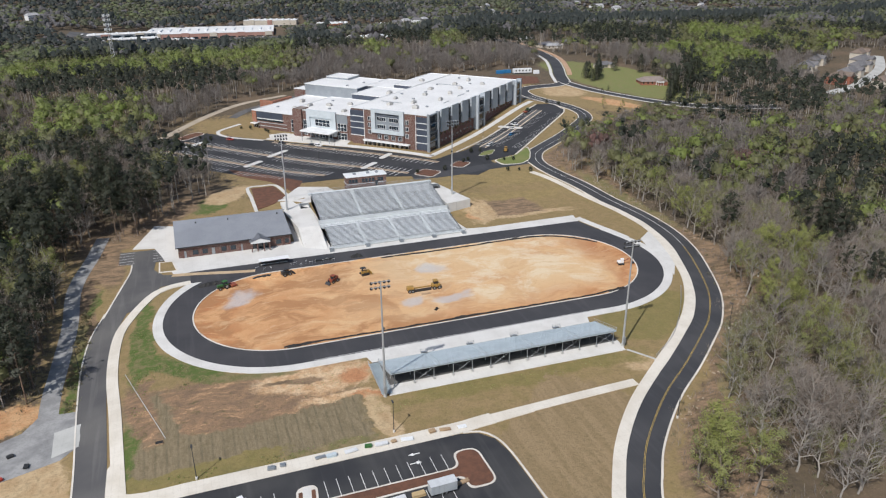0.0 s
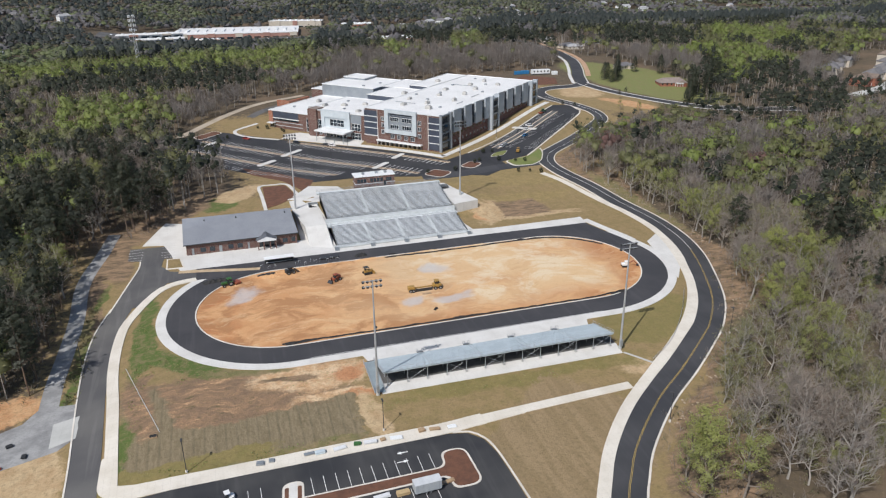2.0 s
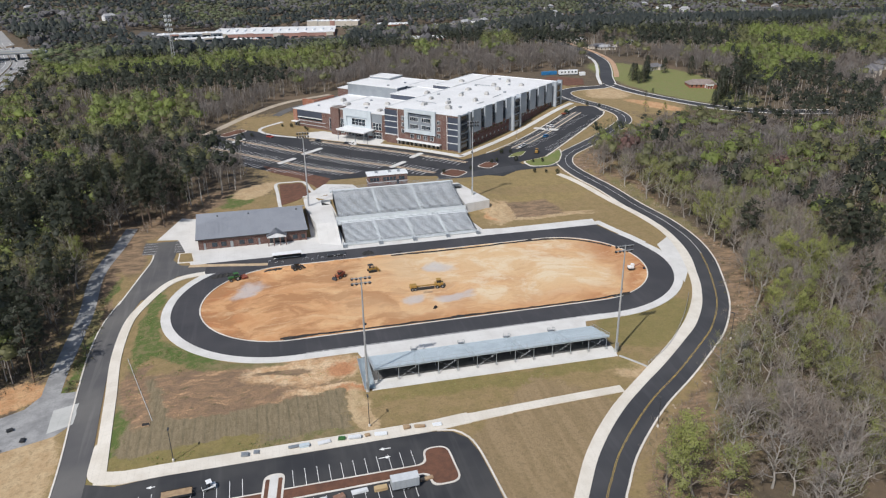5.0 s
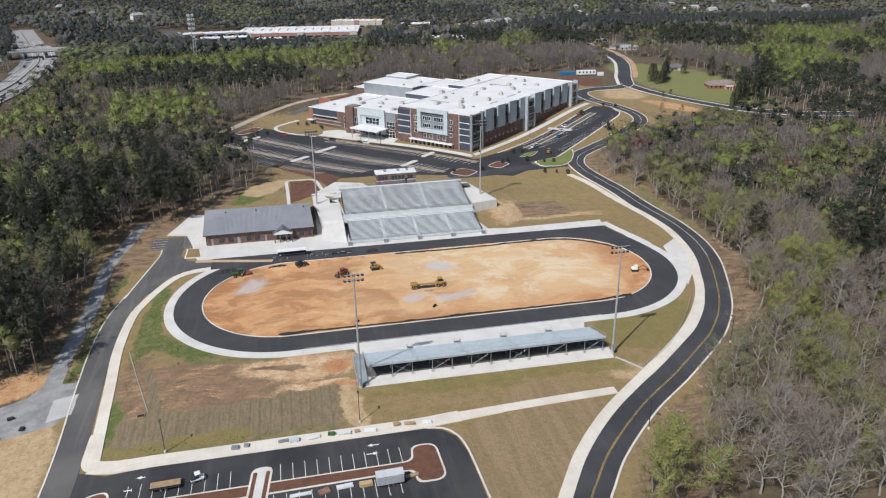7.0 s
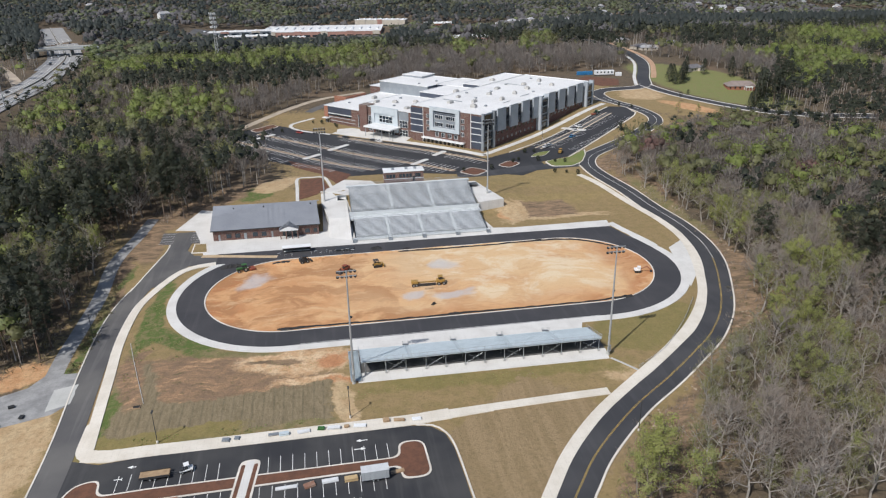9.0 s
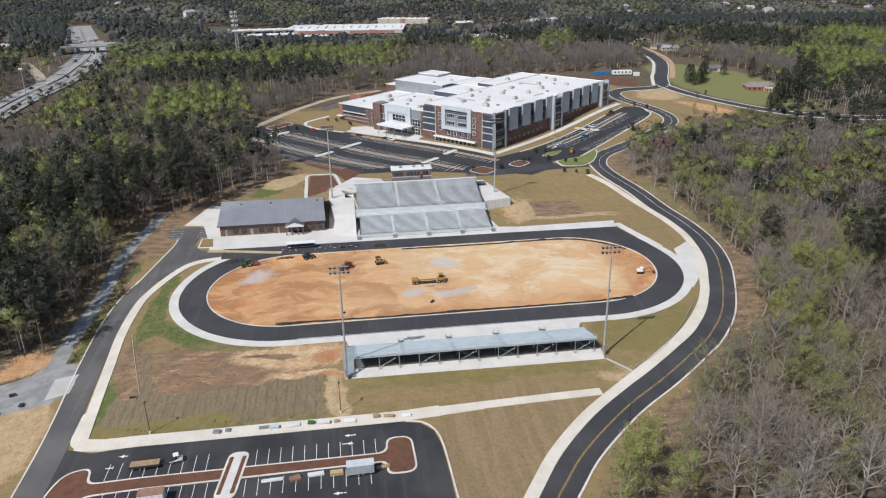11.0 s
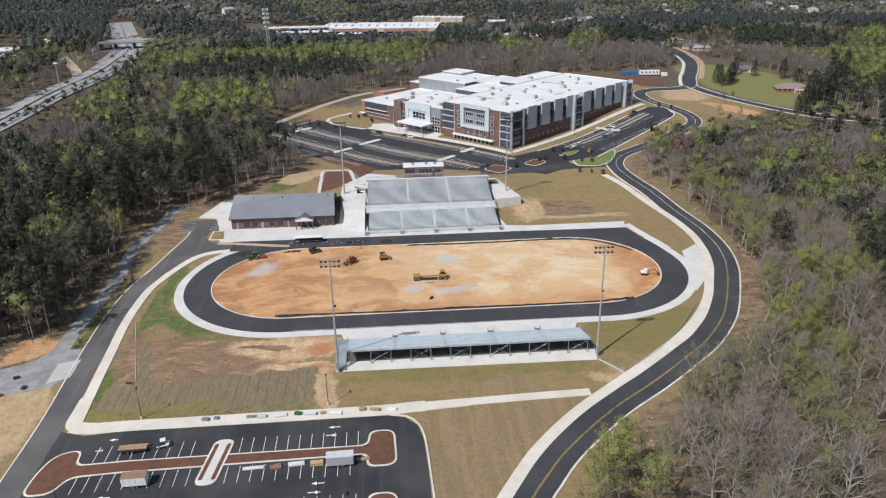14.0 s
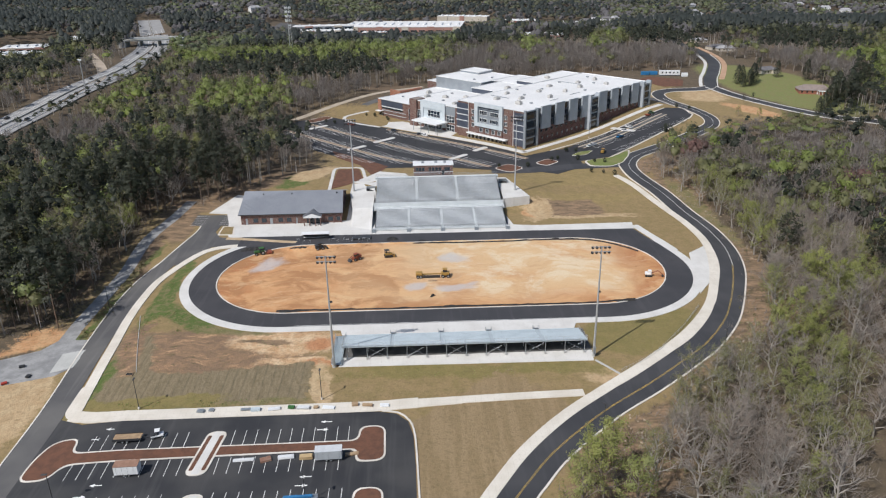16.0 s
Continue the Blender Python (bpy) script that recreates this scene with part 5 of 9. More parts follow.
bank(-23.8, 28.6, 48.2, 0.9, 63.5, 3.2, 17, (-10.5, 3.0, 16.5))
bank(-24.3, 28.6, 67.5, 4.7, 88.6, 9.2, 24, (-7.0, 10.5))
part("deck", B(-25.2, 29.6, 46.6, 48.2, 0.3, 0.9), ALU_DECK, stand, "front walkway deck")
part("deck", B(-25.4, 29.8, 63.5, 67.5, 2.6, 3.2), ALU_DECK, stand, "pale cross aisle deck")
part("parapet", B(-25.4, 29.8, 67.2, 67.5, 3.2, 4.9), ALU_DECK, stand, "pale front wall of the upper bank")
for yy, zz in ((67.3, 4.9), (90.5, 9.2), (63.7, 3.2)):
    bm = bmesh.new()
    for x in np.arange(-25.2, 29.8, 2.2):
        tube(bm, (x, yy, zz), (x, yy, zz + 1.1), 0.045, seg=4)
    for h in (0.55, 1.1):
        tube(bm, (-25.2, yy, zz + h), (29.6, yy, zz + h), 0.045, seg=4)
    part("guard_rail", bm, ALU_DARK, stand)
part("deck", B(-25.4, 29.8, 88.6, 90.6, 8.6, 9.2), ALU_DECK, stand)
part("skirt", B(-23.8, 28.6, 48.3, 48.5, 0.0, 0.9), SOFT_WHITE, stand)
for x in (-24.2, 29.4):
    bm = bmesh.new()
    vs = [bm.verts.new((x, y, z)) for y, z in ((48.4, 0), (90.4, 0.5), (90.4, 8.6), (67.6, 4.1), (67.4, 2.8), (63.4, 2.6), (48.4, 0.7))]
    bm.faces.new(vs)
    bmesh.ops.solidify(bm, geom=bm.faces[:], thickness=0.15)
    part("side_panel", bm, ALU_DARK, stand)
bm = bmesh.new()
for x in np.arange(-25, 30.1, 2.5):
    tube(bm, (x, 46.7, 0.9), (x, 46.7, 2.0), 0.04, seg=5)
for z in (1.4, 2.0):
    tube(bm, (-25, 46.7, z), (29.8, 46.7, z), 0.04, seg=5)
part("guard_rail", bm, ALU_DARK, stand)
for x in (-24.5, -10.5, 3, 16.5, 29):
    bm = bmesh.new()
    for i in range(5):
        box(bm, x - 0.8, x + 0.8, 44.6 + i * 0.4, 45.0 + i * 0.4, 0.1, 0.25 + i * 0.16)
    for s in (-0.8, 0.8):
        tube(bm, (x + s, 44.6, 1.0), (x + s, 46.6, 1.8), 0.04, seg=5)
        tube(bm, (x + s, 44.6, 0.1), (x + s, 44.6, 1.0), 0.04, seg=5)
    part("stair", bm, ALU_DARK, stand)
# the platform east of the benches and its ramp walls
structure(new("platform", finish(prism(bmesh.new(), [(29.9, 68), (41.5, 70.5), (34.5, 98), (29.9, 98)], 0, 5.2), "platform", CONCRETE)), "raised pale concrete platform beside the benches", "platform")
structure(new("platform", finish(prism(bmesh.new(), [(-34, 64), (-25.5, 64), (-25.5, 98), (-36.5, 98), (-36.5, 84)], 0, 4.0), "platform", CONCRETE)), "raised pale concrete platform beside the benches", "platform")
ramp = bmesh.new()
vs = [ramp.verts.new(c) for c in ((-34, 52, 0.1), (-25.5, 48, 0.1), (-25.5, 64.2, 4.0), (-34, 64.2, 4.0), (-34, 64.2, 0.05), (-25.5, 64.2, 0.05))]
for f in ((0, 1, 2, 3), (0, 3, 4), (1, 5, 2), (2, 5, 4, 3)):
    ramp.faces.new([vs[i] for i in f])
structure(new("ramp", finish(ramp, "ramp", CONCRETE)), "pale concrete ramp up to the platform", "ramp")
for x, y, z in ((-27.5, 88, 4.0), (32.2, 91, 5.2)):
    kiosk = thing("stair_head", Matrix.Translation((x, y, z)), "black sheet for the shade of the stair opening with grey guard walls on the platform", "stair head")
    bm = bmesh.new()
    for a in ((-2, -1.8, -1.6, 1.6), (1.8, 2, -1.6, 1.6), (-1.8, 1.8, 1.4, 1.6)):
        box(bm, *a, 0, 1.2)
    part("guard_wall", bm, ALU_DARK, kiosk)
    # no hole is cut: a flat black sheet stands for its shade
    part("stair_shade", B(-1.8, 1.8, -1.6, 1.4, 0.0, 0.05), BLACK, kiosk, "black sheet for the shade of the stair opening")

# ---- press box ----
press = thing("press_box", Matrix.Identity(4), "small brick press box with white roof above the grandstand", "press box")
part("wall", B(-8.0, 9.5, 91.0, 96.6, 2, 13.8), BRICK, press)
part("band", B(-8.1, 9.6, 90.9, 96.7, 10.6, 10.85), PANEL_PALE, press)
part("roof", B(-8.4, 9.9, 90.7, 97.4, 13.8, 14.2, bevel=0.08), SOFT_WHITE, press, "white flat roof")
for i, x in enumerate((-6.6, -5.2, -3.8, -0.8, 0.7, 2.2, 3.7, 6.3, 7.6)):
    w = part("window", B(x - 0.62, x + 0.62, 90.9, 91.05, 11.2, 12.9), DARK_METAL, press)
    part("pane", B(x - 0.52, x + 0.52, 90.86, 91.0, 11.3, 12.8), GLASS, w)
part("door", B(4.6, 5.7, 90.9, 91.05, 9.3, 11.6), GLASS, press)
for x in (-4, 2, 6):
    part("rooftop_unit", B(x - 0.6, x + 0.6, 93.4, 94.6, 14.2, 15.0, bevel=0.05), ALU_DARK, press)

# ---- visitors' stand ----
away = thing("bleachers", Matrix.Identity(4), "open aluminium visitor bleachers on a galvanised steel frame", "bleachers")
AX0, AX1, AY0, AZ0, AY1, AZ1, AR = -28.6, 39.2, -38.8, 1.0, -50.8, 4.1, 14
dy, dz = (AY1 - AY0) / AR, (AZ1 - AZ0) / AR
for i in range(AR):
    y, z = AY0 + i * dy, AZ0 + i * dz
    bm = B(AX0, AX1, y + dy * 0.97, y, z - 0.06, z)
    box(bm, AX0, AX1, y + dy, y + dy * 0.95, z - 0.06, z + dz)
    part("tread", bm, TREAD_BLUE, away)
    bm = bmesh.new()
    xs = [AX0, -15.5, -14.5, -1.5, -0.5, 12.5, 13.5, 26.5, 27.5, AX1]
    for a, b in zip(xs[::2], xs[1::2]):
        box(bm, a, b, y + dy * 0.98, y + dy * 0.62, z + 0.36, z + 0.42)
    part("bench", bm, ALU_BLUE, away)
for x in (-15, -1, 13, 27):
    bm = bmesh.new()
    stepped(bm, x - 0.55, x + 0.55, AY0, AZ0 + 0.03, dy / 2, dz / 2, AR * 2)
    part("aisle_step", bm, TREAD_BLUE, away)
    bm = bmesh.new()
    for k in range(4):
        box(bm, x - 0.8, x + 0.8, -36.8 - 0.4 * k, -36.4 - 0.4 * k, 0.1, 0.28 + 0.2 * k)
    for s in (-0.8, 0.8):
        tube(bm, (x + s, -36.5, 1.1), (x + s, -38.4, 2.0), 0.04, seg=5)
        tube(bm, (x + s, -36.5, 0.1), (x + s, -36.5, 1.1), 0.04, seg=5)
        tube(bm, (x + s, -38.4, 1.0), (x + s, -38.4, 2.0), 0.04, seg=5)
    part("stair", bm, ALU_DARK, away)
for k, x in enumerate(np.linspace(AX0 + 1.2, AX1 - 0.6, 13)):
    part("column", B(x - 0.075, x + 0.075, -50.55, -50.4, 0.1, 3.9), ALU_DARK, away)
    bm = bmesh.new()
    tube(bm, (x, AY0 - 0.2, 0.75), (x, AY1 + 0.2, AZ1 - 0.35), 0.14, seg=4)
    for f in (0.3, 0.65):
        y = AY0 + (AY1 - AY0) * f
        tube(bm, (x, y, 0.1), (x, y, AZ0 + (AZ1 - AZ0) * f - 0.3), 0.08, seg=4)
    part("stringer", bm, STEEL, away)
    part("footing", B(x - 0.35, x + 0.35, -50.85, -50.1, 0.1, 0.3), CONCRETE_GREY, away)
xs = np.linspace(AX0 + 1.2, AX1 - 0.6, 13)
for k in range(1, 12, 2):
    bm = bmesh.new()
    tube(bm, (xs[k], -50.5, 0.4), (xs[k + 1], -50.5, 3.6), 0.03, seg=4)
    tube(bm, (xs[k], -50.5, 3.6), (xs[k + 1], -50.5, 0.4), 0.03, seg=4)
    part("cross_brace", bm, ALU_DARK, away)
part("beam", B(AX0, AX1, -50.75, -50.5, 3.75, 4.0), STEEL, away)
bm = bmesh.new()
for x in np.arange(AX0, AX1 + 0.1, 2.26):
    tube(bm, (x, -50.9, 4.0), (x, -50.9, 5.3), 0.035, seg=4)
for z in (4.6, 5.3):
    tube(bm, (AX0, -50.9, z), (AX1, -50.9, z), 0.035, seg=4)
part("guard_rail", bm, STEEL, away)
for x in (AX0, AX1):
    bm = bmesh.new()
    for h in (0.5, 1.1):
        tube(bm, (x, AY0, AZ0 + h), (x, AY1, AZ1 + h), 0.04, seg=4)
    for i in range(0, AR + 1, 2):
        tube(bm, (x, AY0 + i * dy, AZ0 + i * dz - 0.2), (x, AY0 + i * dy, AZ0 + i * dz + 1.1), 0.035, seg=4)
    part("guard_rail", bm, STEEL, away)
bm = bmesh.new()
vs = [bm.verts.new(c) for c in ((-31.6, -39, 1.0), (-28.7, -39, 1.0), (-28.7, -53.5, 0.15), (-31.6, -53.5, 0.15))]
bm.faces.new(vs[::-1])
bmesh.ops.solidify(bm, geom=bm.faces[:], thickness=0.12)
part("ramp", bm, ALU_BLUE, away, "aluminium access ramp")
bm = bmesh.new()
for x in (-31.6, -28.8):
    for h in (0.5, 1.0):
        tube(bm, (x, -39, 1.0 + h), (x, -53.5, 0.15 + h), 0.04, seg=4)
    for f in np.linspace(0, 1, 8):
        tube(bm, (x, -39 - 14.5 * f, 0.1), (x, -39 - 14.5 * f, 2.0 - 0.85 * f), 0.035, seg=4)
part("guard_rail", bm, STEEL, away)
structure(area("stand_pad", [(-29.6, -53.8), (40.4, -54.6), (41, -49.4), (-30.0, -49.4)], 0.1, CONCRETE, 8), "pale concrete walk behind the bleachers", "pavement")
# the base below the benches is much darker than the walk behind them
structure(area("stand_base", [(-30.2, -49.4), (41, -49.4), (41, -37.2), (-30.2, -37.2)], 0.09, GROUND_DARK, 8), "dark coarse base under the bleachers", "gravel")
structure(area("apron_walk", [(-31, -33), (40, -33.2), (38.5, -37.2), (-30, -37.2)], 0.15, CONCRETE, 8), "pale concrete walk before the bleachers", "pavement")


# ---- field floodlight poles ----
def floodlight(x, y, z, turn, height=33.0):
    f = thing("floodlight_pole", pose(x, y, z, 0, 0, turn), "tall galvanised floodlight pole with two rows of lamps", "floodlight", "field floodlights")
    part("pole", tube(bmesh.new(), (0, 0, -0.5), (0, 0, height), 0.36, 0.16, 10), STEEL, f)
    part("base", tube(bmesh.new(), (0, 0, -0.5), (0, 0, 0.9), 0.55, 0.5, 10), CONCRETE_GREY, f)
    for h in (height - 1.6, height - 0.2):
        arm = part("crossarm", B(-2.4, 2.4, -0.08, 0.08, h - 0.08, h + 0.08), STEEL, f)
        for k in range(5):
            bm = bmesh.new()
            tube(bm, (-2.2 + 1.1 * k, 0.15, h - 0.1), (-2.2 + 1.1 * k, 0.75, h - 0.5), 0.2, 0.42, 8)
            part("lamp", bm, DARK_METAL, arm)
    part("lamp", tube(bmesh.new(), (0.3, 0.2, height * 0.6), (0.5, 0.7, height * 0.6 - 0.3), 0.18, 0.35, 8), DARK_METAL, f)
    part("control_box", B(-0.35, 0.35, -0.75, -0.35, 1.2, 3.2), ALU_DARK, f)
    return f


floodlight(-30.8, -53.6, tz(-30.8, -53.6), 0)
floodlight(40.8, -52.4, tz(40.8, -52.4), 0)
floodlight(-35.0, 86.8, 3.6, 180)
floodlight(36.2, 79.0, 5.2, 180)


def street_lamp(x, y, turn=0, height=8.6):
    f = thing("lamp_post", pose(x, y, tz(x, y), 0, 0, turn), "slim black car park lamp post", "lamp post", "car park lamps")
    part("pole", tube(bmesh.new(), (0, 0, 0), (0, 0, height), 0.11, 0.07, 8), DARK_METAL, f)
    part("base", tube(bmesh.new(), (0, 0, -0.2), (0, 0, 0.6), 0.28, 0.28, 10), KERB, f)
    part("lamp_head", B(-0.25, 0.95, -0.22, 0.22, height - 0.1, height + 0.08, bevel=0.04), DARK_METAL, f)


for x, y, turn in ((-78.2, -69.3, 90), (-32.6, -68.0, 90), (-31.8, -105.5, -90), (-84.0, -103.5, 180), (-107.2, -11.5, 0), (110.5, -28, 150), (76.5, -54.5, 120), (35.2, -86.2, 130)):
    street_lamp(x, y, turn)
for u, v in ((-61, 40), (-61, 110), (-41, 45), (-41, 108), (-17, 52), (30, -44.6), (78, -40), (40, -13)):
    x, y = uv(u, v)
    street_lamp(x, y, 40)


# ---- woods ----
def inside(x, y, poly):
    """Which points lie in a plan outline."""
    x, y = np.asarray(x), np.asarray(y)
    hit = np.zeros(x.shape, bool)
    n = len(poly)
    for i in range(n):
        (x0, y0), (x1, y1) = poly[i], poly[(i + 1) % n]
        c = (y0 > y) != (y1 > y)
        hit ^= c & (x < (x1 - x0) * (y - y0) / (y1 - y0 + 1e-12) + x0)
    return hit


def near_line(x, y, pts, d):
    L = np.array(spline(pts, 15))
    out = np.zeros(np.shape(x), bool)
    for p in L:
        out |= (x - p[0]) ** 2 + (y - p[1]) ** 2 < d * d
    return out


SITE = [(8, -150), (15, -122), (22, -106), (34, -94), (50, -81), (67, -68), (82, -56), (94, -38), (106, -18), (112, 2), (116, 22), (117, 45), (114, 70), (109, 95), (109, 116), (120, 134), (140, 152), (163, 172), (182, 182), (205, 186), (232, 188), (250, 208), (268, 244), (282, 286), (286, 318), (276, 398), (250, 400), (205, 352), (150, 346), (60, 350), (10, 350), (-28, 340), (-60, 298), (-88, 256), (-90, 215), (-80, 188), (-61, 160), (-63, 138), (-66, 122), (-80, 101), (-94, 84), (-105, 78), (-117, 74), (-117.5, 40), (-117, -10), (-117.5, -26), (-160, -42), (-190, -150)]
HIGHWAY = [(-262, 90), (-255, 180), (-254, 215), (-254, 250), (-252, 295), (-250, 342), (-249.5, 402), (-256, 463), (-266, 530), (-284, 592), (-315, 690), (-349, 785), (-400, 930)]
RAMP = [(-248, 338), (-254, 372), (-274.6, 423), (-306, 485), (-338.6, 545), (-385, 636), (-432, 729)]
FAR_ROAD = [(203, 287), (212, 312), (224, 338), (242, 383), (252, 430), (258, 520), (262, 640)]
LOOP_EAST = [(203, 287), (208, 268), (217, 246), (228, 224), (246, 204), (275, 190), (310, 182)]
HOUSES_NORTH = [(371, 963), (378, 915), (391, 914), (406, 923), (415, 914), (478, 1056), (533, 1238), (502, 1133), (488, 1080), (259, 935), (276, 947), (296, 952), (313, 968), (306, 906), (308, 870), (281, 521), (302, 474), (315, 480), (276, 464), (280, 454), (760, 1329), (759, 1304), (789, 1322)]
HOUSES_EAST = [(796, 1260), (815, 1266), (829, 1218), (747, 1107), (776, 1041), (790, 1034), (769, 969), (790, 988), (838, 1040), (800, 953), (821, 970), (853, 996), (843, 881), (857, 886), (880, 902), (905, 917), (-433, 1276), (-345, 1122), (-263, 1037), (1028, 1305), (1057, 1231), (939, 1280)]
FAR_HOUSES = HOUSES_NORTH + HOUSES_EAST
GRAVEL_WAY = [(-107, 86), (-109.5, 70), (-113.5, 44), (-112.8, 19)]
SHOPS = [(-214, 838), (-205, 815), (75, 822), (84, 950), (70, 1030), (-100, 1030), (-226, 930)]
SHOPS_B = [(110, 545), (172, 535), (192, 690), (120, 720)]
OFFICES = [(36, 985), (120, 950), (135, 1075), (40, 1100)]
BRICK_ROWS = [(132, 870), (272, 865), (275, 965), (132, 1000)]
ESTATE = [(360, 175), (420, 160), (470, 190), (545, 250), (560, 340), (500, 345), (470, 290), (395, 262)]
WEST = [(-445, 470), (-362, 480), (-358, 515), (-400, 620), (-392, 690), (-440, 690), (-460, 560)]
RIDGE_FIELD = [(975, 1175), (1225, 1010), (1245, 1090), (1045, 1275)]


def clear(x, y):
    c = inside(x, y, SITE) | inside(x, y, SHOPS) | inside(x, y, SHOPS_B) | inside(x, y, OFFICES) | inside(x, y, BRICK_ROWS) | inside(x, y, ESTATE) | inside(x, y, WEST) | inside(x, y, RIDGE_FIELD)
    for hx, hy in FAR_HOUSES:
        c |= (np.abs(x - hx) < 12) & (y > hy - np.where(hy > 600, 105, 30)) & (y < hy + 8)
    c |= near_line(x, y, HIGHWAY[7:], 19) | near_line(x, y, HIGHWAY[:8], 14) | near_line(x, y, RAMP, 8) | near_line(x, y, FAR_ROAD, 11) | near_line(x, y, LOOP_EAST, 9) | near_line(x, y, GRAVEL_WAY, 4)
    return c


_b = bmesh.new()
bmesh.ops.create_icosphere(_b, subdivisions=1, radius=1.0)
_b.verts.ensure_lookup_table()
ICO = [tuple(v.co) for v in _b.verts]
ICO_F = [tuple(v.index for v in f.verts) for f in _b.faces]
_b.free()


def soften(me, normals):
    """Leaves take the round shading of the crown that they make up."""
    if normals is not None:
        me.polygons.foreach_set("use_smooth", [True] * len(me.polygons))
        me.normals_split_custom_set_from_vertices(normals)
    return me


class Heap:
    """Triangles and quads in plain arrays, to be made into one mesh."""

    def __init__(self):
        self.v, self.f, self.n = [], [], []

    def cone(self, p0, p1, r0, r1, seg=3):
        p0, p1 = np.array(p0, float), np.array(p1, float)
        d = p1 - p0
        d /= np.linalg.norm(d) + 1e-9
        a = np.cross(d, (0.3, 0.9, 0.2) if abs(d[2]) > 0.8 else (0, 0, 1))
        a /= np.linalg.norm(a)
        b = np.cross(d, a)
        k = len(self.v)
        ang = [2 * math.pi * i / seg for i in range(seg)]
        self.v += [tuple(p0 + r0 * (math.cos(t) * a + math.sin(t) * b)) for t in ang]
        if r1 < 0.012:
            self.v.append(tuple(p1))
            self.f += [(k + i, k + (i + 1) % seg, k + seg) for i in range(seg)]
        else:
            self.v += [tuple(p1 + r1 * (math.cos(t) * a + math.sin(t) * b)) for t in ang]
            self.f += [(k + i, k + (i + 1) % seg, k + seg + (i + 1) % seg, k + seg + i) for i in range(seg)]

    def leaf(self, p, size, rng, face=None, slim=0.6, wild=0.6):
        """A small leaf blade that turns its face roughly outward."""
        n = rng.normal(size=3) * wild + (np.array(face, float) if face is not None else rng.normal(size=3))
        n /= np.linalg.norm(n) + 1e-9
        if face is not None and np.dot(n, face) < 0:
            n = -n
        a = np.cross(n, rng.normal(size=3))
        a /= np.linalg.norm(a) + 1e-9
        b = np.cross(n, a)
        p = np.array(p, float)
        k = len(self.v)
        s = size * rng.uniform(0.6, 1.35)
        w = s * slim * rng.uniform(0.75, 1.25)
        self.v += [tuple(p - a * s / 2), tuple(p + b * w / 2), tuple(p + a * s / 2), tuple(p - b * w / 2)]
        self.f.append((k + 3, k + 2, k + 1, k))
        if face is not None:
            soft = np.array(face, float) + n * 0.45
            soft /= np.linalg.norm(soft) + 1e-9
            self.n += [(0, 0, 0)] * (k - len(self.n)) + [tuple(soft)] * 4

    def twig(self, p, q, w, rng):
        """A thin sliver of a twig."""
        d = np.array(q) - np.array(p)
        a = np.cross(d, rng.normal(size=3))
        a *= w / (np.linalg.norm(a) + 1e-9)
        k = len(self.v)
        self.v += [tuple(p - a), tuple(p + a), tuple(q)]
        self.f.append((k, k + 1, k + 2))

    def lobe(self, c, r, rng, squash=1.0, heart=None):
        """A lumpy closed clump inside a crown."""
        k = len(self.v)
        if heart is not None:
            self.n += [(0, 0, 0)] * (k - len(self.n))
        a = rng.uniform(0, 6.28)
        for x, y, z in ICO:
            q = r * rng.uniform(0.6, 1.32)
            self.v.append((c[0] + q * (x * math.cos(a) - y * math.sin(a)), c[1] + q * (x * math.sin(a) + y * math.cos(a)), c[2] + q * z * squash))
            if heart is not None:
                out = np.array(self.v[-1]) - np.array(heart) * (1, 1, 0.9)
                self.n.append(tuple(out / (np.linalg.norm(out) + 1e-9)))
        self.f += [tuple(k + i for i in f) for f in ICO_F]

    def normals(self):
        return self.n + [(0, 0, 0)] * (len(self.v) - len(self.n))

    def mesh(self, name, material):
        return soften(raw(name, self.v, self.f, material), self.normals() if self.n else None)


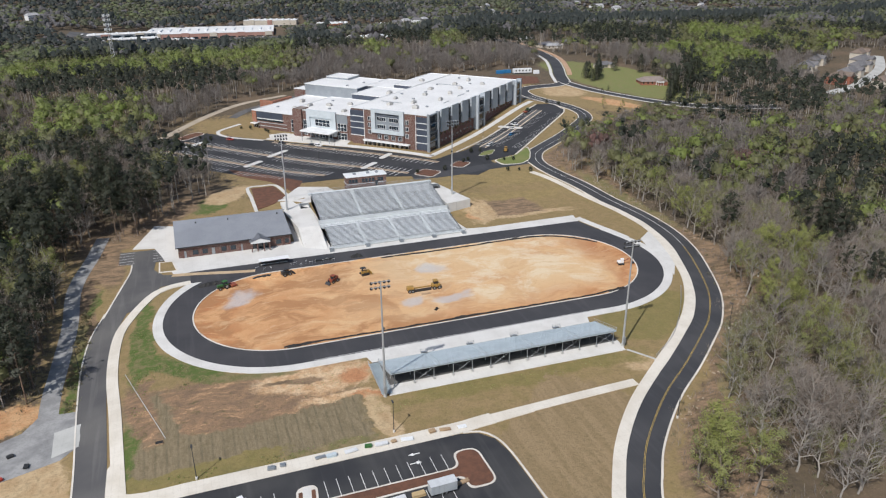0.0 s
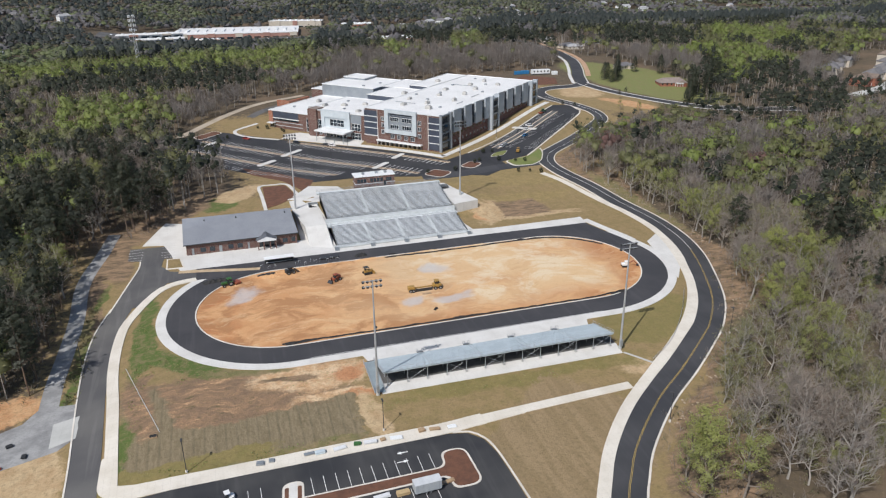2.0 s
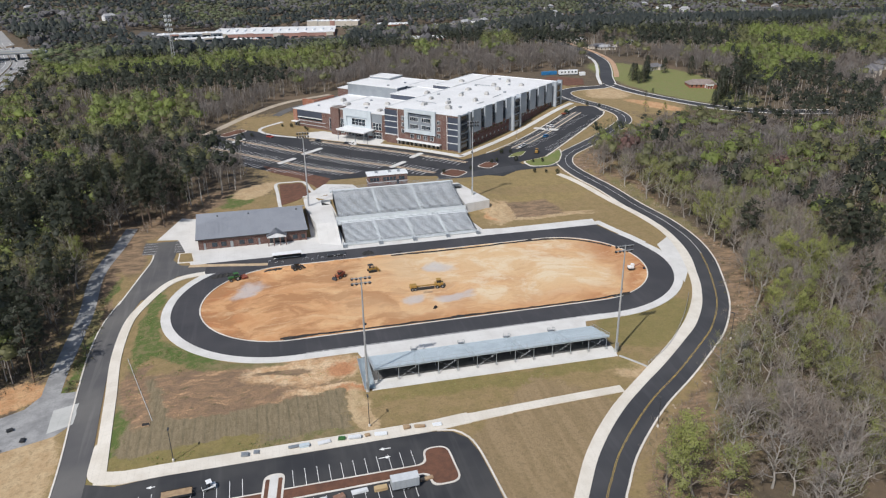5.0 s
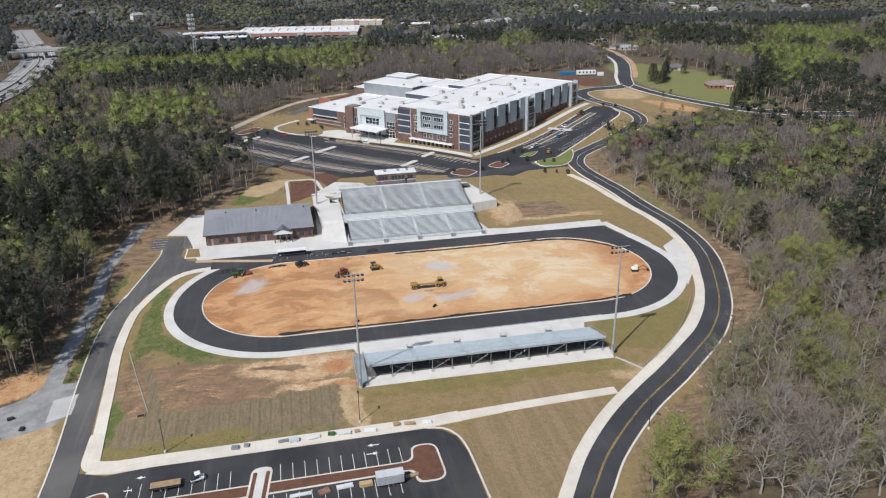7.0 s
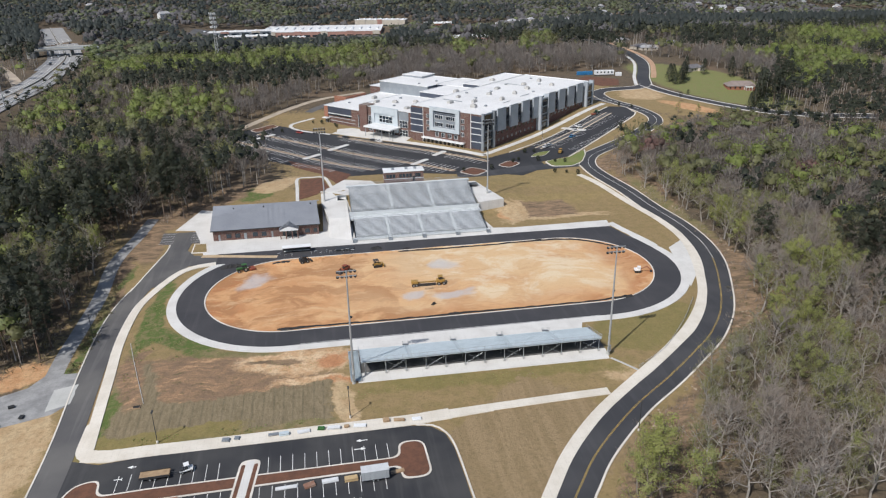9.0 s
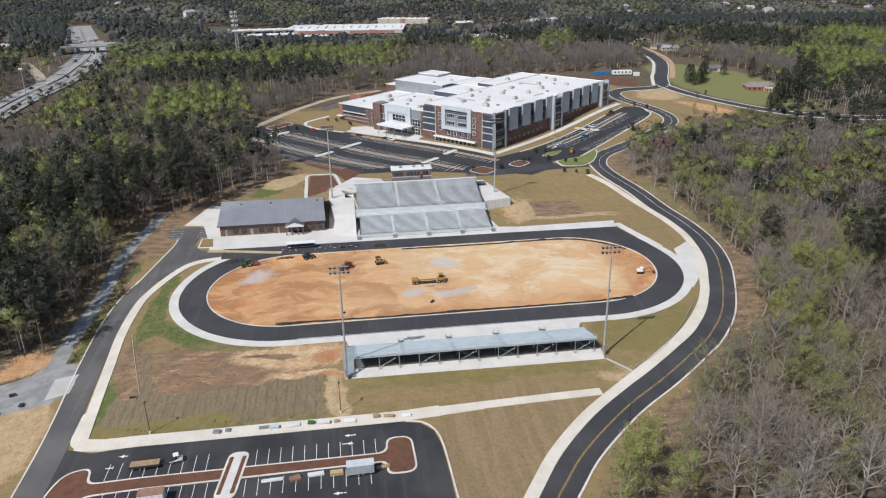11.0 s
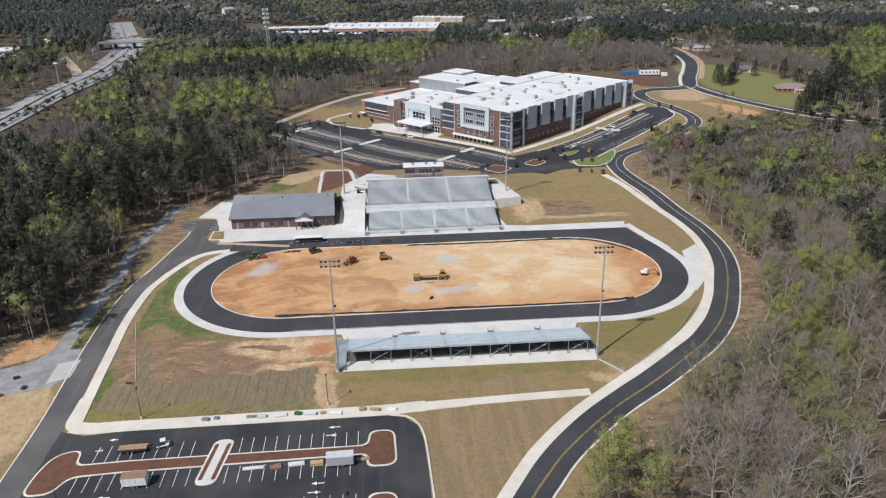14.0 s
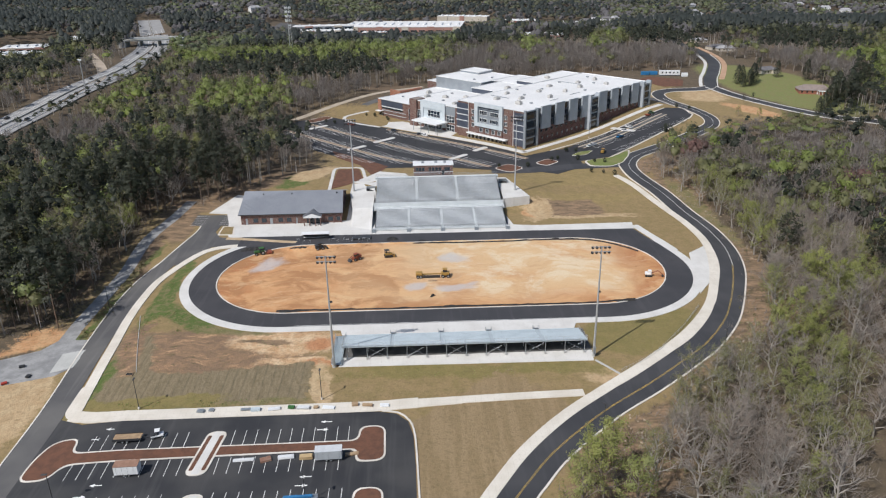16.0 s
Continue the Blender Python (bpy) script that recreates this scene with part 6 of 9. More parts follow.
def grow(rng, h, limbs, subs, spread, lean=0.1, start=0.3):
    """Trunk and limbs of a broad-leaved tree: the wood, and the ends of its branches with their directions."""
    wood, ends = Heap(), []
    r = 0.013 * h + 0.05
    pts = [np.zeros(3)]
    n = 6
    for i in range(n):
        pts.append(pts[-1] + np.array((rng.normal() * lean, rng.normal() * lean, 1)) * h * 0.82 / n)
    for i in range(n):
        wood.cone(pts[i], pts[i + 1], r * (1 - i / (n + 1)), r * (1 - (i + 1) / (n + 1)), 5)
    for k in range(limbs):
        f = start + (0.98 - start) * (k + rng.uniform(0, 0.7)) / limbs
        i = min(int(f * n), n - 1)
        p = pts[i] + (pts[i + 1] - pts[i]) * (f * n - i)
        az = k * 2.4 + rng.uniform(-0.5, 0.5)
        up = 0.55 + 0.75 * f + rng.uniform(-0.15, 0.2)
        d = np.array((math.cos(az), math.sin(az), up))
        d /= np.linalg.norm(d)
        ln = h * spread * (1.15 - 0.75 * f) * rng.uniform(0.75, 1.2)
        mid = p + d * ln * 0.5
        d2 = d + np.array((0, 0, 0.25)) + rng.normal(size=3) * 0.18
        d2 /= np.linalg.norm(d2)
        tip = mid + d2 * ln * 0.55
        rr = r * (1 - f) * 0.55 + 0.05
        wood.cone(p, mid, rr, rr * 0.6, 4)
        wood.cone(mid, tip, rr * 0.6, 0.03, 4)
        for j in range(subs):
            t = rng.uniform(0.25, 1.0)
            q = p + (mid - p) * t * 2 if t < 0.5 else mid + (tip - mid) * (t - 0.5) * 2
            e = d2 + rng.normal(size=3) * 0.55
            e[2] = abs(e[2]) * 0.8 + 0.1
            e /= np.linalg.norm(e)
            l2 = ln * rng.uniform(0.25, 0.5)
            wood.cone(q, q + e * l2, rr * 0.35 + 0.015, 0.02, 3)
            ends.append((q, q + e * l2, e))
        ends.append((mid, tip, d2))
    return wood, ends


def bare_tree(seed, h, twigs):
    rng = np.random.default_rng(seed)
    wood, ends = grow(rng, h, 15, 9, 0.36, lean=0.13, start=0.2)
    crown = Heap()
    for i in range(twigs):
        q, t, e = ends[rng.integers(len(ends))]
        p = q + (t - q) * rng.uniform(0.1, 1.0)
        d = e + rng.normal(size=3) * 0.45
        d[2] += 0.2
        d /= np.linalg.norm(d)
        tip = p + d * h * rng.uniform(0.05, 0.13)
        crown.twig(p, tip, 0.045, rng)
        for j in range(2):
            m = p + (tip - p) * rng.uniform(0.3, 0.8)
            crown.twig(m, m + (d + rng.normal(size=3) * 0.5) * h * rng.uniform(0.03, 0.07), 0.03, rng)
    return wood, crown


def leafy_tree(seed, h, leaves, size):
    rng = np.random.default_rng(seed)
    wood, ends = grow(rng, h, 14, 6, 0.33, lean=0.12, start=0.24)
    crown = Heap()
    mid = np.array((0, 0, 0.58 * h))
    puffs = [ends[i] for i in rng.permutation(len(ends))[: len(ends) * 3 // 4]]
    for i in range(leaves):
        q, t, e = puffs[rng.integers(len(puffs))]
        c = q + (t - q) * 0.8
        v = rng.normal(size=3)
        v /= np.linalg.norm(v)
        p = c + v * h * 0.055 * rng.uniform(0.3, 1.15) + (t - q) * rng.normal() * 0.25
        out = p - mid
        crown.leaf(p, size, rng, out / (np.linalg.norm(out) + 1e-9) + v * 0.7 + np.array((0, 0, 0.35)), 0.7, 0.55)
    return wood, crown


def pine_tree(seed, h, tufts, size):
    rng = np.random.default_rng(seed)
    wood, crown = Heap(), Heap()
    r = 0.009 * h + 0.05
    bend = rng.normal(size=2) * 0.02 * h
    P = lambda f: np.array((bend[0] * f * f, bend[1] * f * f, h * f))
    for i in range(5):
        wood.cone(P(i / 5), P((i + 1) / 5), r * (1 - 0.9 * i / 5), r * (1 - 0.9 * (i + 1) / 5), 5)
    lo = rng.uniform(0.42, 0.55)
    nb = 30
    for k in range(nb):
        f = lo + (0.98 - lo) * (k / nb)
        az = k * 2.4 + rng.uniform(-0.5, 0.5)
        prof = math.sin(math.pi * min(1, 0.25 + 0.75 * (f - lo) / (1 - lo))) ** 0.8
        ln = h * 0.16 * prof * rng.uniform(0.5, 1.25) + 0.5
        d = np.array((math.cos(az), math.sin(az), 0.3 + rng.uniform(-0.15, 0.3)))
        p = P(f)
        tip = p + d * ln
        wood.cone(p, tip, 0.06 * (1.3 - f), 0.0, 3)
        for j in range(int(tufts * (0.4 + prof) / nb)):
            q = p + (tip - p) * rng.uniform(0.45, 1.1) + rng.normal(size=3) * 0.3
            out = np.array((d[0], d[1], 1.3))
            for m in range(6):
                crown.leaf(q + rng.normal(size=3) * 0.33, size, rng, out, 0.28, 0.6)
    return wood, crown


def cedar_tree(seed, h, sprays, size):
    """A dense conifer, leafy to the ground, with a ragged outline."""
    rng = np.random.default_rng(seed)
    wood, crown = Heap(), Heap()
    wood.cone((0, 0, 0), (0, 0, h * 0.95), 0.22, 0.03, 5)
    for i in range(sprays):
        f = rng.uniform(0.05, 1.0) ** 0.85
        az = rng.uniform(0, 6.28)
        wide = h * 0.21 * math.sin(math.pi * min(1.0, 0.2 + 0.8 * f)) ** 0.7 * (1 + 0.25 * math.sin(3 * az + 9 * f + seed))
        out = np.array((math.cos(az), math.sin(az), 0.0))
        p = out * wide * rng.uniform(0.55, 1.08) + np.array((0, 0, h * f))
        crown.leaf(p, size, rng, out + np.array((0, 0, 0.7)), 0.45, 0.6)
    return wood, crown


random.seed(11)
KINDS = {}


def kind(name, makers, bark, leaf):
    KINDS[name] = [(w.mesh("trunk", bark), c.mesh("crown", leaf)) for w, c in makers]


kind("bare", [bare_tree(s, 19, 520) for s in (1, 2, 3, 4, 5)], BARK_PALE, TWIG)
kind("green", [leafy_tree(s, 18, 2700, 0.31) for s in (11, 12, 13)], BARK, LEAF)
kind("olive", [leafy_tree(s, 19, 1500, 0.29) for s in (21, 22, 23)], BARK_PALE, LEAF_OLIVE)
kind("red", [leafy_tree(31, 13, 900, 0.32)], BARK, LEAF_RED)
kind("pine", [pine_tree(s, 23, 210, 0.92) for s in (41, 42, 43, 44)], BARK_PINE, NEEDLE)
kind("cedar", [cedar_tree(s, 14, 1100, 0.75) for s in (51, 52, 53)], BARK_PINE, NEEDLE)
LABELS = {"cedar": ("conifer_tree", "dense dark conifer leafy to the ground", "conifer", "conifers by the lawn"), "bare": ("bare_tree", "leafless grey hardwood tree with fine pale twigs", "bare tree", "bare trees of the woods"), "green": ("green_tree", "hardwood tree in fresh yellow-green spring leaf", "leafy tree", "green trees of the woods"), "olive": ("budding_tree", "hardwood tree with thin olive spring buds", "budding tree", "budding trees of the woods"), "red": ("redbud_tree", "small tree with dull red spring buds", "small tree", "red trees of the woods"), "pine": ("pine_tree", "tall dark green pine with a bare trunk", "pine tree", "pines of the woods")}


def plant(sort, x, y, scale, turn):
    """One tree as a thing, with trunk and crown."""
    name, label, cat, group = LABELS[sort]
    m = Matrix.Translation((x, y, tz(x, y) - 0.15)) @ Matrix.Rotation(turn, 4, "Z") @ Matrix.Diagonal((scale * rnd(0.9, 1.1), scale * rnd(0.9, 1.1), scale, 1))
    t, c = random.choice(KINDS[sort])
    ob = thing(name, m, label, cat, group)
    share("trunk", t, ob)
    share("crown", c, ob)


def patch(x, y, s, seed):
    return noise.noise(Vector((x / s, y / s, seed * 7.7)))


def pick(**w):
    q = random.random() * sum(w.values())
    for k, v in w.items():
        q -= v
        if q <= 0:
            return k
    return k


PINES, BARE, GREEN, OLIVE = dict(pine=0.9, bare=0.06, olive=0.04), dict(bare=0.93, olive=0.07), dict(green=0.8, olive=0.2), dict(olive=0.7, green=0.2, bare=0.1)
MIXED, HAZY = dict(pine=0.56, olive=0.2, bare=0.24), dict(bare=0.6, olive=0.3, green=0.1)
GREY, DARK = dict(bare=0.62, olive=0.24, green=0.08, pine=0.06), dict(pine=0.62, bare=0.2, olive=0.18)
# stands of one kind: centre, half width, half depth, turn
ROAD_STANDS = (
    (OLIVE, 60, -83, 20, 9, 0.75),
    (GREEN, 152, 140, 9, 8, 0.5),
    (GREEN, 178, 92, 15, 8, 0.5),
    (GREEN, 200, 68, 13, 7, -0.4),
    (OLIVE, 166, 48, 13, 9, 0.5),
    (PINES, 146, -22, 19, 9, 0.75),
    (PINES, 175, 12, 11, 9, 0.5),
    (GREEN, 173, -13, 9, 8, 0.0),
    (GREEN, 157, 77, 12, 7, 0.3),
    (GREEN, 96, -54, 8, 7, 0.0),
    (GREEN, 121, -27, 10, 8, 0.3),
    (DARK, 150, 4, 9, 14, 0.0),
    (PINES, 228, 40, 26, 20, 0.3),
    (DARK, 205, 10, 26, 30, 0.0),
    (OLIVE, 84, -92, 12, 14, 0.2),
    (GREEN, 34, -112, 12, 14, 0.2),
    (dict(red=0.4, bare=0.6), 130, 108, 9, 10, 0.0),
    (dict(red=0.35, bare=0.65), 172, 66, 8, 6, 0.0),
    (dict(red=0.35, bare=0.65), 192, 76, 8, 6, 0.0),
    (BARE, -195, 192, 22, 24, 0.0),
    (GREEN, -129, 145, 10, 17, -0.3),
    (GREEN, -148, 177, 12, 13, 0.0),
    (dict(green=0.45, olive=0.35, pine=0.2), -164, 116, 12, 26, 0.0),
    (OLIVE, -140, 36, 13, 22, 0.2),
    (OLIVE, -84, 94, 7, 8, 0.0),
)
WEST_STANDS_A = (
    (DARK, -282, 345, 17, 62, 0.0),
    (PINES, -302, 512, 30, 50, 0.25),
    (PINES, -236, 275, 9, 70, 0.0),
    (PINES, -234, 420, 8, 40, 0.05),
    (BARE, -214, 219, 15, 18, 0.0),
    (GREEN, -130, 279, 28, 43, 0.18),
    (GREEN, -213, 275, 11, 20, 0.34),
    (GREEN, -207, 307, 11, 36, 0.31),
    (OLIVE, -218, 416, 12, 55, 0.28),
    (PINES, -222, 370, 12, 32, 0.30),
    (PINES, -163, 351, 14, 30, 0.22),
    (PINES, -127, 376, 37, 47, 0.15),
    (PINES, -223, 304, 15, 17, 0.34),
    (GREY, -180, 345, 15, 83, 0.25),
    (BARE, -147, 320, 9, 27, 0.20),
)
WEST_STANDS_B = (
    (GREEN, -200, 470, 28, 53, 0.23),
    (GREEN, -140, 460, 45, 38, 0.15),
    (PINES, -146, 510, 38, 30, 0.15),
    (GREEN, -217, 547, 44, 45, 0.23),
    (GREEN, -85, 425, 8, 30, 0.07),
    (PINES, -66, 369, 37, 55, 0.05),
    (GREEN, -95, 476, 16, 42, 0.08),
    (GREEN, -45, 481, 47, 54, 0.01),
    (BARE, -58, 287, 36, 52, 0.04),
    (PINES, -90, 517, 26, 43, 0.07),
    (PINES, -317, 597, 17, 251, 0.33),
)
WEST_STANDS = WEST_STANDS_A + WEST_STANDS_B
NORTH_STANDS = (
    (OLIVE, -4, 431, 33, 38, -0.05),
    (GREEN, 24, 594, 23, 101, -0.08),
    (GREEN, 101, 465, 7, 41, -0.20),
    (GREEN, 161, 453, 6, 38, -0.29),
    (BARE, 92, 385, 139, 87, -0.21),
    (PINES, 145, 496, 23, 84, -0.25),
    (OLIVE, 186, 505, 18, 65, -0.30),
    (PINES, 227, 472, 39, 95, -0.37),
    (PINES, 227, 263, 11, 47, -0.50),
)
EAST_STANDS = (
    (PINES, 262, 432, 16, 96, -0.43),
    (BARE, 279, 339, 22, 54, -0.52),
    (BARE, 294, 296, 15, 56, -0.57),
    (PINES, 296, 267, 11, 48, -0.60),
    (GREEN, 358, 330, 38, 40, -0.62),
    (GREEN, 321, 269, 15, 52, -0.63),
    (GREEN, 375, 292, 18, 31, -0.68),
    (PINES, 264, 207, 21, 54, -0.62),
    (PINES, 300, 198, 28, 80, -0.68),
    (PINES, 301, 155, 13, 50, -0.74),
    (BARE, 381, 251, 16, 61, -0.73),
    (GREEN, 452, 438, 24, 76, -0.64),
    (GREEN, 461, 392, 25, 57, -0.68),
    (PINES, 403, 370, 11, 56, -0.64),
    (BARE, 408, 352, 16, 45, -0.66),
    (PINES, 345, 421, 48, 66, -0.54),
    (OLIVE, 401, 407, 23, 61, -0.61),
)
FAR_STANDS = (
    (GREEN, -174, 616, 70, 61, 0.16),
    (MIXED, -58, 674, 42, 161, 0.02),
    (MIXED, 75, 669, 31, 216, -0.13),
    (MIXED, -228, 684, 65, 113, 0.21),
    (MIXED, 639, 728, 112, 309, -0.62),
    (MIXED, 398, 771, 79, 332, -0.41),
    (HAZY, 349, 986, 58, 181, -0.31),
    (MIXED, 223, 1090, 116, 118, -0.20),
    (MIXED, 34, 1137, 112, 81, -0.05),
    (OLIVE, -121, 1228, 66, 137, 0.06),
    (MIXED, -23, 1018, 157, 58, -0.01),
    (GREY, -313, 1011, 110, 206, 0.22),
    (MIXED, -430, 1237, 229, 76, 0.26),
    (DARK, -374, 868, 66, 119, 0.30),
    (HAZY, 891, 1113, 282, 164, -0.61),
    (OLIVE, 567, 1228, 39, 144, -0.40),
    (MIXED, 644, 1211, 53, 167, -0.44),
)
STANDS = ROAD_STANDS + WEST_STANDS + NORTH_STANDS + EAST_STANDS + FAR_STANDS


def sort_at(x, y):
    """Which kind of tree grows at a place: the stands of the real woods."""
    a, b = patch(x, y, 42, 1), patch(x, y, 75, 2)
    wx, wy = x + 9 * patch(x, y, 16, 5), y + 9 * patch(x, y, 16, 6)
    for mix, cx, cy, rx, ry, turn in STANDS:
        c, s = math.cos(turn), math.sin(turn)
        dx, dy = wx - cx, wy - cy
        if ((dx * c + dy * s) / rx) ** 2 + ((dy * c - dx * s) / ry) ** 2 < 1:
            return pick(**mix)
    if x > 0 and y < 230:
        if a > 0.3:
            return pick(**OLIVE)
        return pick(pine=0.75, bare=0.25) if b > 0.42 else pick(**GREY)
    if x < -40 and y < 135:
        return pick(**OLIVE) if a > 0.36 else pick(pine=0.86, olive=0.08, bare=0.06)
    if x < -40 and y < 235:
        return pick(**OLIVE) if a > 0.3 else pick(bare=0.6, olive=0.25, pine=0.15) if a < -0.25 else pick(**DARK)
    if x < -40 and y < 560:
        return pick(**OLIVE) if a > 0.15 else pick(**GREY) if a < -0.1 else pick(**DARK)
    if y < 560:
        return pick(**OLIVE) if a > 0.22 else pick(**PINES) if b > 0.2 else pick(**GREY)
    c = patch(x * 0.6, y * 1.4, 70, 3) + 0.3 * a + (0.45 if x < -150 else 0.0)
    return pick(pine=0.8, olive=0.2) if c > 0.2 else pick(olive=0.6, bare=0.3, green=0.1) if c > 0.0 or a > 0.3 else pick(bare=0.7, olive=0.3)


def spots(x0, x1, y0, y1, gap, seed):
    rng = np.random.default_rng(seed)
    X, Y = np.meshgrid(np.arange(x0, x1, gap), np.arange(y0, y1, gap))
    X = (X + rng.uniform(-0.48, 0.48, X.shape) * gap).ravel()
    Y = (Y + rng.uniform(-0.48, 0.48, Y.shape) * gap).ravel()
    return X, Y


def fan(x, y):
    """Roughly the ground that lies ahead of the flight."""
    west = np.degrees(np.arctan2(x + 7, y + 226))
    east = np.degrees(np.arctan2(x + 69, y + 209))
    return (west > -32.5) & (east < 53.5) & (np.hypot(x, y) < 2600)


# trees near the drive and along the wood's edges, one by one
X, Y = spots(-200, 260, -140, 215, 6.3, 3)
keep = ~clear(X, Y) & ~((X < 46) & (X > 0) & (Y < -76)) & fan(X - np.where(X > 0, 14.0, -14.0), Y)
X, Y = X[keep], Y[keep]
reach = np.where(X > 0, np.abs(X - 60) * 0.9 + np.maximum(Y, -140) * 0.35, np.abs(X + 117) * 1.6 + np.abs(Y - 10) * 0.35)
order = np.argsort(reach)
single, rest = [], []
count = {k: 0 for k in KINDS}
for i in order:
    s = sort_at(X[i], Y[i])
    if count[s] < 200 and len(single) < 480:
        count[s] += 1
        single.append((s, X[i], Y[i]))
    else:
        rest.append((s, X[i], Y[i]))
for s, x, y in single:
    plant(s, x, y, rnd(0.7, 1.08) * (0.85 if x > 0 and y < -50 else 1.0), rnd(0, 6.28))


# big trees that lean over the drive
for sort, x, y, k in (("green", 26, -106.5, 1.0), ("green", 30, -111, 1.15), ("green", 34, -104, 1.05), ("green", 34, -115, 1.1), ("green", 24, -115, 1.0), ("olive", 39, -108, 0.95), ("olive", 43, -99, 0.7), ("olive", 56, -80, 0.72), ("olive", 53, -86, 0.6), ("bare", 49, -99, 0.95), ("bare", 56, -106, 1.05), ("bare", 48, -112, 0.95), ("bare", 63, -113, 1.1), ("bare", 60, -97, 0.9), ("bare", 67, -88, 0.9), ("olive", 80, -94, 1.0), ("olive", 86, -86, 1.0), ("olive", 78, -104, 1.0), ("bare", 72, -118, 1.1), ("bare", 55, -122, 1.0), ("green", 92, -57, 0.7), ("green", 99, -54, 0.75)):
    plant(sort, x, y, k, rnd(0, 6.28))


# pines and cedars standing on the lawn
for x, y, k in ((224, 292, 1.0), (229, 297, 0.9), (234, 291, 1.1), (230, 286, 0.9), (238, 297, 1.0), (225, 284, 0.7), (250, 318, 1.0), (262, 312, 0.9), (278, 300, 1.1), (284, 290, 1.0), (252, 222, 1.0), (258, 228, 1.1), (264, 232, 1.0), (268, 238, 1.2), (272, 246, 1.1), (276, 254, 1.2), (246, 214, 0.9), (240, 209, 0.8), (280, 262, 1.1), (268, 226, 1.2), (277, 236, 1.2), (284, 248, 1.2)):
    plant("cedar", x, y, k, rnd(0, 6.28))
for x, y, k in ((262, 218, 0.95), (275, 228, 1.0), (286, 240, 1.0), (254, 206, 0.9), (290, 256, 1.0)):
    plant("pine", x, y, k, rnd(0, 6.28))
for x, y, k in ((201, 203, 0.45), (209, 190, 0.5), (219, 189, 0.5), (205, 236, 0.3), (213, 241, 0.3), (190, 208, 0.45)):
    plant("green" if k > 0.4 else "pine", x, y, k, rnd(0, 6.28))


# the woods beyond, joined by kind
def far_tree(sort, seed, blades):
    """A light tree for the distance: a stem and a ragged, lobed crown of outward blades."""
    rng = np.random.default_rng(seed)
    st, cr = Heap(), Heap()
    if sort == "bare":
        st.cone((0, 0, 0), (rng.normal() * 0.6, rng.normal() * 0.6, 15), 0.2, 0.06, 3)
        if blades < 30:
            cr.lobe((rng.normal() * 0.6, rng.normal() * 0.6, 10.0), 3.2, rng, 1.3)
        for i in range(int(min(blades, 60) * 2.6)):
            f = rng.uniform(0.3, 0.95)
            az = rng.uniform(0, 6.28)
            out = np.array((math.cos(az), math.sin(az), 0.0))
            d = out * rng.uniform(0.3, 1.0) + np.array((0, 0, rng.uniform(0.7, 1.8))) + rng.normal(size=3) * 0.25
            d /= np.linalg.norm(d)
            p = np.array((0, 0, 13 * f)) + out * rng.uniform(0.2, 3.6) * (1.2 - 0.6 * f)
            cr.twig(p, p + d * rng.uniform(2.0, 4.2) * (1.25 - 0.6 * f), 0.9 / min(blades, 60) ** 0.5 + 0.03, rng)
    else:
        pine = sort == "pine"
        st.cone((0, 0, 0), (0, 0, 17 if pine else 12), 0.24, 0.05, 3)
        far = blades < 30
        if pine:
            mid, half = np.array((0, 0, 14.8)), np.array((3.4, 3.4, 5.0)) * (1.15 if far else 1.0)
        else:
            mid, half = np.array((0, 0, 11.5)), np.array((4.7, 4.7, 4.7)) * (1.12 if far else 1.0)
        lobes = 1 if far else 2
        for i in range(lobes):
            az = 6.28 * i / lobes + rng.uniform(0, 1.2)
            off = np.array((math.cos(az), math.sin(az), rng.uniform(-0.35, 0.45))) * half * (0.0 if lobes == 1 else 0.36 if not pine else 0.24)
            if pine:
                off[2] = half[2] * (0.5 - i / lobes) * 0.9
            r = half[0] * (0.62 if lobes == 1 else 0.41 if not pine else 0.45)
            cr.lobe(mid + off, r, rng, (half[2] / half[0]) if lobes == 1 else 1.0 if not pine else 0.85, mid)
        bumps = rng.normal(size=(7, 3))
        bumps /= np.linalg.norm(bumps, axis=1)[:, None]
        size = (9.0 if pine else 9.2) / blades ** 0.5
        for i in range(blades):
            v = rng.normal(size=3)
            v[2] = abs(v[2]) - 0.25 if rng.random() < 0.85 else v[2]
            v /= np.linalg.norm(v)
            lump = max(0.0, float((bumps @ v).max()) - 0.55) * 0.9
            if pine:
                taper = 1.0 - 0.45 * max(0.0, v[2])
                q = v * np.array((taper, taper, 1.0))
            else:
                q = v
            cr.leaf(mid + q * half * (0.7 + lump + rng.uniform(-0.22, 0.2)), size, rng, v * 0.9 + np.array((0, 0, 0.4)) + rng.normal(size=3) * 0.45, 0.45 if pine else 0.6, 0.9)
    arr = lambda h: (np.array(h.v), [np.array([f for f in h.f if len(f) == n]).reshape(-1, n) for n in (3, 4)], np.array(h.normals()))
    return arr(st), arr(cr)


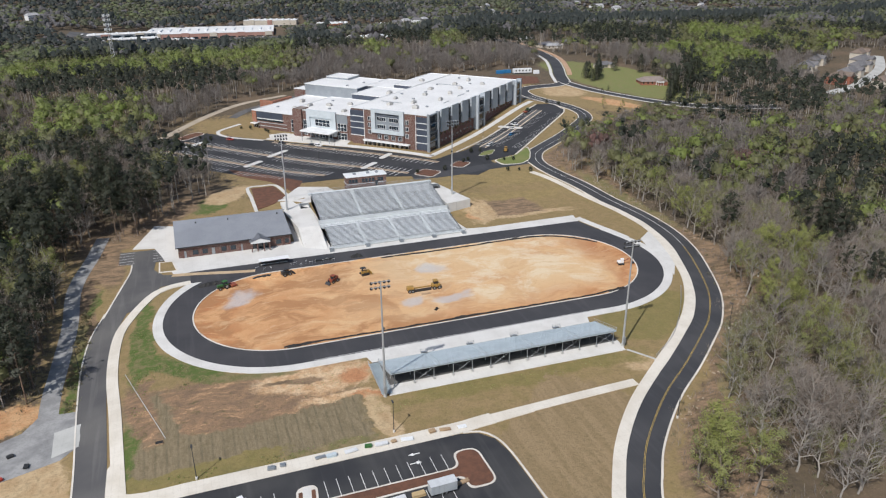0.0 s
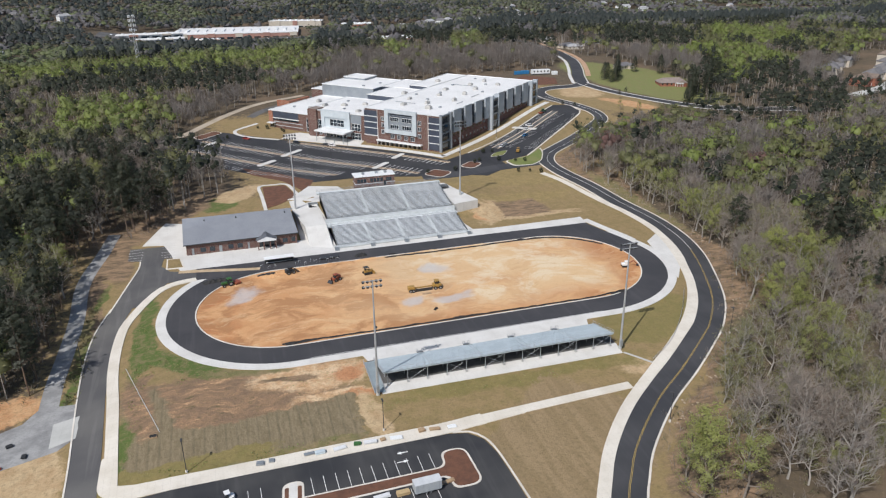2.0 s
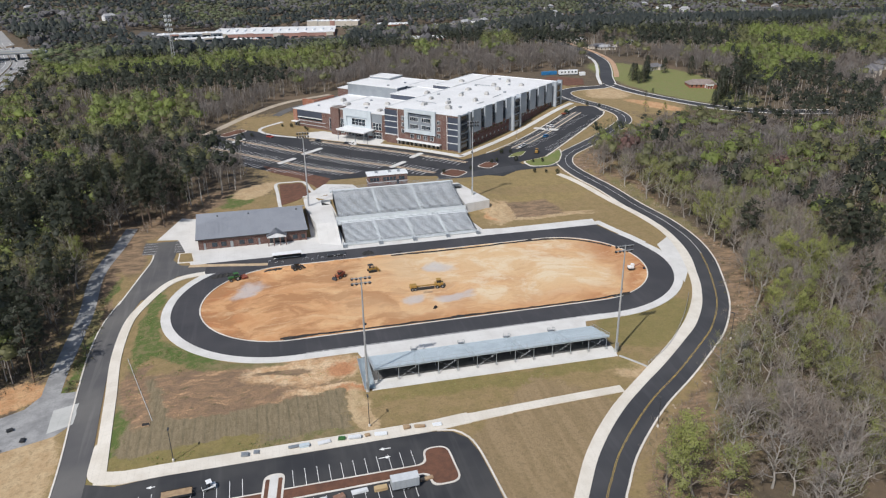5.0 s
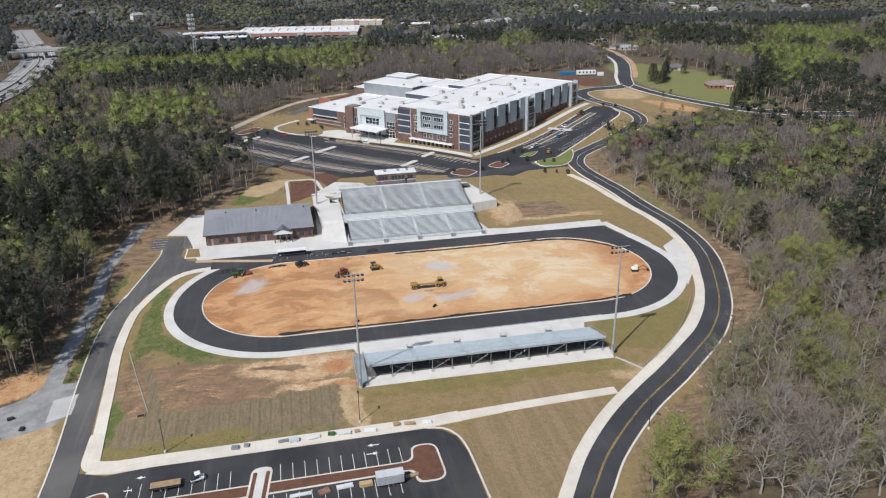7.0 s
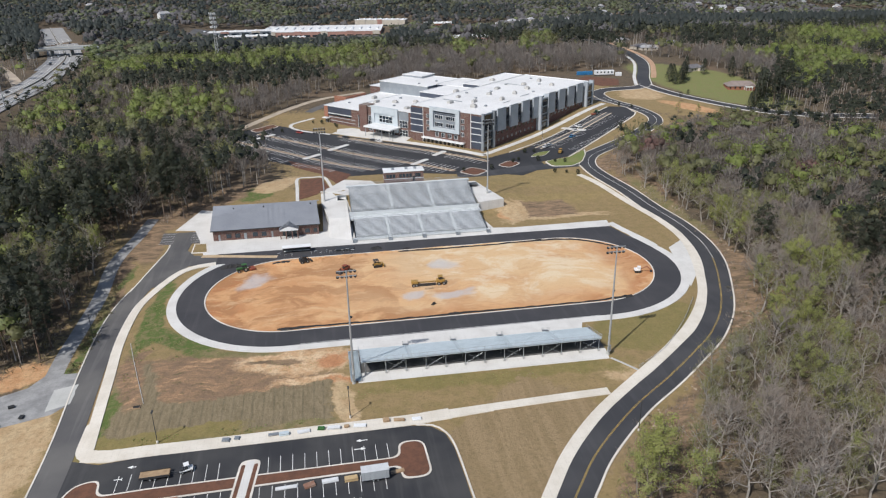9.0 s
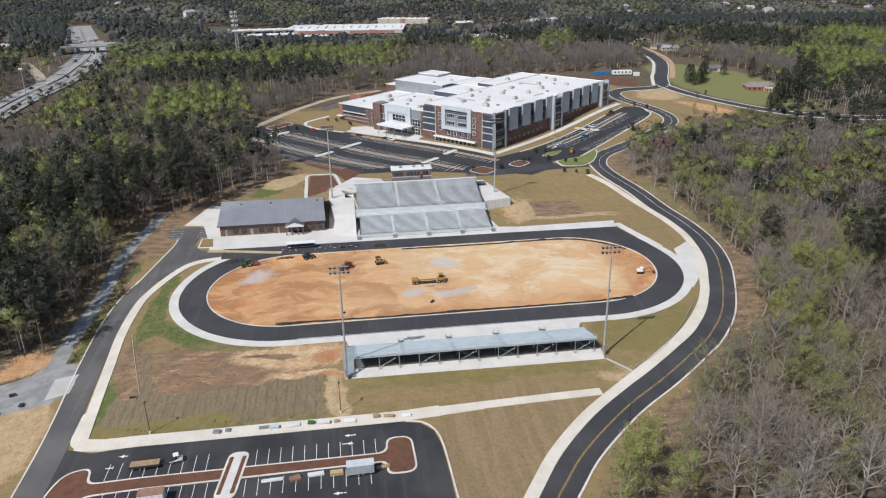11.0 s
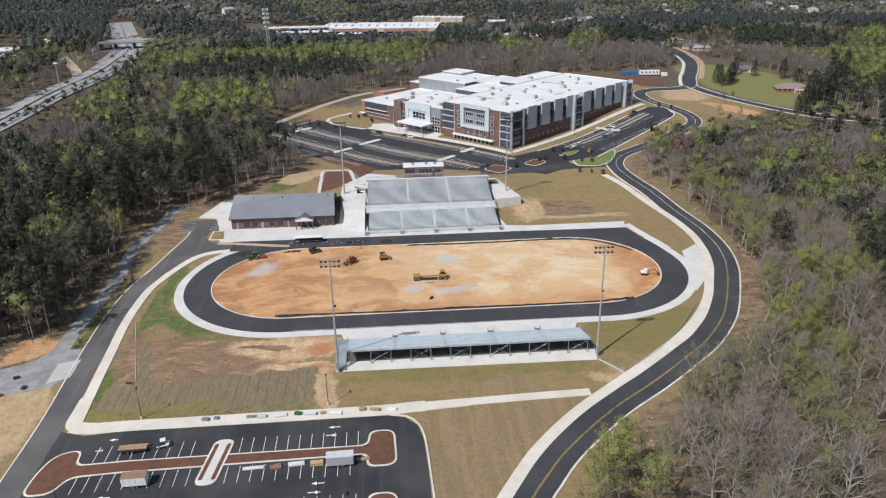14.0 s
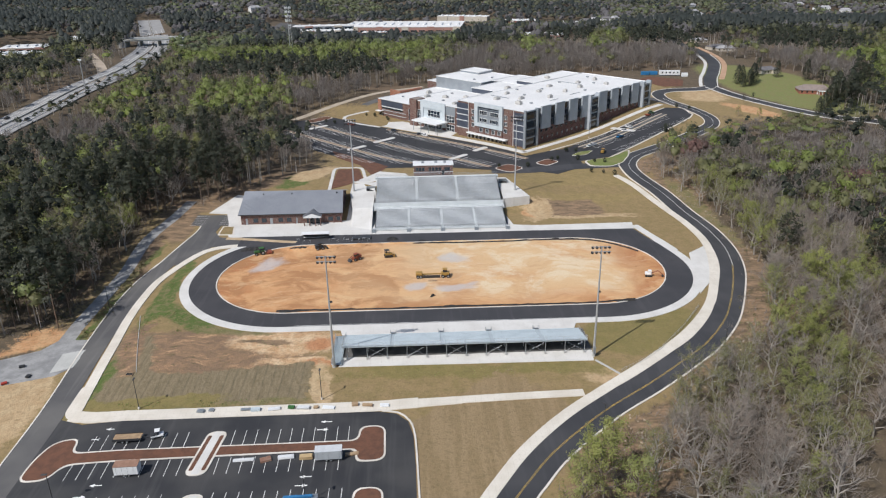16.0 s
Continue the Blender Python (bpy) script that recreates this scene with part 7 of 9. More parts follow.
def forest(places, blades, name, label, big=1.0, far=False):
    """One mesh for each kind of crown, and one for the stems."""
    by = {}
    for s, x, y in places:
        by.setdefault(s, []).append((x, y))
    mats = {"pine": NEEDLE_MASS, "bare": TWIG_MASS, "green": LEAF_MASS, "olive": OLIVE_MASS, "red": LEAF_RED}
    # far crowns take the colours with haze mixed in
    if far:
        mats = {"pine": NEEDLE_HAZE, "bare": TWIG_HAZE, "green": LEAF_HAZE, "olive": OLIVE_HAZE, "red": LEAF_RED}
    stems_v, stems_f, base = [], [], 0
    for s, pts in by.items():
        protos = [far_tree(s, 100 + k, blades) for k in range(6)]
        V, N, F, off = [], [], [[], []], 0
        for x, y in pts:
            (sv, sf, sn), (cv, cf, cn) = random.choice(protos)
            a, k = rnd(0, 6.28), rnd(0.75, 1.2) * big * (0.8 if -245 < x < -200 and y < 420 else 1.0)
            up = rnd(0.8, 1.15) * big ** 0.5 * (0.62 if -260 < x < -195 and 430 < y < 560 else 0.5 if -262 < x < -216 and y < 431 else 0.6 if 560 < y < 830 and -260 < x < 110 else 0.7 if y > 830 else 0.6 if 138 < x < 258 and 118 < y < 215 else 1.0)
            turned = np.array(((math.cos(a), -math.sin(a), 0), (math.sin(a), math.cos(a), 0), (0, 0, 1)))
            R = turned @ np.diag((k, k, up))
            o = np.array((x, y, tz(x, y) - 0.2))
            V.append(cv @ R.T + o)
            N.append(cn @ turned.T)
            for i in (0, 1):
                F[i].append(cf[i] + off)
            off += len(cv)
            if blades > 30:
                stems_v.append(sv @ R.T + o)
                stems_f.append(sf[0] + base if len(sf[0]) else sf[1] + base)
                base += len(sv)
        faces = [tuple(f) for i in (0, 1) for f in np.concatenate(F[i]).tolist()]
        me = raw(name, np.concatenate(V).tolist(), faces, mats[s])
        if s != "bare":
            soften(me, np.concatenate(N).tolist())
        ob = new(name, me)
        tagged(ob, label[s], "woods", kind="stuff")
    if stems_v:
        ob = new("tree_stems", raw("tree_stems", np.concatenate(stems_v).tolist(), [tuple(f) for f in np.concatenate(stems_f).tolist()], BARK_PALE))
        tagged(ob, "pale grey stems of the trees in the woods", "tree stems", kind="stuff")


LAB = {"pine": "dark green pine crowns of the mixed woods", "bare": "leafless grey brown crowns of the mixed woods", "green": "fresh yellow-green crowns of the mixed woods", "olive": "olive budding crowns of the mixed woods", "red": "dull red budding crowns of the mixed woods"}


X, Y = spots(-200, -119, -24, 112, 6.6, 31)
keep = ~clear(X, Y) & fan(X + 14.0, Y) & ~clear(X + 5, Y)
rest += [(pick(pine=0.72, olive=0.18, green=0.1), x, y) for x, y in zip(X[keep], Y[keep])]
forest(rest, 90, "woods", LAB)
X, Y = spots(-480, 620, -140, 520, 7.2, 7)
keep = ~clear(X, Y) & fan(X, Y) & ~((X > -200) & (X < 260) & (Y < 215))
mid = [(sort_at(x, y), x, y) for x, y in zip(X[keep], Y[keep])]
forest(mid, 72, "woods", LAB)
far_list = []
for a in ((-1000, 1300, 520, 1020, 9.5, 9), (620, 1300, 120, 520, 10.5, 10), (-1000, -480, 250, 520, 10.0, 12)):
    X, Y = spots(*a)
    keep = ~clear(X, Y) & fan(X, Y)
    far_list += [(sort_at(x, y), x, y) for x, y in zip(X[keep], Y[keep])]
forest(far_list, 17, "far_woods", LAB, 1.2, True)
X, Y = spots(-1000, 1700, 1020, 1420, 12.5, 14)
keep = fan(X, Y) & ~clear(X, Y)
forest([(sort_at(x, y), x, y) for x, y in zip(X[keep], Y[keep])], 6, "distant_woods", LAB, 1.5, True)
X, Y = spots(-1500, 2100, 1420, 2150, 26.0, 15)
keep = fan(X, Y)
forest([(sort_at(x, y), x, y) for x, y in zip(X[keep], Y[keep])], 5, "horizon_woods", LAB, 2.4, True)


# brush on the wood floor and along the verge
def undergrowth():
    rng = np.random.default_rng(77)
    h, g = Heap(), Heap()
    X, Y = spots(-190, 240, -140, 190, 2.3, 21)
    keep = (~clear(X + np.where(X > 0, 7.0, 0.0), Y - np.where((X > 0) & (Y < -20), 5.0, 0.0))) & fan(X, Y)
    keep &= ~near_line(X, Y, ROAD, 6.5) & ((np.abs(X - 105) < 80) | (np.abs(X + 130) < 50))
    X, Y = X[keep], Y[keep]
    for x, y in zip(X, Y):
        q = rng.random()
        z = tz(x, y)
        k = rng.uniform(0.4, 1.4)
        if q < 0.45:
            for i in range(7):
                az = rng.uniform(0, 6.28)
                p = np.array((x + rng.normal() * 0.6, y + rng.normal() * 0.6, z - 0.05))
                h.twig(p, p + np.array((math.cos(az) * 0.8, math.sin(az) * 0.8, rng.uniform(0.8, 2.2))) * k, 0.07, rng)
        elif q < 0.75 and patch(x, y, 14, 8) > -0.15:
            for i in range(13):
                v = rng.normal(size=3)
                v /= np.linalg.norm(v)
                v[2] = abs(v[2])
                g.leaf(np.array((x, y, z)) + v * np.array((0.9, 0.9, 0.9)) * k * 1.2, 0.5, rng, v + np.array((0, 0, 0.4)), 0.6, 0.6)
    for i in range(420):
        x, y = -108.4 + rng.normal() * 1.1, rng.uniform(-30, 30)
        if rng.random() < 0.5 + 0.5 * math.sin(y * 0.35):
            for j in range(8):
                v = rng.normal(size=3)
                v[2] = abs(v[2]) + 0.2
                v /= np.linalg.norm(v)
                g.leaf(np.array((x, y, tz(x, y))) + v * 0.7, 0.45, rng, v, 0.6, 0.6)
    ob = new("undergrowth", h.mesh("undergrowth", TWIG))
    tagged(ob, "tangled bare grey brush on the wood floor", "undergrowth", kind="stuff")
    ob = new("low_brush", g.mesh("low_brush", BRUSH))
    tagged(ob, "low olive brush along the wood's edge", "brush", kind="stuff")


undergrowth()


# ---- beyond the school: roads, houses, shops, highway ----
structure(strip("road", FAR_ROAD, 9.0, 0.12, ASPHALT, 5), "dark asphalt road going over the rise", "road")
structure(strip("road", LOOP_EAST, 7.5, 0.125, ASPHALT, 4), "dark asphalt road below the lawn", "road")
structure(strip("sidewalk", FAR_ROAD[:5], 2.4, 0.22, CONCRETE, 5, side=6.5), "pale concrete sidewalk along the road", "pavement")
for sd in (-4.2, 4.2):
    structure(strip("kerb", LOOP_EAST, 0.8, 0.24, CONCRETE, 4, side=sd), "pale kerb and walk along the road", "kerb")
structure(strip("kerb", FAR_ROAD[:5], 0.6, 0.24, CONCRETE, 5, side=-5.0), "pale concrete kerb along the road", "kerb")
structure(strip("dirt_verge", FAR_ROAD[1:6], 4.0, 0.08, plain("bare red clay", (0.5, 0.33, 0.22), (0.42, 0.26, 0.16), 0.2, 0.95, local=False), 5, side=-8.0), "bare clay verge beside the road", "bare ground")
structure(strip("service_road", [uv(14, 156), uv(40, 160), uv(90, 150), uv(128, 120), uv(136, 70), uv(140, 20), uv(132, -20)], 6, 0.1, ASPHALT_GREY, 5), "grey service road behind the school", "road")
structure(strip("service_road", [(-86, 250), (-58, 292), (-30, 322), (0, 336)], 5, 0.1, concrete_mat("dusty gravel road", (0.45, 0.38, 0.3), (0.36, 0.3, 0.23)), 5), "dusty tan road at the foot of the woods", "road")
structure(area("mulch_bank", [(158, 312), (170, 324), (191, 309), (184, 290), (170, 290), (163, 301)], 0.2, MULCH, 6), "red mulch bank above the car park", "planting bed")

HWY_MAT = concrete_mat("old highway concrete", (0.34, 0.335, 0.33), (0.28, 0.275, 0.27))
for sd in (-1, 1):
    structure(strip("highway", HIGHWAY[:8], 11.0, 0.3, HWY_MAT, 10, side=6.2 * sd), "pale concrete highway carriageway", "highway")
    structure(strip("highway", HIGHWAY[7:], 14.5, 0.3, HWY_MAT, 10, side=8.2 * sd), "pale concrete highway carriageway", "highway")
structure(strip("median_wall", HIGHWAY, 0.7, 1.2, CONCRETE_GREY, 10), "low concrete wall between the carriageways", "barrier")
structure(strip("ramp_road", RAMP, 8, 0.25, concrete_mat("dusty ramp", (0.5, 0.42, 0.33), (0.42, 0.34, 0.26)), 8), "tan slip road curving off the highway", "road")
bridge = thing("overpass", pose(-268, 562, tz(-268, 562) - 0.3, 0, 0, 6), "grey concrete overpass across the highway", "bridge")
part("deck", B(-31, 18, -8, 8, 6.0, 7.4), ALU_DARK, bridge)
for y in (-8.3, 8.0):
    part("parapet", B(-31, 18, y, y + 0.3, 7.0, 8.5), CONCRETE_GREY, bridge)
for x in (-18, 0):
    part("pier", B(x - 0.7, x + 0.7, -8, 8, -6, 5.6), CONCRETE_GREY, bridge)
for x0, x1 in ((-38, -31), (18, 25)):
    part("abutment", B(x0, x1, -9, 9, -8, 7.3), CONCRETE_GREY, bridge)
for sd in (-1, 1):
    for lane in (-1.8, 1.8):
        structure(strip("lane_line", HIGHWAY[1:8], 0.3, 0.34, PAINT_WHITE, 10, side=6.2 * sd + lane), "worn white lane line on the highway", "road marking")
        structure(strip("lane_line", HIGHWAY[7:12], 0.3, 0.34, PAINT_WHITE, 10, side=8.2 * sd + 2 * lane), "worn white lane line on the highway", "road marking")


def car(x, y, turn, paint, label, up=0.12, kind_of="car"):
    c = thing(kind_of, pose(x, y, tz(x, y) + up, 0, 0, turn), label, "car", "parked cars")
    bm = bmesh.new()
    prof = [(-2.25, 0.35), (2.25, 0.35), (2.3, 0.8), (1.3, 0.98), (-2.2, 1.0), (-2.3, 0.6)]
    lo = [bm.verts.new((a, -0.88, b)) for a, b in prof]
    hi = [bm.verts.new((a, 0.88, b)) for a, b in prof]
    bm.faces.new(lo)
    bm.faces.new(hi[::-1])
    for i in range(6):
        bm.faces.new((lo[i], hi[i], hi[(i + 1) % 6], lo[(i + 1) % 6]))
    bmesh.ops.recalc_face_normals(bm, faces=bm.faces)
    part("body", bm, paint, c)
    bm = bmesh.new()
    vs = [bm.verts.new((a, s * w, z)) for s in (-1, 1) for a, w, z in ((-1.9, 0.84, 0.98), (0.9, 0.84, 0.98), (0.3, 0.68, 1.45), (-1.4, 0.68, 1.45))]
    for f in ((0, 1, 2, 3), (7, 6, 5, 4), (1, 5, 6, 2), (0, 3, 7, 4)):
        bm.faces.new([vs[i] for i in f])
    part("cabin", bm, GLASS, c, "dark glass cabin")
    part("roof", B(-1.4, 0.3, -0.68, 0.68, 1.45, 1.5), paint, c)
    for a in (-1.4, 1.4):
        for s in (-0.8, 0.8):
            w = part("wheel", tube(bmesh.new(), (a, s - 0.11, 0.33), (a, s + 0.11, 0.33), 0.33, seg=12), RUBBER, c)
            part("rim", tube(bmesh.new(), (a, s - 0.12, 0.33), (a, s + 0.12, 0.33), 0.19, seg=8), ALU_DARK, w)


CAR_WHITE = plain("white car paint", (0.75, 0.75, 0.75), (0.7, 0.7, 0.7), 1, 0.3)
CAR_DARK = plain("black car paint", (0.02, 0.02, 0.025), (0.025, 0.025, 0.03), 1, 0.3)
for x, y, t, p, l in ((88, 159, 40, CAR_WHITE, "white car on the school car park"), (90.5, 161.5, 40, CAR_WHITE, "white car on the school car park"), (-47.4, 233.4, -47, RED_PAINT, "dull red car on the school car park"), (-19.8, 213.6, -47, CAR_DARK, "black car on the school car park"), (-4.3, 200.5, -47, CAR_DARK, "black car on the school car park"), (-1.5, 198, -47, CAR_WHITE, "white car on the school car park"), (109, 176, 40, CARGO_BLUE, "blue car on the school car park"), (114, 188, 130, CAR_WHITE, "white car beside the crossing walk"), (119, 194, 130, CAR_WHITE, "white car beside the crossing walk")):
    car(x, y, t, p, l)


def far_car(x, y, turn, paint, label, up=0.35):
    c = thing("car", pose(x, y, tz(x, y) + up, 0, 0, turn), label, "car", "cars far off")
    part("body", B(-2.3, 2.3, -0.9, 0.9, 0.2, 0.95, bevel=0.12), paint, c)
    part("cabin", B(-1.5, 0.9, -0.78, 0.78, 0.9, 1.5, bevel=0.22), GLASS, c, "dark glass cabin")


random.seed(61)
lane_far = offset_line(spline(HIGHWAY, 14), 6.4)
lane_near = offset_line(spline(HIGHWAY, 14), -6.4)
for k in (9, 15, 17, 22, 26, 29, 33, 37, 41, 46):
    for lane in (lane_far, lane_near):
        if k < len(lane) - 1 and random.random() < 0.75:
            d = lane[k + 1] - lane[k]
            q = lane[k] + np.array((rnd(-3, 3), rnd(-5, 5)))
            dark = random.random() < 0.6
            far_car(q[0], q[1], math.degrees(math.atan2(d[1], d[0])), CAR_DARK if dark else CAR_WHITE, "dark car on the highway" if dark else "white car on the highway", 0.42)
for i in range(46):
    x, y = rnd(-195, 55), random.choice((842, 852, 868, 884, 900, 912))
    if not (-215 < x < -88 and 850 < y) and not (-90 < x < -40 and y > 905):
        pale = random.random() < 0.55
        far_car(x, y, rnd(70, 95), CAR_WHITE if pale else CAR_DARK, "white car before the shops" if pale else "dark car before the shops")


def house(x, y, turn, w, d, h, wall, roof_mat, label, rise=2.6, name="house", wings=True):
    o = thing(name, pose(x, y, tz(x, y) - 0.3, 0, 0, turn), label, "house", "houses beyond the school")
    part("wall", B(-w / 2, w / 2, -d / 2, d / 2, 0, h), wall, o)
    bm = bmesh.new()
    e = 0.5
    a = [(-w / 2 - e, -d / 2 - e, h), (w / 2 + e, -d / 2 - e, h), (w / 2 + e, d / 2 + e, h), (-w / 2 - e, d / 2 + e, h), (-w / 2 + d * 0.3, 0, h + rise), (w / 2 - d * 0.3, 0, h + rise)]
    vs = [bm.verts.new(c) for c in a]
    for f in ((0, 1, 5, 4), (2, 3, 4, 5), (1, 2, 5), (3, 0, 4), (3, 2, 1, 0)):
        bm.faces.new([vs[i] for i in f])
    part("roof", bm, roof_mat, o)
    n = max(3, int(w / 3.2))
    for i in range(n):
        cx = -w / 2 + (i + 0.5) * w / n
        for z in ([1.0] if h < 4 else [1.0, 3.9]):
            if i == n // 2 and z == 1.0:
                part("door", B(cx - 0.55, cx + 0.55, -d / 2 - 0.06, -d / 2 + 0.05, 0.2, 2.3), SOFT_WHITE, o)
            else:
                part("window", B(cx - 0.5, cx + 0.5, -d / 2 - 0.05, -d / 2 + 0.05, z, z + 1.4), GLASS, o)
    if wings:
        bm = bmesh.new()
        g = d * 0.35
        cx = w * 0.28
        vs = [bm.verts.new(c) for c in ((cx - g, -d / 2 - 2.5, h), (cx + g, -d / 2 - 2.5, h), (cx, -d / 2 - 2.5, h + rise * 0.8), (cx - g, 0, h), (cx + g, 0, h), (cx, 0, h + rise * 0.8))]
        for f in ((0, 1, 2), (0, 2, 5, 3), (2, 1, 4, 5)):
            bm.faces.new([vs[i] for i in f])
        part("gable_roof", bm, roof_mat, o)
        part("wing", B(cx - g + 0.3, cx + g - 0.3, -d / 2 - 2.2, -d / 2, 0, h), wall, o)


ROOF_GREY = plain("grey shingle roof", (0.17, 0.165, 0.17), (0.13, 0.125, 0.13), 0.6, 0.9)
ROOF_BROWN = plain("brown shingle roof", (0.2, 0.155, 0.125), (0.15, 0.115, 0.095), 0.6, 0.9)
ROOF_TAUPE = plain("taupe shingle roof", (0.27, 0.22, 0.2), (0.22, 0.18, 0.16), 0.6, 0.9)
ROOF_PALE = plain("pale grey shingle roof", (0.4, 0.4, 0.41), (0.33, 0.33, 0.34), 0.6, 0.9)
SIDING = plain("cream siding", (0.55, 0.5, 0.43), (0.48, 0.43, 0.36), 0.4, 0.8)
house(266, 266, -14, 20, 12, 2.6, BRICK_FAR, ROOF_TAUPE, "low brick ranch house with a white porch", 3.0, "ranch_house")
part("porch", B(1.5, 6.5, -9.0, -5.9, 2.3, 3.0), SOFT_WHITE, bpy.data.objects["ranch_house"], "white porch roof")
for x in (2.0, 4, 6.0):
    part("post", B(x - 0.14, x + 0.14, -8.8, -8.5, 0, 2.3), SOFT_WHITE, bpy.data.objects["ranch_house"])
house(262, 330, 20, 14, 9, 3.0, SIDING, ROOF_GREY, "pale house at the back of the lawn", 2.2)
random.seed(21)
for x, y, t in ((392, 255, 30), (416, 268, 35), (440, 285, 30), (404, 224, 20), (430, 238, 25), (458, 255, 30), (482, 275, 25), (506, 300, 30), (430, 205, 15), (462, 222, 20), (495, 245, 25), (525, 270, 20)):
    house(x, y, t + rnd(-12, 12), rnd(15, 21), rnd(10, 13), rnd(5, 6), random.choice((SIDING, BRICK_FAR, SIDING)), random.choice((ROOF_GREY, ROOF_GREY, ROOF_BROWN)), "large suburban house with a grey hipped roof", 3.6)
for x, y in FAR_HOUSES:
    low = y < 560
    house(x, y, rnd(-40, 40), rnd(12, 19), rnd(9, 12), rnd(2.8, 3.2) if low else rnd(6.5, 8.5), SIDING if low else SOFT_WHITE if random.random() < 0.6 else SIDING, random.choice((ROOF_GREY, ROOF_PALE, ROOF_PALE)), "low pale house with a grey roof among the trees" if low else "pale suburban house among the trees", 2.0 if low else 3.2, wings=False)


def shop(x, y, turn, w, d, h, label, wall=BRICK_FAR, bays=8):
    o = thing("shop_building", pose(x, y, tz(x, y) - 1, 0, 0, turn), label, "shop", "shopping centre")
    part("wall", B(-w / 2, w / 2, -d / 2, d / 2, 0, h), wall, o)
    part("roof", B(-w / 2 - 0.3, w / 2 + 0.3, -d / 2 - 0.3, d / 2 + 0.3, h, h + 0.5), ROOF_WHITE, o)
    for i in range(bays):
        cx = -w / 2 + (i + 0.5) * w / bays
        k = i % 3
        if k == 1:
            part("sign_panel", B(cx - w / bays * 0.4, cx + w / bays * 0.4, -d / 2 - 1.0, -d / 2, 2, h + 0.9), SIDING if i % 2 else SHOP_WALL, o)
        part("shopfront", B(cx - w / bays * 0.35, cx + w / bays * 0.35, -d / 2 - 1.1, -d / 2 + 0.05, 1, 3.6), GLASS, o)
    for i in range(bays):
        part("rooftop_unit", B(-w / 2 + (i + 0.4) * w / bays, -w / 2 + (i + 0.4) * w / bays + 3, -d * 0.2, d * 0.1, h + 0.5, h + 2), ALU, o)
    return o


shop(-152, 868, 4, 118, 20, 4.5, "long low shop with a white roof", PANEL_GREY, 9)
shop(-160, 916, 2, 130, 22, 5, "long low shop with a white roof", PANEL_GREY, 9)
shop(-18, 990, -8, 184, 92, 8, "long brick superstore with a white roof", SHOP_WALL, 14)
shop(-64, 922, -8, 36, 12, 4, "low brick shop row before the superstore", SHOP_WALL, 5)
shop(80, 1060, -18, 86, 22, 11, "pale two-storey office building", SIDING, 9)
shop(164, 974, -8, 48, 26, 6, "red brick shop row with a white roof", BRICK_FAR, 6)
shop(243, 950, -10, 38, 15, 4, "long orange brick shop row", BRICK_FAR, 5)
shop(138, 688, -22, 26, 22, 5, "low brick building with a white roof", SHOP_WALL, 4)
shop(158, 668, -22, 30, 24, 5, "low brick building with a white roof", SHOP_WALL, 4)
shop(-384, 512, 4, 38, 22, 9, "white industrial building beside the highway", SOFT_WHITE, 6)
shop(-424, 604, 8, 46, 34, 5, "low brick warehouse with a white roof", SHOP_WALL, 5)
shop(-414, 560, 8, 40, 16, 4, "low brick warehouse with a white roof", SHOP_WALL, 5)
shop(-408, 682, 4, 24, 14, 5, "white industrial building beside the highway", SOFT_WHITE, 4)
structure(area("shop_car_park", [(-205, 835), (-150, 820), (60, 830), (78, 915), (-20, 935), (-120, 950), (-205, 930)], 0.25, ASPHALT_GREY, 20), "grey car park before the shops", "car park")
structure(area("shop_car_park", [(132, 905), (260, 895), (262, 935), (180, 955), (134, 958)], 0.25, ASPHALT_GREY, 20), "grey car park before the brick shop row", "car park")
structure(area("bare_ridge", [(975, 1195), (1225, 1025), (1250, 1100), (1200, 1190), (1045, 1285)], 0.3, CLAY, 30), "stripped bare earth ridge among the far woods", "bare ground")

structure(strip("street", [(372, 200), (410, 212), (450, 235), (490, 262), (530, 300)], 8, 0.2, CONCRETE_GREY, 8), "pale concrete street between the houses", "road")
mast = thing("radio_mast", pose(-124, 502, tz(-124, 502)), "tall lattice steel mast with white antenna panels", "mast")
legs = [(2.2, 0), (-1.1, 1.9), (-1.1, -1.9)]
H = 48.0
for x, y in legs:
    part("leg", tube(bmesh.new(), (x, y, 0), (x * 0.35, y * 0.35, H), 0.2, 0.12, 5), STEEL, mast)
for k in range(16):
    bm = bmesh.new()
    z0, z1 = H * k / 16, H * (k + 1) / 16
    f0, f1 = 1 - 0.65 * k / 16, 1 - 0.65 * (k + 1) / 16
    for i in range(3):
        a, b = legs[i], legs[(i + 1) % 3]
        tube(bm, (a[0] * f0, a[1] * f0, z0), (b[0] * f1, b[1] * f1, z1), 0.09, seg=4, cap=False)
    part("brace", bm, STEEL, mast)
for z in (36, 40, 44, 47.5):
    ring_ob = part("antenna_frame", tube(bmesh.new(), (0, 0, z), (0, 0, z + 0.3), 2.2, seg=6), STEEL, mast)
    for k in range(6):
        a = k * math.pi / 3
        part("antenna", B(-0.3, 0.3, -0.2, 0.2, -1.1, 1.1, m=pose(2.6 * math.cos(a), 2.6 * math.sin(a), z, 0, 0, math.degrees(a))), SOFT_WHITE, ring_ob)
pole = thing("utility_pole", pose(-240, 306, tz(-240, 306)), "tall pale steel pole beside the highway", "pole")
part("shaft", tube(bmesh.new(), (0, 0, -1), (0, 0, 24), 0.45, 0.25, 8), STEEL, pole)
part("head", B(-1.2, 1.2, -0.3, 0.3, 23.5, 24.5), ALU, pole)

office = thing("site_trailer", pose(186, 326, tz(186, 326), 0, 0, -7), "long white site office trailer", "trailer")
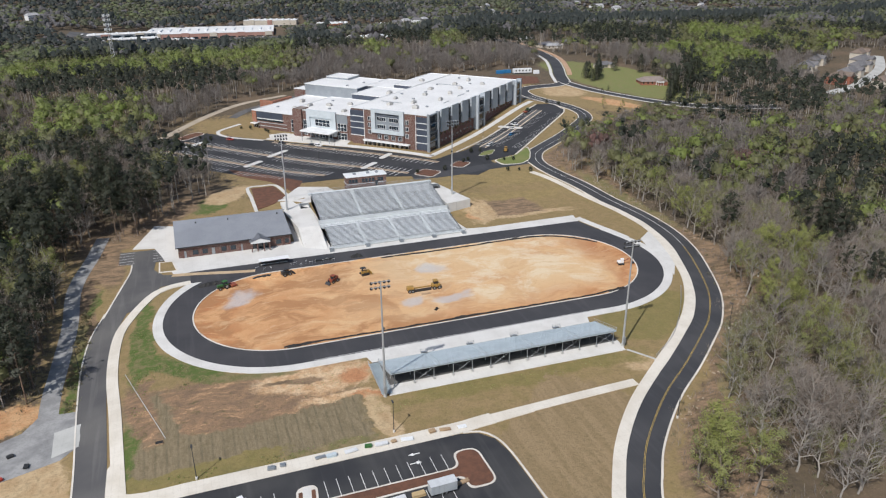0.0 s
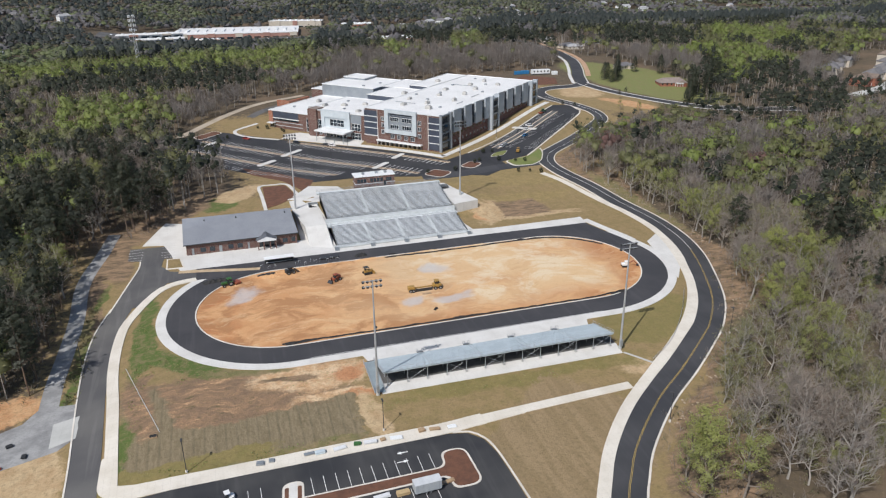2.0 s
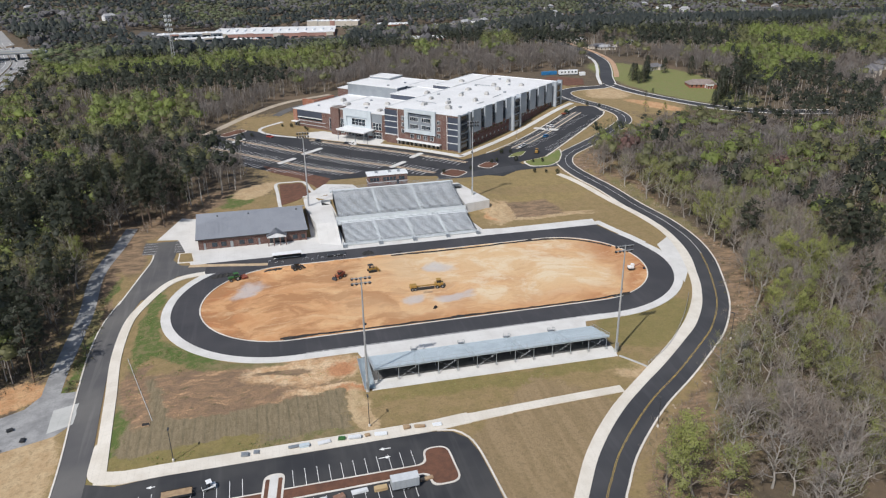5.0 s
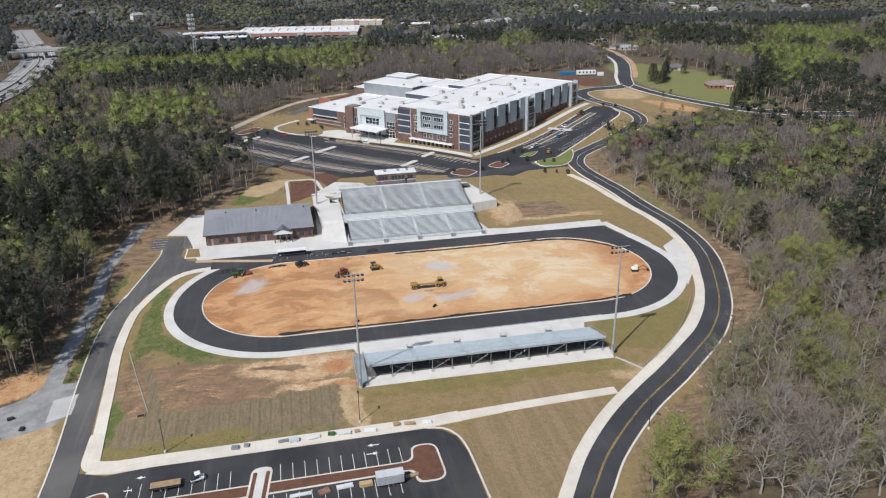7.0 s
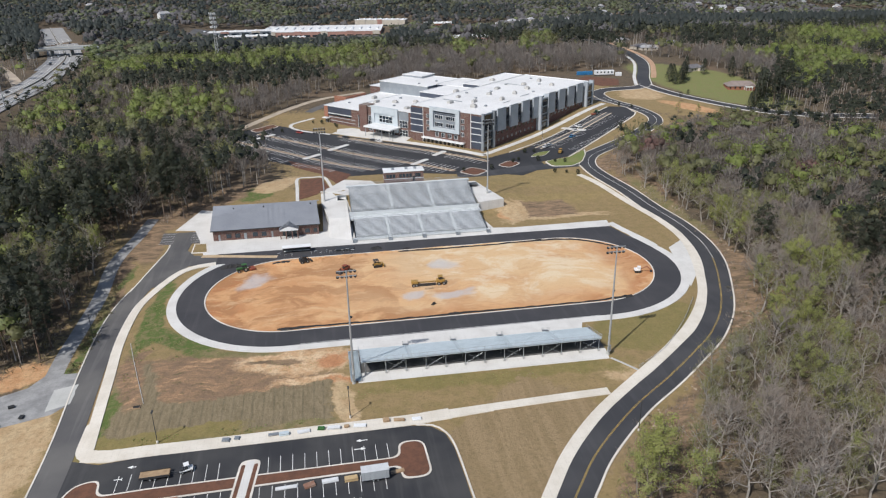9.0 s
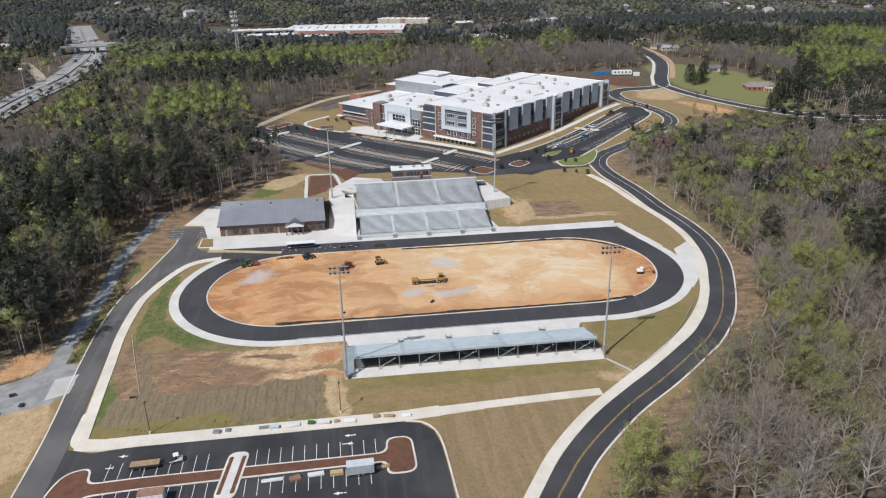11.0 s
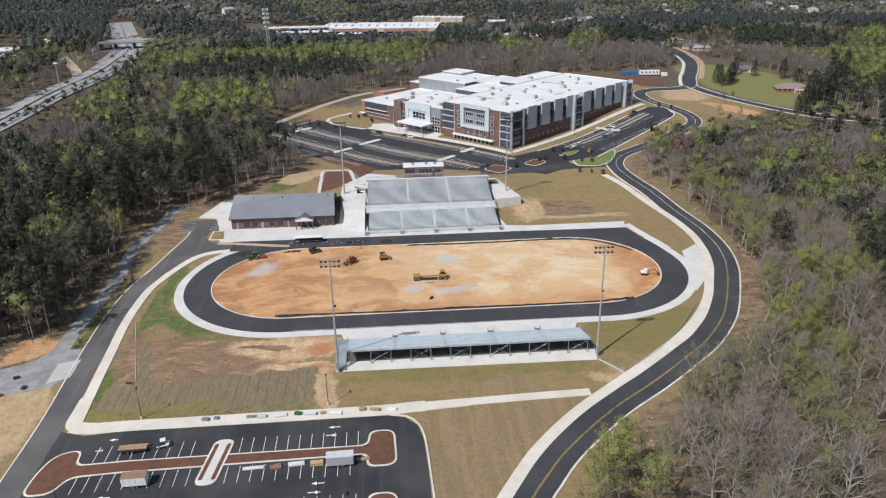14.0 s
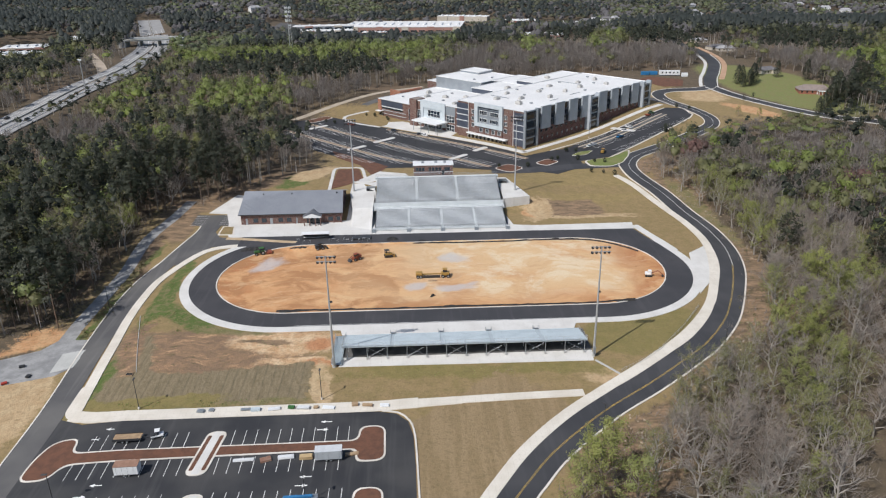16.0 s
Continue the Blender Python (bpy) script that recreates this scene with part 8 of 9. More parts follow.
part("body", B(-7.5, 7.5, -1.7, 1.7, 0.7, 3.8, bevel=0.06), SOFT_WHITE, office)
for i in range(5):
    part("window", B(-6 + i * 2.8, -4.9 + i * 2.8, -1.76, -1.66, 2.0, 3.1), GLASS, office)
part("skirt", B(-7.4, 7.4, -1.6, 1.6, 0, 0.7), DARK_METAL, office)
shed = thing("storage_box", pose(196, 321, tz(196, 321), 0, 0, -7), "small white steel storage container", "container")
part("body", B(-2.2, 2.2, -1.2, 1.2, 0.1, 2.7, bevel=0.05), SOFT_WHITE, shed)
for i in range(6):
    part("rib", B(-2.0 + i * 0.75, -1.8 + i * 0.75, -1.26, -1.2, 0.2, 2.6), ALU, shed)
for x, y in ((169, 331), (175.5, 331.5)):
    c = thing("shipping_container", pose(x, y, tz(x, y), 0, 0, -5), "blue steel shipping container", "container", "containers behind the school")
    part("body", B(-3.0, 3.0, -1.2, 1.2, 0.1, 2.6, bevel=0.04), CARGO_BLUE, c)
    for i in range(9):
        part("rib", B(-2.8 + i * 0.65, -2.6 + i * 0.65, -1.26, -1.2, 0.2, 2.5), CARGO_BLUE, c)


# ---- machines and clutter ----
def wheel(parent, x, y, r, w, seg=12):
    t = part("tyre", tube(bmesh.new(), (x, y - w / 2, r), (x, y + w / 2, r), r, seg=seg), RUBBER, parent)
    part("rim", tube(bmesh.new(), (x, y - w / 2 - 0.02, r), (x, y + w / 2 + 0.02, r), r * 0.55, seg=8), ALU_DARK, t)


def tractor(x, y, turn):
    o = thing("tractor", pose(x, y, tz(x, y) + 0.08, 0, 0, turn), "green farm tractor with an orange implement", "tractor", "farm tractors")
    part("bonnet", B(0.1, 2.2, -0.45, 0.45, 0.9, 1.7, bevel=0.12), GREEN_PAINT, o)
    part("chassis", B(-1.3, 2.1, -0.3, 0.3, 0.6, 1.0), DARK_METAL, o)
    part("cab", B(-1.3, 0.1, -0.7, 0.7, 1.2, 2.5, bevel=0.1), GLASS, o)
    part("cab_roof", B(-1.5, 0.3, -0.8, 0.8, 2.5, 2.68, bevel=0.06), GREEN_PAINT, o)
    for s in (-0.85, 0.85):
        wheel(o, -0.8, s, 0.85, 0.5)
        wheel(o, 1.6, s, 0.5, 0.35)
    part("fender", B(-1.5, -0.1, -1.1, 1.1, 1.6, 1.7), GREEN_PAINT, o)
    part("implement", B(-4.3, -2.2, -1.3, 1.3, 0.2, 0.9, bevel=0.1), ORANGE, o, "orange implement")
    part("exhaust", tube(bmesh.new(), (1.0, 0.3, 1.7), (1.0, 0.3, 2.6), 0.06), DARK_METAL, o)


def loader(x, y, turn, paint, name, label):
    o = thing(name, pose(x, y, tz(x, y) + 0.08, 0, 0, turn), label, "construction machine", "construction machines")
    part("chassis", B(-1.8, 1.3, -0.8, 0.8, 0.5, 1.3, bevel=0.1), paint, o)
    part("engine_cover", B(-1.9, -0.6, -0.75, 0.75, 1.3, 1.9, bevel=0.12), paint, o)
    part("cab", B(-0.6, 0.7, -0.65, 0.65, 1.3, 2.4, bevel=0.08), GLASS, o)
    part("cab_roof", B(-0.75, 0.85, -0.75, 0.75, 2.4, 2.55), paint, o)
    for s in (-0.95, 0.95):
        arm = bmesh.new()
        tube(arm, (-0.8, s * 0.85, 1.7), (1.6, s * 0.85, 1.5), 0.11, seg=6)
        tube(arm, (1.6, s * 0.85, 1.5), (2.5, s * 0.85, 0.5), 0.1, seg=6)
        part("lift_arm", arm, paint, o)
        wheel(o, -1.1, s, 0.55, 0.4)
        wheel(o, 0.9, s, 0.55, 0.4)
    bk = bmesh.new()
    prism(bk, [(2.3, 0.1), (3.2, 0.1), (2.6, 0.9), (2.3, 0.9)], -1.0, 1.0, pose(0, 0, 0, 90))
    part("bucket", bk, DARK_METAL, o)


def dozer(x, y, turn):
    o = thing("bulldozer", pose(x, y, 0.05, 0, 0, turn), "small yellow bulldozer with a canopy", "bulldozer")
    for s in (-0.9, 0.9):
        tr = bmesh.new()
        prism(tr, [(-1.6, 0.4), (-1.3, 0.05), (1.3, 0.05), (1.6, 0.4), (1.3, 0.85), (-1.3, 0.85)], s - 0.25, s + 0.25, pose(0, 0, 0, 90))
        part("track", tr, RUBBER, o)
    part("body", B(-1.2, 1.4, -0.6, 0.6, 0.6, 1.6, bevel=0.1), YELLOW, o)
    part("seat", B(-1.0, -0.4, -0.4, 0.4, 1.6, 2.0), DARK_METAL, o)
    part("canopy", B(-1.4, 0.4, -0.8, 0.8, 2.6, 2.75), DARK_METAL, o)
    for a in (-1.3, 0.3):
        for s in (-0.7, 0.7):
            part("post", tube(bmesh.new(), (a, s, 1.4), (a, s, 2.6), 0.05, seg=6), DARK_METAL, o)
    part("blade", B(2.0, 2.2, -1.5, 1.5, 0.1, 1.2, bevel=0.04), YELLOW, o)
    for s in (-0.6, 0.6):
        part("push_arm", tube(bmesh.new(), (0.6, s, 0.5), (2.0, s, 0.5), 0.09, seg=6), YELLOW, o)


def grader(x, y, turn):
    o = thing("land_leveller", pose(x, y, 0.05, 0, 0, turn), "yellow tractor towing a long laser leveller across the clay", "construction machine")
    part("beam", B(-3.6, 2.8, -0.18, 0.18, 1.0, 1.4, bevel=0.06), YELLOW, o)
    part("blade", B(-3.4, 2.4, -0.9, -0.6, 0.1, 1.0), DARK_METAL, o)
    part("rear_body", B(-5.9, -3.6, -0.9, 0.9, 0.8, 2.0, bevel=0.12), YELLOW, o)
    part("front_body", B(2.8, 5.6, -0.9, 0.9, 0.8, 1.9, bevel=0.12), YELLOW, o)
    part("cab", B(3.4, 4.8, -0.75, 0.75, 1.9, 2.9, bevel=0.08), GLASS, o)
    part("cab_roof", B(3.3, 4.9, -0.85, 0.85, 2.9, 3.05), YELLOW, o)
    for a in (-5.2, -4.2, 3.4, 5.2):
        for s in (-1.0, 1.0):
            wheel(o, a, s, 0.6, 0.4)


def excavator(x, y, turn):
    o = thing("mini_excavator", pose(x, y, 0.05, 0, 0, turn), "small white and orange excavator with its boom lowered", "excavator")
    for s in (-0.7, 0.7):
        tr = bmesh.new()
        prism(tr, [(-1.2, 0.3), (-0.95, 0.05), (0.95, 0.05), (1.2, 0.3), (0.95, 0.6), (-0.95, 0.6)], s - 0.2, s + 0.2, pose(0, 0, 0, 90))
        part("track", tr, RUBBER, o)
    part("house", B(-1.2, 0.9, -0.8, 0.8, 0.7, 1.5, bevel=0.15), SOFT_WHITE, o)
    part("cab", B(-0.3, 0.9, -0.8, 0.1, 1.5, 2.5, bevel=0.1), SOFT_WHITE, o)
    for p, q, r, nm in (((0.9, 0, 1.2), (3.0, 0, 2.3), 0.16, "boom"), ((3.0, 0, 2.3), (4.6, 0, 0.9), 0.12, "stick")):
        part(nm, tube(bmesh.new(), p, q, r, seg=6), ORANGE, o)
    part("bucket", B(4.3, 5.0, -0.35, 0.35, 0.2, 0.9, bevel=0.08), DARK_METAL, o)


tractor(-65.6, 26.0, 200)
tractor(139.0, 216.5, 30)
loader(-29.6, 18.4, 215, ORANGE, "skid_loader", "orange red skid loader on the clay")
loader(-44.0, 29.6, 20, DARK_METAL, "compactor", "dark grader and compactor on the clay")
dozer(-18.0, 20.6, 10)
loader(92.0, 146.0, 60, YELLOW, "wheel_loader", "dusty yellow wheel loader at the car park's edge")
grader(-2.2, 1.8, 0)
excavator(71.3, -2.6, -12)


def tarp(x, y, turn, w, d, h, label, name="tarpaulin", material=None):
    o = thing(name, pose(x, y, 0.1, 0, 0, turn), label, "cover", "covered piles")
    rng = np.random.default_rng(int(abs(x * 7 + y)))
    n, m = 14, 6
    V, F = [], []
    for j in range(m + 1):
        for i in range(n + 1):
            a, b = i / n * 2 - 1, j / m * 2 - 1
            z = h * max(0.0, (1 - abs(a) ** 3) * (1 - b * b)) * rng.uniform(0.6, 1.2)
            V.append((a * w / 2 + rng.normal() * 0.12, b * d / 2 + rng.normal() * 0.08, z))
    for j in range(m):
        for i in range(n):
            k = j * (n + 1) + i
            F.append((k, k + 1, k + n + 2, k + n + 1))
    ob = new("sheet", raw("sheet", V, F, material or BLACK))
    ob.parent = o


tarp(-69.3, 30.8, 8, 9.0, 2.6, 1.0, "crumpled black tarpaulin on a long pile")
tarp(-17.0, 37.2, 4, 4.6, 2.6, 1.1, "black tarpaulin over a pile beside the track")
tarp(-52, 31.2, 8, 7.0, 1.6, 0.5, "low black silt sock heap")
tarp(-46.5, -20.6, 6, 9.0, 1.2, 0.45, "loose black silt fabric at the infield edge")
tarp(2.8, -20.7, 0, 4.0, 1.5, 0.6, "loose black silt fabric at the infield edge")
tarp(59, -20.3, 5, 7, 1.0, 0.4, "loose black silt fabric at the infield edge")
tarp(-5.5, 35, 0, 3.0, 1.0, 0.5, "small black fabric heap")
tarp(46, 33.0, 0, 3.2, 1.1, 0.6, "small black fabric heap")
tarp(-2.4, -1.2, 0, 3.0, 1.2, 0.3, "small heap of spoil", "spoil_heap", TIMBER)
tarp(-2.8, -13.0, 40, 1.8, 0.8, 0.7, "small dark bin bag on the clay")

mat_ob = thing("jump_mat", pose(-28.8, 39.0, 0.12, 0, 0, 2), "flat black landing mat on the asphalt", "mat")
part("pad", B(-3.4, 3.4, -1.4, 1.4, 0, 0.6, bevel=0.08), BLACK, mat_ob)
part("cover", B(-3.45, 3.45, -1.45, 1.45, 0.6, 0.64), DARK_METAL, mat_ob)
shelter = thing("team_shelter", pose(-46.8, 40.0, 0.12, 0, 0, 1), "open team shelter with a white roof and dark back", "shelter")
part("roof", B(-5.4, 5.4, -1.2, 1.6, 2.3, 2.5, bevel=0.04), SOFT_WHITE, shelter)
part("back", B(-5.2, 5.2, 1.2, 1.35, 0.1, 2.3), DARK_METAL, shelter, "dark back panel")
for x in (-5.1, -1.7, 1.7, 5.1):
    part("post", tube(bmesh.new(), (x, -1.0, 0), (x, -1.0, 2.3), 0.06, seg=6), DARK_METAL, shelter)
part("bench", B(-4.8, 4.8, 0.4, 0.9, 0.42, 0.5), ALU, shelter)
random.seed(8)
for i in range(12):
    x = -53 + i * 1.9 + rnd(-0.6, 0.6)
    o = thing("hurdle", pose(x if i < 3 else x + 6, 36.4 + rnd(-0.6, 1.6), 0.12, 0, 0, rnd(0, 180)), "pale metal hurdle beside the asphalt track", "hurdle", "hurdles beside the track")
    part("bar", B(-0.6, 0.6, -0.03, 0.03, 0.9, 1.0), SOFT_WHITE, o)
    for s in (-0.5, 0.5):
        bm = bmesh.new()
        tube(bm, (s, 0, 0), (s, 0, 0.9), 0.03, seg=5)
        tube(bm, (s, 0, 0.03), (s, 0.6, 0.03), 0.03, seg=5)
        part("leg", bm, ALU_DARK, o)


def silt_fence(pts, label):
    line = spline(pts, 2.0)
    V, F = [], []
    rng = np.random.default_rng(5)
    for x, y in line:
        h = 0.55 + rng.normal() * 0.08
        j = rng.normal() * 0.12
        V += [(x, y - 0.25 + j, 0.06), (x, y + j, h), (x, y + 0.25 + j, 0.06)]
    for i in range(len(line) - 1):
        for k in (0, 1):
            F.append((3 * i + k, 3 * i + k + 1, 3 * i + k + 4, 3 * i + k + 3))
    o = tagged(new("silt_fence", raw("silt_fence", V, F, BLACK)), label, "silt fence", "silt fences")
    return o


silt_fence([(-52, -20.4), (-40, -20.5), (-20, -20.9), (3, -21), (25, -21), (48, -21), (62, -19.5)], "sagging black silt fence along the clay's near edge")
silt_fence([(-9, 32.6), (8, 32.2), (25, 32.2), (42, 32.7), (52, 32.2), (60, 30.6), (68, 25.5), (74, 19)], "sagging black silt fence along the clay's far edge")

# covers, pipe and drains on the near slope
pipe = [(-95.0, -18.3), (-90.0, -35), (-84.6, -52.4)]
structure(strip("flume", pipe, 0.13, 0.16, CONCRETE_GREY, 2), "narrow grey concrete flume down the slope", "drain")
drain = thing("drain_inlet", pose(-86.0, -53.6, tz(-86, -53.6)), "dark open drain inlet with a muddy timber frame", "drain")
for y0, y1 in ((-0.75, -0.65), (0.65, 0.75)):
    part("frame_board", B(-0.95, 0.95, y0, y1, -0.1, 0.3), TIMBER, drain)
for x0, x1 in ((-0.95, -0.85), (0.85, 0.95)):
    part("frame_board", B(x0, x1, -0.65, 0.65, -0.1, 0.28), TIMBER, drain)
# solid black block in the frame, its colour standing for the pit's shade
part("opening", B(-0.85, 0.85, -0.65, 0.65, -0.1, 0.16), BLACK, drain, "black block for the shade of the drain hole")
structure(strip("flume", [(40.8, -54.5), (43.5, -58), (46, -61.5)], 0.6, 0.16, CONCRETE_GREY, 1.5), "grey concrete flume beside the bleachers", "drain")
rail = thing("handrail", Matrix.Identity(4), "long galvanised pipe handrail beside the sidewalk", "handrail")
line = spline([(46.5, -60.6), (58, -52.5), (70, -39.5), (80, -26)], 2.4)
for i, (x, y) in enumerate(line):
    z = tz(x, y)
    part("post", tube(bmesh.new(), (x, y, z), (x, y, z + 1.1), 0.04, seg=5), STEEL, rail)
    if i:
        x0, y0 = line[i - 1]
        z0 = tz(x0, y0)
        bm = bmesh.new()
        for h in (0.55, 1.1):
            tube(bm, (x0, y0, z0 + h), (x, y, z + h), 0.035, seg=5)
        part("bar", bm, STEEL, rail)


# the near car park
def flatbed(x, y, turn):
    o = thing("flatbed_trailer", pose(x, y, tz(x, y) + 0.1, 0, 0, turn), "low flatbed trailer with a worn brown deck", "trailer")
    part("deck", B(-3.2, 3.2, -1.2, 1.2, 0.75, 0.95, bevel=0.03), TIMBER, o)
    for i in range(10):
        part("board", B(-3.15 + i * 0.63, -2.56 + i * 0.63, -1.18, 1.18, 0.95, 1.0), TIMBER, o)
    for s in (-1.25, 1.2):
        part("side_rail", B(-3.2, 3.2, s, s + 0.08, 0.7, 1.25), DARK_METAL, o)
    bm = bmesh.new()
    tube(bm, (3.2, 0.5, 0.7), (4.7, 0, 0.6), 0.06, seg=6)
    tube(bm, (3.2, -0.5, 0.7), (4.7, 0, 0.6), 0.06, seg=6)
    part("drawbar", bm, DARK_METAL, o)
    for a in (-0.9, 0.1):
        for s in (-1.15, 1.15):
            wheel(o, a, s, 0.38, 0.25)


def utility_cart(x, y, turn):
    o = thing("utility_cart", pose(x, y, tz(x, y) + 0.1, 0, 0, turn), "white two-seat utility cart", "cart")
    part("body", B(-1.5, 1.4, -0.7, 0.7, 0.45, 0.9, bevel=0.1), SOFT_WHITE, o)
    part("bed", B(-1.5, -0.4, -0.72, 0.72, 0.9, 1.2, bevel=0.04), DARK_METAL, o)
    part("bonnet", B(0.7, 1.5, -0.6, 0.6, 0.9, 1.15, bevel=0.12), SOFT_WHITE, o)
    part("seat", B(-0.3, 0.3, -0.6, 0.6, 0.9, 1.15), DARK_METAL, o)
    part("roof", B(-0.5, 0.7, -0.7, 0.7, 1.95, 2.03), SOFT_WHITE, o)
    for a in (-0.45, 0.65):
        for s in (-0.62, 0.62):
            part("post", tube(bmesh.new(), (a, s, 0.9), (a, s, 1.95), 0.035, seg=5), DARK_METAL, o)
    for a in (-1.0, 1.0):
        for s in (-0.65, 0.65):
            wheel(o, a, s, 0.32, 0.25)


def box_trailer(x, y, turn, wall, roof, w, label):
    o = thing("box_trailer", pose(x, y, tz(x, y) + 0.1, 0, 0, turn), label, "trailer", "enclosed trailers")
    part("body", B(-w / 2, w / 2, -1.15, 1.15, 0.6, 2.75, bevel=0.05), wall, o)
    part("roof", B(-w / 2 - 0.05, w / 2 + 0.05, -1.2, 1.2, 2.75, 2.85), roof, o)
    for i in range(int(w / 1.2)):
        part("seam", B(-w / 2 + 0.6 + i * 1.2, -w / 2 + 0.64 + i * 1.2, -1.18, -1.14, 0.65, 2.7), ALU_DARK, o)
    part("door", B(-0.4 + w * 0.25, 0.4 + w * 0.25, -1.19, -1.14, 0.75, 2.4), wall, o)
    for a in (-0.5, 0.5):
        for s in (-1.05, 1.05):
            wheel(o, a, s, 0.36, 0.24)
    bm = bmesh.new()
    tube(bm, (w / 2, 0.5, 0.65), (w / 2 + 1.5, 0, 0.6), 0.06, seg=6)
    tube(bm, (w / 2, -0.5, 0.65), (w / 2 + 1.5, 0, 0.6), 0.06, seg=6)
    part("drawbar", bm, DARK_METAL, o)


flatbed(-76.4, -82.0, 2)
utility_cart(-69.8, -81.2, 15)
box_trailer(-72.2, -94.0, 2, SOFT_WHITE, plain("rust brown roof", (0.34, 0.2, 0.14), (0.26, 0.15, 0.1), 0.8), 5.2, "white enclosed trailer with a brown roof")
box_trailer(-28.4, -91.4, 2, plain("silver trailer skin", (0.5, 0.53, 0.55), (0.44, 0.47, 0.5), 0.6, 0.45, 0.2), plain("silver trailer roof", (0.58, 0.6, 0.62), (0.5, 0.52, 0.54), 0.6), 6.0, "silver grey enclosed trailer")
lift = thing("boom_lift", pose(-33.8, -106.0, tz(-33, -106) + 0.1, 0, 0, 3), "bright blue boom lift parked across stalls", "boom lift")
part("chassis", B(-2.4, 2.4, -1.1, 1.1, 0.4, 1.0, bevel=0.1), CARGO_BLUE, lift)
part("turntable", B(-2.6, 0.8, -1.0, 1.0, 1.0, 2.0, bevel=0.15), CARGO_BLUE, lift)
part("boom", B(-2.2, 3.6, -0.25, 0.25, 2.0, 2.5, bevel=0.05), CARGO_BLUE, lift)
part("basket", B(3.4, 4.6, -0.9, 0.9, 0.8, 1.9), ALU_DARK, lift)
for a in (-1.6, 1.6):
    for s in (-1.15, 1.15):
        wheel(lift, a, s, 0.5, 0.35)


def stack(x, y, turn, w, d, layers, material, name, label, up=0.1):
    """A stack of boards or sheets, each a little out of line."""
    o = thing(name, pose(x, y, tz(x, y) + up, 0, 0, turn), label, "stack", "building materials")
    part("bearer", B(-w / 2, w / 2, -0.05, 0.05, 0, 0.1), TIMBER, o)
    z = 0.1
    for i in range(layers):
        j, k = rnd(-0.12, 0.12), rnd(-0.08, 0.08)
        part("board", B(-w / 2 + j, w / 2 + j, -d / 2 + k, d / 2 + k, z, z + 0.13), material, o)
        z += 0.135
    return o


random.seed(31)
RUST = plain("rusty steel", (0.24, 0.12, 0.08), (0.3, 0.2, 0.15), 0.8, 0.8)
PVC = plain("white plastic pipe", (0.7, 0.71, 0.72), (0.6, 0.61, 0.62), 1.0, 0.4)
stack(-47.6, -91.0, 3, 4.6, 0.8, 2, PVC, "pipe_stack", "low stack of white plastic pipe")
stack(-42.6, -91.2, 20, 2.4, 1.4, 3, RUST, "frame_stack", "stack of rusty brown steel frames")
stack(-38.2, -90.6, 5, 3.6, 1.0, 3, PVC, "pipe_stack", "low stack of white plastic pipe")
stack(-33.6, -90.9, 2, 2.8, 1.3, 5, plain("raw plywood", (0.5, 0.37, 0.2), (0.42, 0.3, 0.16), 1.0), "plywood_stack", "stack of raw plywood sheets")
stack(-23.4, -90.3, 10, 3.0, 1.0, 2, TIMBER, "timber_stack", "scattered pale timber offcuts")
for x, w, mt, nm, lb in ((-62.2, 1.6, ALU_DARK, "grate_stack", "grey steel drain grates on the sidewalk"), (-59.6, 1.2, ALU_DARK, "grate_stack", "grey steel drain grates on the sidewalk"), (-51.2, 2.4, ALU_DARK, "steel_stack", "grey steel parts on the sidewalk"), (-48.6, 2.2, ALU_BLUE, "pipe_stack", "blue grey pipe on the sidewalk"), (-44.0, 3.0, PVC, "pipe_stack", "white plastic pipe on the sidewalk"), (-39.8, 1.6, GREEN_PAINT, "green_crate", "green crate on the sidewalk"), (-36.8, 3.0, PVC, "pipe_stack", "pale plastic pipe on the sidewalk"), (-33.6, 1.2, TIMBER, "pallet", "weathered pallet on the sidewalk"), (-30.6, 3.0, ALU, "panel_stack", "pale metal panels on the sidewalk"), (-24.0, 1.6, TIMBER, "pallet", "weathered pallet on the sidewalk"), (-20.8, 2.6, TIMBER, "frame_stack", "weathered timber frames on the sidewalk"), (-16.6, 2.2, ALU, "panel_stack", "pale metal panels on the sidewalk")):
    stack(x, -71.6 + rnd(-0.5, 0.5), rnd(-12, 12), w, rnd(0.8, 1.3), random.choice((2, 3, 4)), mt, nm, lb, 0.2)
for x, y in ((-119, -45), (-120, -53), (-115, -50)):
    stack(x, y, rnd(0, 90), 1.4, 1.0, 3, random.choice((DARK_METAL, RED_PAINT)), "supply_heap", "small heap of site supplies on the gravel", 0.1)


def shrub(x, y, k):
    o = thing("shrub", pose(x, y, tz(x, y) + 0.2, 0, 0, rnd(0, 360)) @ Matrix.Scale(k, 4), "small dark evergreen shrub in a planting bed", "shrub", "planting bed shrubs")
    share("stem", SHRUB[0], o)
    share("foliage", SHRUB[1], o)


rng_s = np.random.default_rng(4)
st, fo = Heap(), Heap()
st.cone((0, 0, -0.1), (0, 0, 0.9), 0.06, 0.03, 5)
for i in range(160):
    v = rng_s.normal(size=3)
    v /= np.linalg.norm(v)
    fo.leaf((v[0] * 0.62, v[1] * 0.62, 0.85 + v[2] * 0.75), 0.34, rng_s, v, 0.6, 0.4)
SHRUB = (st.mesh("stem", BARK), fo.mesh("foliage", NEEDLE))
